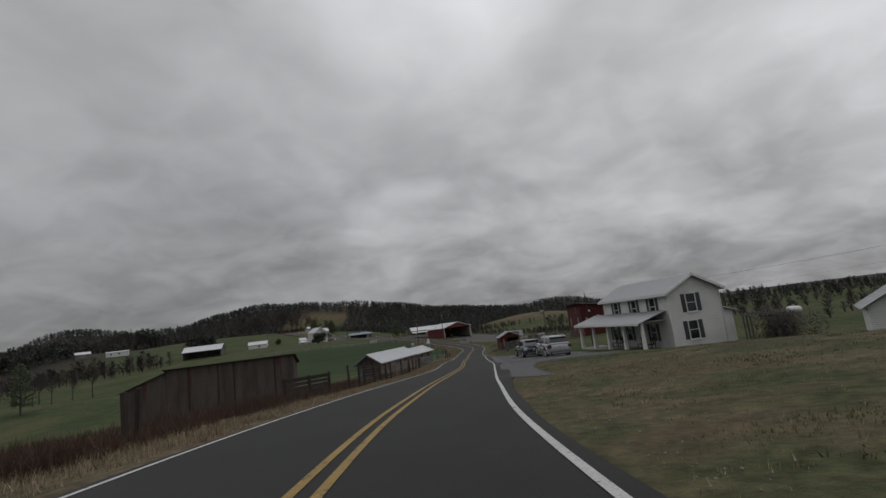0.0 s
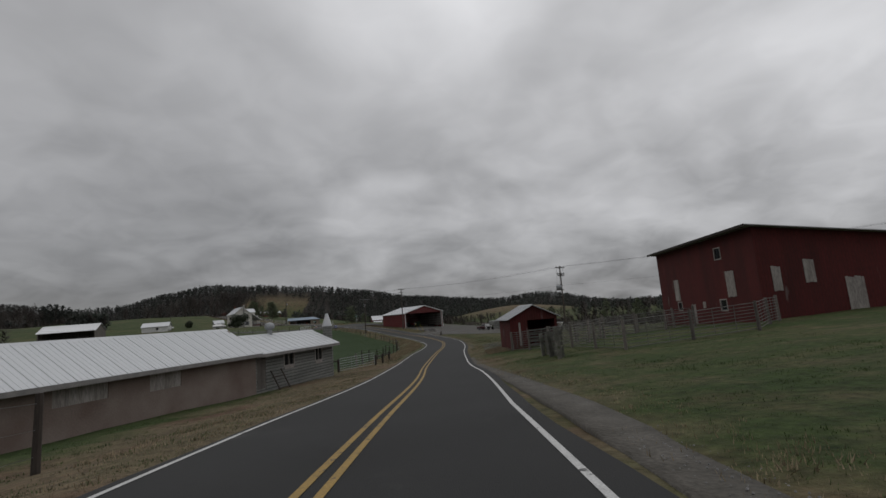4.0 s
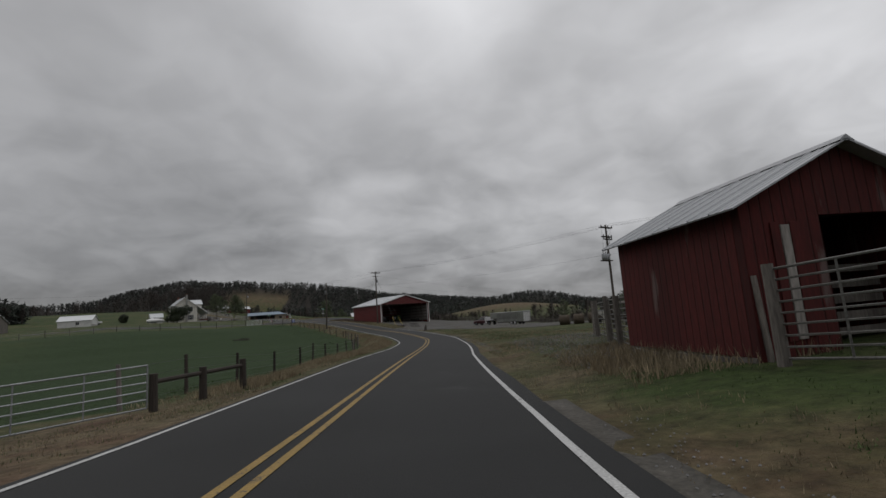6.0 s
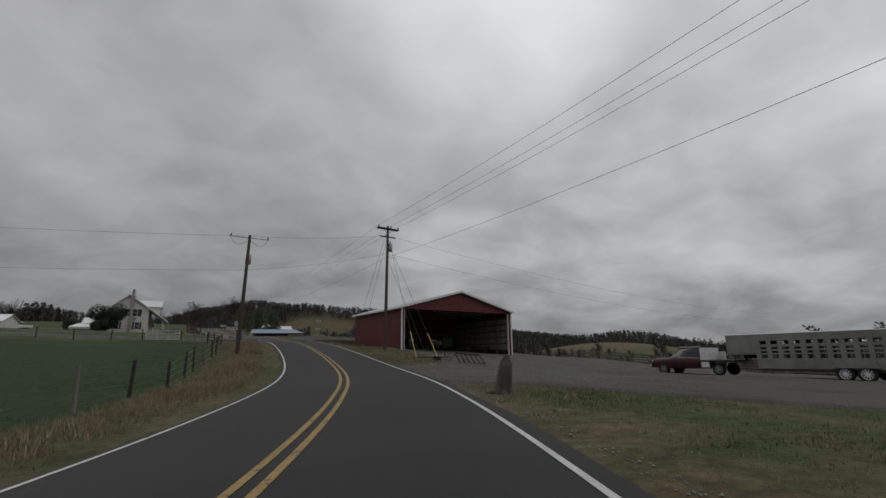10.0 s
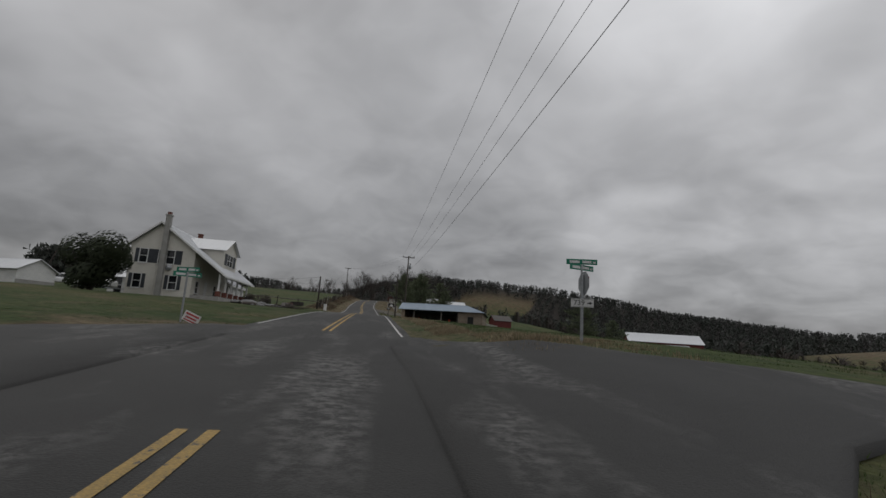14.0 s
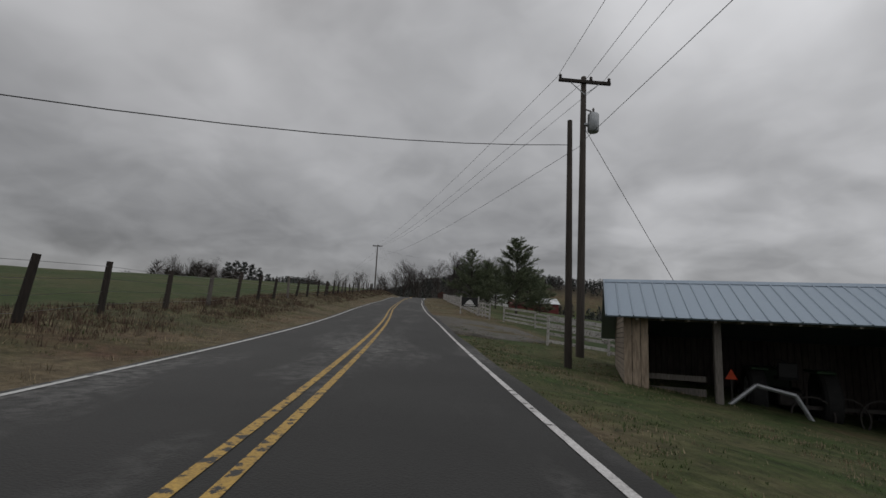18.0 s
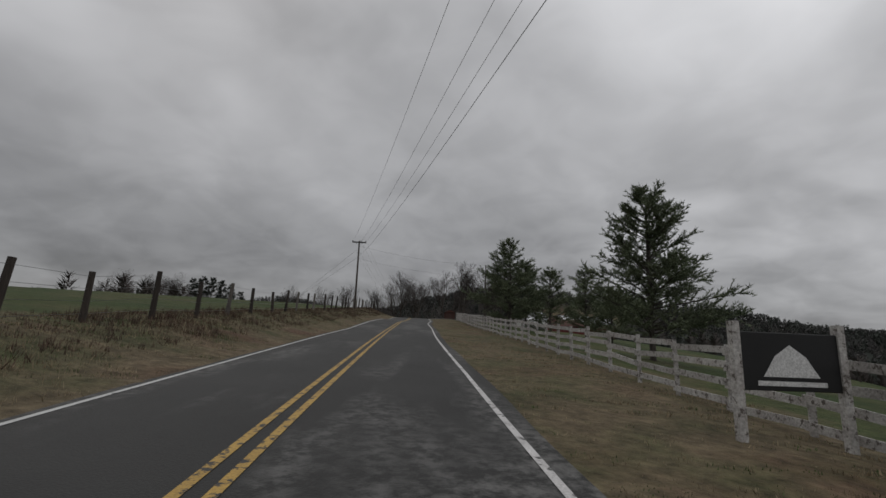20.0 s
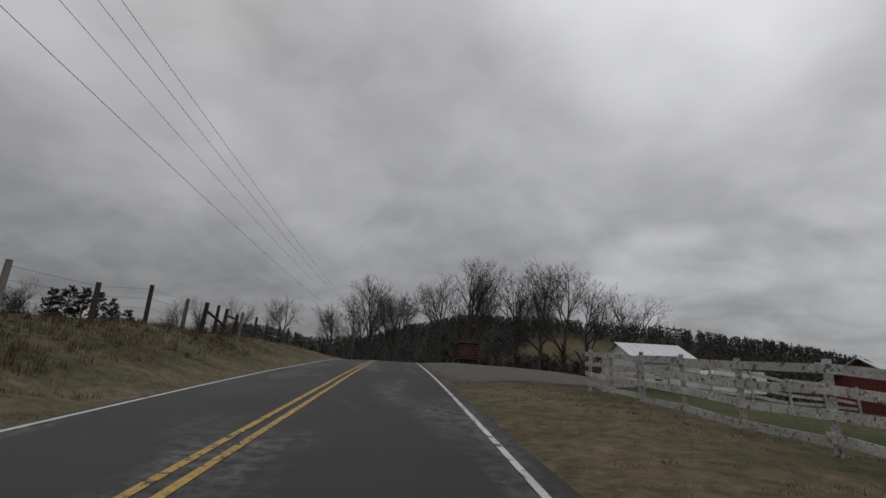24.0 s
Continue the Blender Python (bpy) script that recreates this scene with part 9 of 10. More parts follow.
def stop_sign(x, y, turn, H, number, label, face=38):
    """Seen from behind: bare metal octagon, with a route plate that faces the other way."""
    s = thing("stop_sign", base(x, y, turn), label, "sign", "stop signs")
    part("post", Geo().box(-0.035, -0.02, -0.4, 0.035, 0.02, H + 0.3, 0.006), STEEL, s)
    octo = [(math.cos(math.pi / 8 + k * math.pi / 4) * 0.41, math.sin(math.pi / 8 + k * math.pi / 4) * 0.41) for k in range(8)]
    fx, fy = math.cos(math.radians(face)), math.sin(math.radians(face))
    part("panel_back", Geo().solid([(a * fx - 0.04 * fy, a * fy + 0.04 * fx, H + b) for a, b in octo], [(a * fx - 0.044 * fy, a * fy + 0.044 * fx, H + b) for a, b in octo]), STEEL, s, "bare grey metal back of the octagon")
    part("panel_face", Geo().solid([(a * fx - 0.045 * fy, a * fy + 0.045 * fx, H + b) for a, b in octo], [(a * fx - 0.047 * fy, a * fy + 0.047 * fx, H + b) for a, b in octo]), SIGN_RED, s)
    zc = H - 0.66
    part("route_plate", Geo().box(-0.36, -0.03, zc - 0.14, 0.36, -0.022, zc + 0.14, 0.003), SIGN_WHITE, s, "white route plate with black edge")
    part("plate_rim", Geo().box(-0.34, -0.033, zc - 0.125, 0.34, -0.031, zc - 0.115).box(-0.34, -0.033, zc + 0.115, 0.34, -0.031, zc + 0.125), SIGN_BLACK, s)
    if number:
        lettering(s, "route_digits", number, 0.24, -0.1, -0.034, zc, SIGN_BLACK)
        part("arrow", Geo().solid([(0.16, -0.035, zc - 0.02), (0.24, -0.035, zc - 0.02), (0.24, -0.035, zc - 0.06), (0.31, -0.035, zc), (0.24, -0.035, zc + 0.06), (0.24, -0.035, zc + 0.02), (0.16, -0.035, zc + 0.02)],
                                  [(0.16, -0.032, zc - 0.02), (0.24, -0.032, zc - 0.02), (0.24, -0.032, zc - 0.06), (0.31, -0.032, zc), (0.24, -0.032, zc + 0.06), (0.24, -0.032, zc + 0.02), (0.16, -0.032, zc + 0.02)]), SIGN_BLACK, s)
    else:
        bars(s, "print", [(-0.1, -0.07, 0.3, 0.14)], SIGN_BLACK, 0, -0.03, zc)
    return s


stop_sign(-9.85, 246.66, 5, 1.9, "739", "stop sign seen from the bare metal back, with route plate", -62)
stop_sign(-16.6, 231.2, 38, 2.3, "", "stop sign on a leaning post seen from behind at the lane")


def a_frame_sign():
    s = thing("a_frame_sign", base(-15.6, 230.2, 30), "blue A-frame sandwich board standing in the grass", "sign")
    for sd in (-1, 1):
        e = new("board")
        e.parent = s
        e.matrix_basis = pose(0, sd * 0.28, 0, sd * 13, 0, 0)
        part("panel", Geo().box(-0.38, -0.012, 0.28, 0.38, 0.012, 1.05, 0.004), SIGN_BLUE, e, "blue printed panel")
        for x in (-0.4, 0.36):
            part("leg", Geo().box(x, -0.016, 0, x + 0.04, 0.016, 1.1), BLACK_PLASTIC, e)
        if sd < 0:
            bars(e, "print", [(-0.02, 0.85, 0.5, 0.1), (0.05, 0.68, 0.58, 0.07), (-0.05, 0.52, 0.45, 0.06), (0.0, 0.38, 0.6, 0.05)], SIGN_WHITE, 0, -0.012, 0)
    return s


a_frame_sign()
s = thing("yard_sign", pose(-24.5, 244.0, gz(-24.5, 244.0) - 0.05, 0, 22, 28) @ Matrix.Scale(0.78, 4), "small tilted red and white yard sign in the grass", "sign")
part("panel", Geo().box(-0.42, -0.008, 0.12, 0.42, 0.008, 0.62, 0.002), SIGN_WHITE, s)
for x in (-0.25, 0.25):
    part("stake", Geo().box(x - 0.01, -0.02, -0.2, x + 0.01, -0.009, 0.5), STEEL, s)
bars(s, "print", [(0, 0.46, 0.7, 0.09), (0, 0.3, 0.6, 0.08), (0, 0.17, 0.66, 0.06)], SIGN_RED, 0, -0.008, 0)
s = thing("farm_sign", pose(-65.7, 335.1, gz(-65.7, 335.1), 0, 0, 33), "black farm sign board with pale emblem on the white fence", "sign")
for x in (-0.85, 0.85):
    part("post", Geo().box(x - 0.06, -0.06, -0.4, x + 0.06, 0.06, 1.75), FENCE_WHITE, s)
part("panel", Geo().box(-0.8, -0.03, 0.75, 0.8, 0.03, 1.6, 0.01), SIGN_BLACK, s, "black panel")
part("emblem", Geo().solid([(-0.45, -0.036, 0.95), (0.45, -0.036, 0.95), (0.25, -0.036, 1.25), (0.0, -0.036, 1.42), (-0.25, -0.036, 1.25)], [(-0.45, -0.032, 0.95), (0.45, -0.032, 0.95), (0.25, -0.032, 1.25), (0.0, -0.032, 1.42), (-0.25, -0.032, 1.25)]), SIGN_WHITE, s)
bars(s, "print", [(0, 0.82, 1.1, 0.07)], SIGN_WHITE, 0, -0.03, 0)


# ---- boxes and small yard things ----
CABINET = mat("grey_cabinet_paint", (0.2, 0.21, 0.19), (0.16, 0.165, 0.15), 1.5, 0.6, wear=(0.1, 0.085, 0.07), wear_scale=2.2, wear_at=0.62)
for x, y, a in ((0.2, 246.3, 25), (3.0, 246.5, 25)):
    c = thing("utility_cabinet", base(x, y, a), "upright grey-green utility cabinet in the rough grass", "cabinet", "utility cabinets")
    part("base_pad", Geo().box(-0.5, -0.4, -0.4, 0.5, 0.4, 0.06), CONCRETE, c)
    part("body", Geo().box(-0.42, -0.3, 0.06, 0.42, 0.3, 1.5, 0.02), CABINET, c)
    part("lid", Geo().box(-0.46, -0.34, 1.5, 0.46, 0.34, 1.58, 0.015), CABINET, c)
    part("door", Geo().box(-0.37, -0.32, 0.14, 0.37, -0.303, 1.42, 0.004), CABINET, c)
    part("latch", Geo().box(0.26, -0.34, 0.75, 0.3, -0.32, 0.9), STEEL, c)


def mailbox():
    s = thing("mailbox", pose(-41.2, 289.8, gz(-41.2, 289.8), 0, 4, 31), "dark metal mailbox on a leaning wooden post", "mailbox")
    part("post", Geo().box(-0.07, -0.07, -0.4, 0.07, 0.07, 1.02, 0.01), WOOD_GREY, s)
    part("shelf", Geo().box(-0.28, -0.12, 1.02, 0.28, 0.12, 1.05), WOOD_GREY, s)
    pts = [(0.11, 0.0)] + [(0.11 * math.cos(q), 0.14 + 0.11 * math.sin(q)) for q in np.linspace(0, math.pi, 9)] + [(-0.11, 0.0)]
    part("box", Geo().solid([(-0.27, a, 1.052 + b) for a, b in pts], [(0.27, a, 1.052 + b) for a, b in pts]), BLACK_PLASTIC, s, "dark arched box")
    part("front_flap", Geo().solid([(-0.285, a * 1.04, 1.052 + b * 1.03) for a, b in pts], [(-0.272, a * 1.04, 1.052 + b * 1.03) for a, b in pts]), BLACK_PLASTIC, s)
    part("flag", Geo().box(0.05, 0.115, 1.15, 0.08, 0.122, 1.36).box(0.08, 0.115, 1.28, 0.17, 0.122, 1.36), SIGN_RED, s)
    part("number_panel", Geo().box(-0.2, -0.122, 1.1, 0.2, -0.113, 1.24), SIGN_BLACK, s)
    for k in range(4):
        part("number_bar", Geo().box(-0.16 + k * 0.085, -0.126, 1.12, -0.1 + k * 0.085, -0.123, 1.22), SIGN_WHITE, s)


mailbox()
s = thing("pedestal_box", base(-55.1, 294.0, 20), "pale grey telephone pedestal box beside the fence", "cabinet")
part("body", Geo().box(-0.2, -0.15, -0.2, 0.2, 0.15, 0.95, 0.03), TRIM, s)
part("lid", Geo().box(-0.22, -0.17, 0.95, 0.22, 0.17, 1.05, 0.03), TRIM, s)
s = thing("water_trough", base(-62, 295.5, 28), "dark oval stock water trough in the pasture", "trough")
ring = [(1.1 * math.cos(q), 0.5 * math.sin(q)) for q in np.linspace(0, math.tau, 24, endpoint=False)]
g = Geo()
for q, z in ((1, 0), (1, 0.6), (0.94, 0.6), (0.94, 0.02)):
    g.v += [(a * q, b * q, z) for a, b in ring]
g.f = [(24 * r + k, 24 * r + (k + 1) % 24, 24 * r + 24 + (k + 1) % 24, 24 * r + 24 + k) for r in range(3) for k in range(24)]
part("tank_wall", g, DARK_STEEL, s)
part("water", Geo().poly([(a * .94, b * .94, 0.48) for a, b in ring]), GLASS_DARK, s, "still dark water")
s = thing("propane_tank", base(56, 71, 80), "white propane tank on short legs", "tank")
part("tank", Geo().lathe([(0.02, -1.5), (0.3, -1.42), (0.5, -1.15), (0.5, 1.15), (0.3, 1.42), (0.02, 1.5)], 20, (0, 0, 0.85), "x"), TRIM, s, "", True)
for x in (-0.9, 0.9):
    part("leg", Geo().box(x - 0.08, -0.35, -0.2, x + 0.08, 0.35, 0.5), STEEL, s)
part("dome", Geo().lathe([(0.16, 0), (0.16, 0.18), (0.05, 0.25)], 12, (0, 0, 1.34)), STEEL, s, "", True)


def boat():
    b = thing("covered_boat", base(-66.5, 265.5, 25), "white covered boat resting on a trailer on the lawn", "boat")
    ringsb = [[(x, -w, 1.05), (x, -w * 0.9, 0.6), (x, 0, 0.42), (x, w * 0.9, 0.6), (x, w, 1.05), (x, 0, 1.05 + t)] for x, w, t in ((-2.4, 0.95, 0.2), (-1.0, 1.0, 0.75), (0.8, 0.95, 0.6), (1.9, 0.55, 0.3), (2.6, 0.08, 0.1))]
    part("hull", loft(Geo(), ringsb), TRIM, b, "", True)
    part("frame", Geo().box(-2.2, -0.6, 0.32, 3.2, -0.5, 0.42).box(-2.2, 0.5, 0.32, 3.2, 0.6, 0.42), STEEL, b)
    for sd in (-1, 1):
        wheel(b, -0.9, sd * 0.85, 0.3, 0.18, sd, STEEL)


boat()


# ---- rocks, logs and rubbish in the yards ----
def boulder(name, x, y, size, seed, label, category, material=None, squash=0.6, group=""):
    rnd = random.Random(seed)
    bm = bmesh.new()
    bmesh.ops.create_icosphere(bm, subdivisions=2, radius=size)
    for v in bm.verts:
        v.co = v.co * rnd.uniform(0.78, 1.16)
        v.co.z = v.co.z * squash
    me = bpy.data.meshes.new(name)
    bm.to_mesh(me)
    bm.free()
    me.materials.append(material or STONE)
    ob = new(name, me)
    ob.matrix_world = pose(x, y, gz(x, y) + size * squash * 0.4, 0, 0, rnd.uniform(0, 360))
    return tagged(ob, label, category, group)


rk = random.Random(9)
for k in range(26):
    x, y = -46.0 + rk.gauss(0, 1.1), 271.6 + rk.gauss(0, 0.7)
    boulder("rock", x, y, rk.uniform(0.14, 0.4), 100 + k, "weathered grey rock at the edge of the yard bed", "rock", squash=rk.uniform(0.4, 0.75), group="yard rocks")
for k, (x, y, sz) in enumerate(((-49.6, 272.2, 0.95), (-48.4, 272.9, 0.8), (-50.8, 271.6, 0.7))):
    boulder("flat_stone", x, y, sz, 300 + k, "large flat grey stone slab in the yard bed", "rock", squash=0.42, group="yard slabs")
s = thing("old_stump", pose(-44.6, 273.3, gz(-44.6, 273.3)), "rotten red-brown tree stump at the edge of the yard bed", "stump")
part("trunk", Geo().lathe([(0.55, -0.2), (0.42, 0.12), (0.36, 0.4), (0.3, 0.62), (0.05, 0.5)], 11), RUST_BOARD, s, "", True)
for q in range(5):
    part("root", Geo().tube((0, 0, 0.22), (0.85 * math.cos(q * 1.26), 0.85 * math.sin(q * 1.26), -0.08), 0.16, 0.05, 7), BARK, s)
for k, (x, y, ln, r, tu) in enumerate(((-44.2, 272.4, 1.5, 0.3, 100), (-47.5, 270.2, 1.4, 0.2, 60))):
    lg = thing("cut_log", pose(x, y, gz(x, y) + r * 0.8, 0, 0, tu), "thick weathered grey log lying in the yard bed", "log", "yard logs")
    part("bark", Geo().lathe([(r * 0.9, -ln / 2), (r * 1.05, -ln / 4), (r, ln / 5), (r * 0.88, ln / 2)], 14, (0, 0, 0), "x"), BARK, lg, "", True)
    for sd in (-1, 1):
        part("cut_end", Geo().lathe([(0.01, sd * (ln / 2 + 0.004)), (r * 0.87, sd * (ln / 2 + 0.002))], 14, (0, 0, 0), "x"), PALE_BOARD, lg, "pale sawn end")
s = thing("tree_stump", pose(15.9, 179.8, gz(15.9, 179.8), 0, 8, 0), "broken leaning grey tree stump in the grass", "stump")
part("trunk", Geo().lathe([(0.34, -0.2), (0.24, 0.1), (0.2, 0.6), (0.17, 0.85), (0.06, 1.1)], 12), BARK, s, "", True)
for q in range(4):
    part("root", Geo().tube((0, 0, 0.15), (0.5 * math.cos(q * 1.6), 0.5 * math.sin(q * 1.6), -0.08), 0.12, 0.04, 7), BARK, s)


def branch_heap(x, y, seed, label, n=70, r=1.6):
    rnd = random.Random(seed)
    g = Geo()
    for k in range(n):
        a, d = rnd.uniform(0, math.tau), r * math.sqrt(rnd.random())
        q = Vector((math.cos(a) * d, math.sin(a) * d, rnd.uniform(0, 0.5) * (1 - d / r * 0.8)))
        v = Vector((rnd.gauss(0, 1), rnd.gauss(0, 1), rnd.gauss(0.15, 0.3))).normalized() * rnd.uniform(0.4, 1.3)
        g.tube(q - v / 2, q + v / 2, rnd.uniform(0.012, 0.045), 0.01, 5)
    tagged(single("branch_heap", g, BARK, base(x, y, 0), label, "branches"), kind="stuff")


branch_heap(-18.5, 193.5, 3, "low heap of fallen branches in the green field")
branch_heap(-44.0, 272.2, 4, "tangle of cut branches on the yard bed", 90, 2.0)


# ---- machinery ----
def trailer_chassis(x, y, turn, label):
    t = thing("implement_trailer", base(x, y, turn) @ Matrix.Scale(0.5, 4), label, "trailer", "farm implements")
    for sd in (-0.5, 0.5):
        part("rail", Geo().box(-2.0, sd - 0.06, 0.5, 2.0, sd + 0.06, 0.64), DARK_STEEL, t)
    for xx in (-1.8, -0.6, 0.6, 1.8):
        part("cross_bar", Geo().box(xx - 0.05, -0.43, 0.52, xx + 0.05, 0.43, 0.6), DARK_STEEL, t)
    part("drawbar", Geo().bar((2.0, -0.4, 0.57), (3.6, 0, 0.5), 0.09, 0.09).bar((2.0, 0.4, 0.57), (3.6, 0, 0.5), 0.09, 0.09), DARK_STEEL, t)
    part("jack", Geo().tube((3.4, 0, -0.05), (3.4, 0, 0.9), 0.04, 0.04, 8), DARK_STEEL, t)
    part("axle", Geo().box(-0.06, -0.8, 0.34, 0.06, 0.8, 0.46), DARK_STEEL, t)
    for k in range(9):
        part("tine", Geo().line([(-1.9 + k * 0.18, -0.45, 0.6), (-2.1 + k * 0.18, -0.7, 0.35), (-2.0 + k * 0.18, -1.0, 0.05)], 0.018), DARK_STEEL, t)
    part("mast", Geo().bar((-1.3, 0, 0.6), (-1.2, 0, 1.5), 0.12, 0.12).box(-1.36, -0.1, 1.4, -1.05, 0.1, 1.5), DARK_STEEL, t)
    for sd in (-1, 1):
        wheel(t, 0, sd * 0.85, 0.36, 0.22, sd, DARK_STEEL)


trailer_chassis(12.81, 202.3, 200, "black implement trailer with tines by the gravel lot")


def slant_rack(x, y, turn):
    r = thing("implement_rack", base(x, y, turn), "black steel rack with slanted bars lying by the gravel lot", "implement", "farm implements")
    part("top_rail", Geo().bar((-0.85, 0.25, 0.78), (0.85, 0.25, 0.62), 0.1, 0.1), DARK_STEEL, r)
    part("bottom_rail", Geo().bar((-0.6, -0.3, 0.06), (1.15, -0.3, 0.04), 0.07, 0.07), DARK_STEEL, r)
    for k in range(6):
        f = k / 5
        part("slanted_bar", Geo().bar((-0.85 + 1.7 * f, 0.25, 0.78 - 0.16 * f), (-0.6 + 1.75 * f, -0.3, 0.05), 0.15, 0.06), DARK_STEEL, r)
    part("brace", Geo().bar((0.0, 0.25, 0.7), (-0.5, -0.75, 0.03), 0.05, 0.05), DARK_STEEL, r)
    part("brace", Geo().bar((-0.8, 0.25, 0.74), (-1.4, -0.2, 0.25), 0.04, 0.04), DARK_STEEL, r)


slant_rack(15.12, 200.5, 10)


def tractor(m, paint, label, cab=True):
    t = thing("tractor", m, label, "tractor", "farm tractors")
    part("hood", Geo().box(0.4, -0.38, 0.9, 2.2, 0.38, 1.55, 0.08), paint, t)
    part("chassis", Geo().box(-1.0, -0.3, 0.55, 2.1, 0.3, 0.95, 0.04), DARK_STEEL, t)
    part("grille", Geo().box(2.2, -0.32, 0.95, 2.24, 0.32, 1.45), BLACK_PLASTIC, t)
    for sd in (-1, 1):
        part("fender", Geo().box(-1.3, sd * 0.55, 1.5, -0.1, sd * 1.0, 1.58, 0.03), paint, t)
        wheel(t, -0.75, sd * 0.85, 0.8, 0.42, sd, STEEL)
        wheel(t, 1.7, sd * 0.75, 0.45, 0.26, sd, STEEL)
        part("head_lamp", Geo().box(2.2, sd * 0.2 - 0.07, 1.3, 2.26, sd * 0.2 + 0.07, 1.42, 0.01), LAMP_CLEAR, t)
    part("exhaust", Geo().tube((1.2, 0.2, 1.5), (1.2, 0.2, 2.4), 0.04, 0.04, 8), DARK_STEEL, t)
    part("seat", Geo().box(-0.8, -0.25, 1.25, -0.3, 0.25, 1.35, 0.03).box(-0.85, -0.25, 1.3, -0.75, 0.25, 1.75, 0.03), BLACK_PLASTIC, t)
    part("steering_wheel", Geo().line([(0.15 + 0.05 * math.cos(q), 0.2 * math.cos(q), 1.65 + 0.15 * math.sin(q)) for q in np.linspace(0, math.tau, 14)], 0.018), BLACK_PLASTIC, t)
    if cab:
        for x, y in ((-1.1, -0.65), (-1.1, 0.65), (0.3, -0.6), (0.3, 0.6)):
            part("cab_post", Geo().box(x - 0.04, y - 0.04, 1.5, x + 0.04, y + 0.04, 2.6), BLACK_PLASTIC, t)
        part("cab_roof", Geo().box(-1.25, -0.75, 2.6, 0.45, 0.75, 2.72, 0.04), paint, t)


SHED = pose(8.0, 218.6, -5.0, 0, 0, 35.7)
DARK_PAINT = mat("dull_dark_machine_paint", (0.03, 0.03, 0.032), (0.02, 0.02, 0.021), 2, 0.6, bump=0.1)
GREEN_PAINT = mat("dark_green_machine_paint", (0.02, 0.045, 0.02), (0.015, 0.034, 0.016), 2, 0.5, bump=0)
RED_PAINT = mat("faded_red_machine_paint", (0.13, 0.02, 0.016), (0.09, 0.018, 0.015), 2, 0.55, bump=0)
tractor(SHED @ pose(3.2, 5.2, 0.05, 0, 0, -95), GREEN_PAINT, "dark green tractor parked inside the machine shed")
tractor(SHED @ pose(6.6, 6.2, 0.05, 0, 0, -85), RED_PAINT, "faded red tractor parked inside the machine shed", False)


def hay_baler(m, label):
    t = thing("hay_baler", m, label, "baler", "farm implements")
    part("body", Geo().box(-1.2, -0.9, 0.5, 1.2, 0.9, 1.9, 0.1), GREEN_PAINT, t)
    part("chute", Geo().box(-2.2, -0.4, 0.7, -1.2, 0.4, 1.2, 0.04), DARK_STEEL, t)
    part("shield", Geo().box(-0.9, -0.95, 0.9, 0.9, -0.905, 1.5, 0.01), SIGN_WHITE, t, "pale side shield")
    part("tongue", Geo().bar((1.2, 0, 0.6), (2.8, 0, 0.5), 0.12, 0.1), DARK_STEEL, t)
    for sd in (-1, 1):
        wheel(t, -0.3, sd * 1.05, 0.45, 0.26, sd, STEEL)


hay_baler(SHED @ pose(10.2, 7.5, 0.05, 0, 0, -80), "dark green hay baler parked inside the machine shed")
trail = SHED @ pose(13.2, 3.0, 0.1, 0, 0, 190)
d = thing("disc_harrow", trail, "rusty disc harrow resting inside the machine shed", "harrow", "farm implements")
part("frame", Geo().box(-1.2, -0.8, 0.55, 1.2, -0.7, 0.65).box(-1.2, 0.7, 0.55, 1.2, 0.8, 0.65).box(-1.2, -0.7, 0.55, -1.1, 0.7, 0.65).box(1.1, -0.7, 0.55, 1.2, 0.7, 0.65), DARK_STEEL, d)
for k in range(8):
    for y in (-0.55, 0.55):
        part("disc", Geo().lathe([(0.03, 0.06), (0.2, 0.03), (0.28, 0.0)], 14, (-1.0 + k * 0.28, y, 0.28), "x"), DARK_STEEL, d, "", True)

tractor(TSHED @ pose(4.6, 2.9, -0.25, 0, 0, 85), GREEN_PAINT, "dark tractor parked under the shed roof", False)
tractor(TSHED @ pose(8.8, 3.1, -0.75, 0, 0, 92), DARK_PAINT, "old dark tractor with a warning triangle under the shed roof", False)
rake = thing("hay_rake", TSHED @ pose(6.0, 1.5, -0.45, 0, 0, 0), "wheeled hay rake inside the tractor shed", "rake", "farm implements")
part("beam", Geo().bar((-1.4, 0, 0.8), (1.6, 0.6, 0.8), 0.1, 0.1).bar((0, 0.3, 0.8), (0.2, 2.2, 0.6), 0.1, 0.1), DARK_STEEL, rake)
for k in range(4):
    c = (-1.2 + k * 0.85, -0.15 + k * 0.18, 0.6)
    part("tine_wheel", Geo().lathe([(0.48, -0.02), (0.52, -0.02), (0.52, 0.02), (0.48, 0.02)], 20, c, "y", True), DARK_STEEL, rake)
lw = thing("loader_frame", TSHED @ pose(3.3, 0.5, -0.05, 0, 0, 0), "pale bent loader frame leaning by the shed post", "implement", "farm implements")
part("arm", Geo().line([(-0.9, 0, 0.2), (0.0, 0.1, 0.95), (0.9, 0.15, 0.75), (1.25, 0.15, 0.1)], 0.06, 8), STEEL, lw)
part("foot_bar", Geo().box(-1.0, -0.05, 0.05, -0.8, 0.05, 0.3), STEEL, lw)
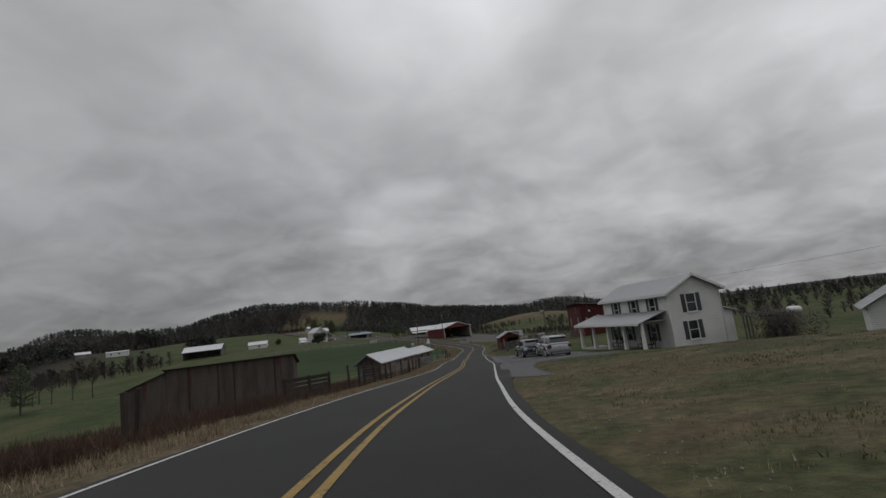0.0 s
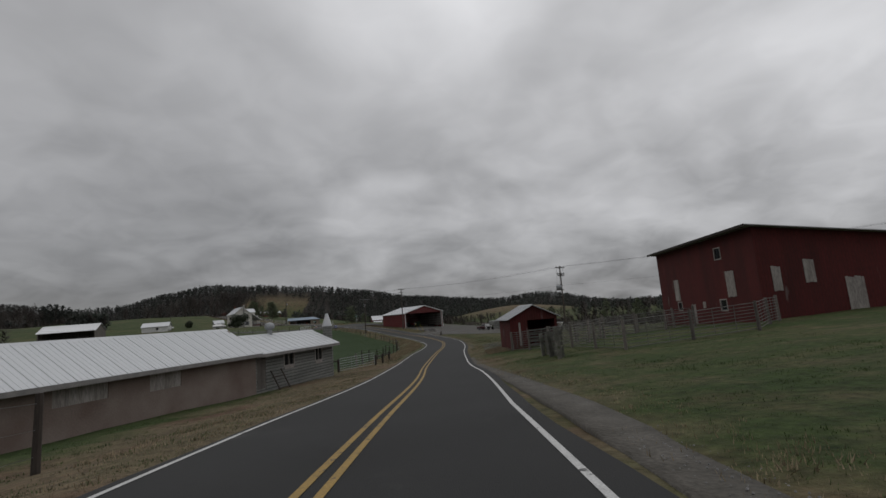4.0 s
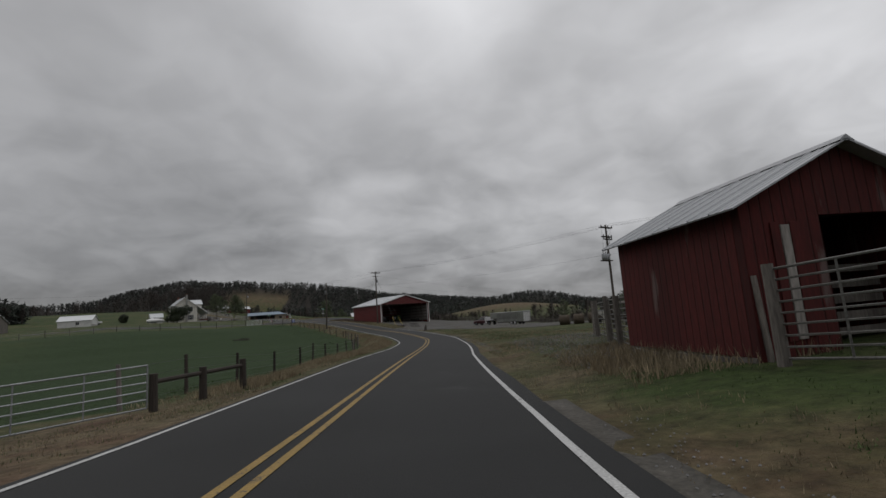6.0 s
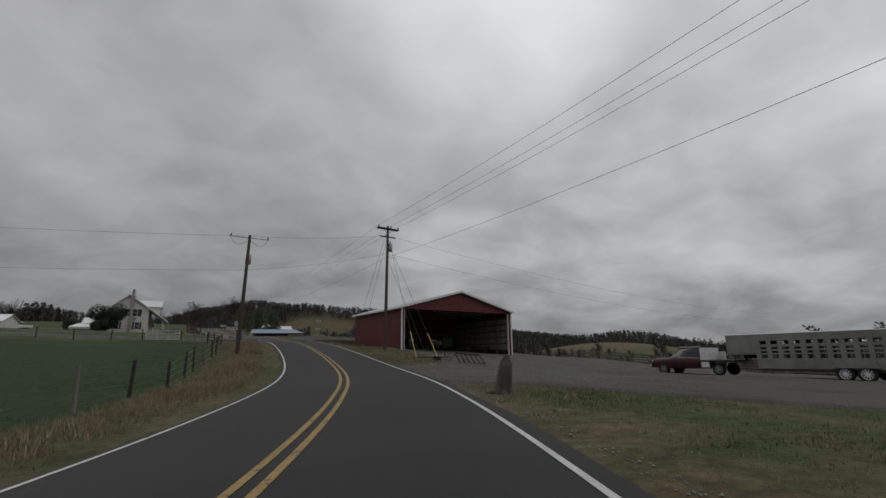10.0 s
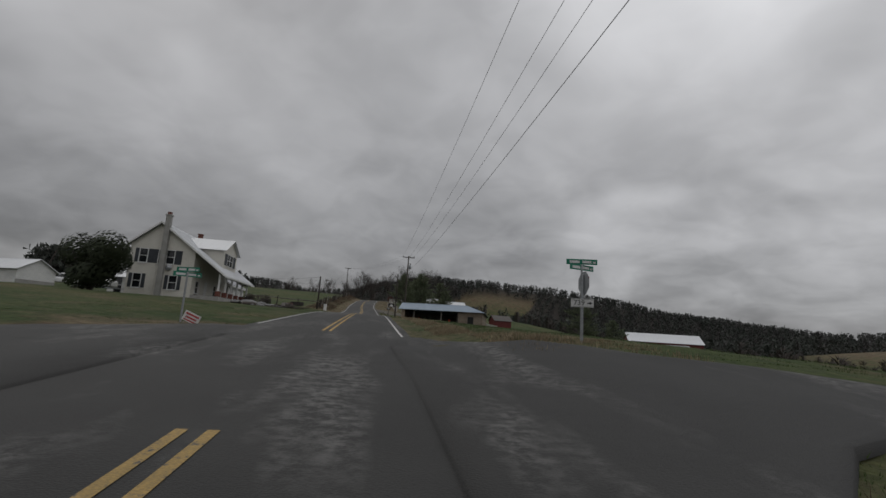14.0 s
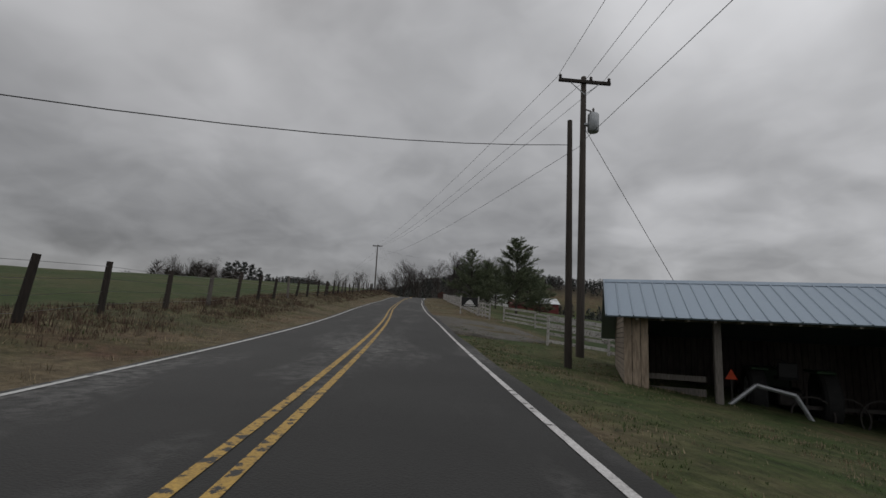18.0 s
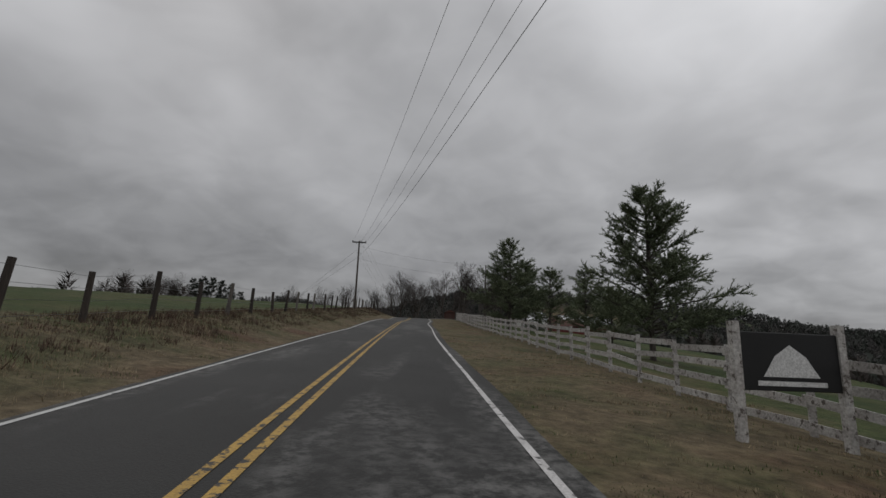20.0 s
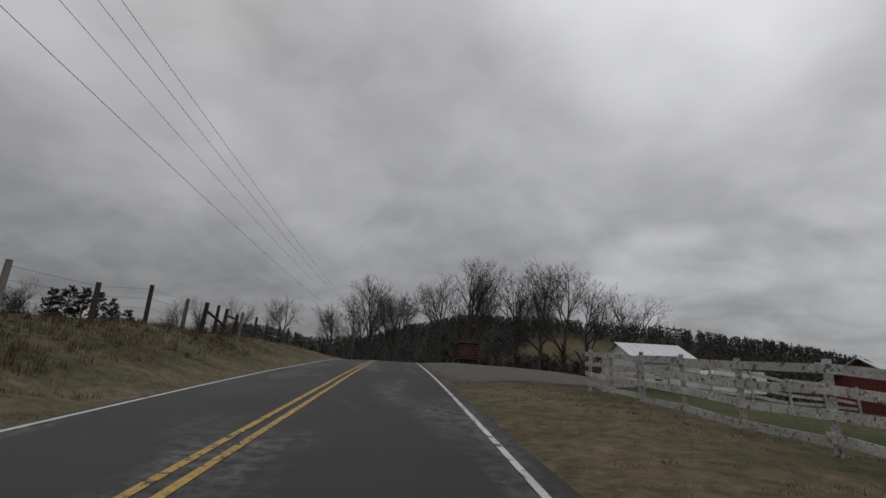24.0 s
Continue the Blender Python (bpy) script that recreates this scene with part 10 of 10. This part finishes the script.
for x, y, z, size in ((8.7, 0.9, 0.75, 1.0), (2.95, 1.5, 0.95, 0.8)):
    tri_ = thing("warning_triangle", TSHED @ pose(x, y, z) @ Matrix.Scale(size, 4), "orange slow-vehicle warning triangle on a dark stake", "sign", "warning triangles")
    part("plate", Geo().solid([(-0.2, 0, 0), (0.2, 0, 0), (0, 0, 0.36)], [(-0.2, 0.01, 0), (0.2, 0.01, 0), (0, 0.01, 0.36)]), TRIANGLE_ORANGE, tri_)
    part("bracket", Geo().box(-0.03, 0.012, -1.8, 0.03, 0.05, 0.2), DARK_STEEL, tri_)


# ---- things past the end of the white fence ----
def hay_wagon():
    w = thing("hay_wagon", base(-126.7, 444, 121), "red-brown slat-sided hay wagon by the farm entrance", "wagon")
    part("deck", Geo().box(-2.6, -1.2, 0.85, 2.6, 1.2, 0.97), RUST_BOARD, w)
    for sd in (-1, 1):
        for k in range(6):
            x = -2.5 + k
            part("stake", Geo().box(x - 0.05, sd * 1.2 - 0.04, 0.97, x + 0.05, sd * 1.2 + 0.04, 2.7), RUST_BOARD, w)
        for k in range(6):
            part("slat", Geo().box(-2.6, sd * 1.13 - 0.015, 1.1 + 0.28 * k, 2.6, sd * 1.13 + 0.015, 1.27 + 0.28 * k), RUST_BOARD, w)
        for x in (-1.8, 1.8):
            wheel(w, x, sd * 1.0, 0.4, 0.22, sd, STEEL)
    for x in (-2.55, 2.55):
        for k in range(5):
            part("slat", Geo().box(x - 0.02, -1.1, 1.1 + 0.32 * k, x + 0.02, 1.1, 1.28 + 0.32 * k), RUST_BOARD, w)
    part("roof", Geo().solid([(-2.7, -1.3, 2.7), (-2.7, 0, 3.2), (-2.7, 1.3, 2.7)], [(2.7, -1.3, 2.7), (2.7, 0, 3.2), (2.7, 1.3, 2.7)]), RUST_BOARD, w)


hay_wagon()
t = thing("flat_trailer", base(-115, 449, 33), "dark tandem flat trailer parked beside the garage", "trailer")
part("deck", Geo().box(-3.2, -1.1, 0.7, 3.2, 1.1, 0.85), DARK_STEEL, t)
part("headboard", Geo().box(3.1, -1.1, 0.85, 3.2, 1.1, 1.7), DARK_STEEL, t)
part("tongue", Geo().bar((3.2, -0.6, 0.75), (4.6, 0, 0.6), 0.1, 0.1).bar((3.2, 0.6, 0.75), (4.6, 0, 0.6), 0.1, 0.1), DARK_STEEL, t)
for sd in (-1, 1):
    for x in (-0.5, 0.5):
        wheel(t, x, sd * 1.05, 0.38, 0.24, sd, ALLOY)
c = thing("camper_trailer", base(-98.5, 446, 30), "white camper trailer parked beside the garage", "camper")
part("body", Geo().solid([(-2.8, -1.1, 0.5), (2.6, -1.1, 0.5), (3.0, -1.1, 1.2), (2.6, -1.1, 2.6), (-2.5, -1.1, 2.6), (-2.9, -1.1, 1.6)], [(-2.8, 1.1, 0.5), (2.6, 1.1, 0.5), (3.0, 1.1, 1.2), (2.6, 1.1, 2.6), (-2.5, 1.1, 2.6), (-2.9, 1.1, 1.6)]), TRIM, c)
for x in (-1.6, 1.2):
    part("window", Geo().box(x - 0.5, -1.125, 1.4, x + 0.5, -1.102, 2.0, 0.005), GLASS_DARK, c)
part("stripe", Geo().box(-2.7, -1.112, 1.05, 2.6, -1.102, 1.2), STEEL, c)
part("door", Geo().box(-0.35, -1.12, 0.55, 0.35, -1.103, 2.3), TRIM, c)
for sd in (-1, 1):
    wheel(c, -0.4, sd * 1.02, 0.34, 0.2, sd, STEEL)

# ---- grape arbour by the white farmhouse ----
ar = thing("grape_arbour", base(28.3, 40.0, 62), "grey wooden arbour frame with tangled vines beside the house", "arbour")
for x in (-2.4, 0, 2.4):
    for y in (-0.9, 0.9):
        part("post", Geo().box(x - 0.06, y - 0.06, -0.4, x + 0.06, y + 0.06, 2.1), WOOD_GREY, ar)
for y in (-0.9, 0.9):
    part("beam", Geo().box(-2.8, y - 0.04, 2.1, 2.8, y + 0.04, 2.24), WOOD_GREY, ar)
for k in range(8):
    x = -2.6 + k * 0.74
    part("rafter", Geo().box(x - 0.03, -1.2, 2.24, x + 0.03, 1.2, 2.32), WOOD_GREY, ar)
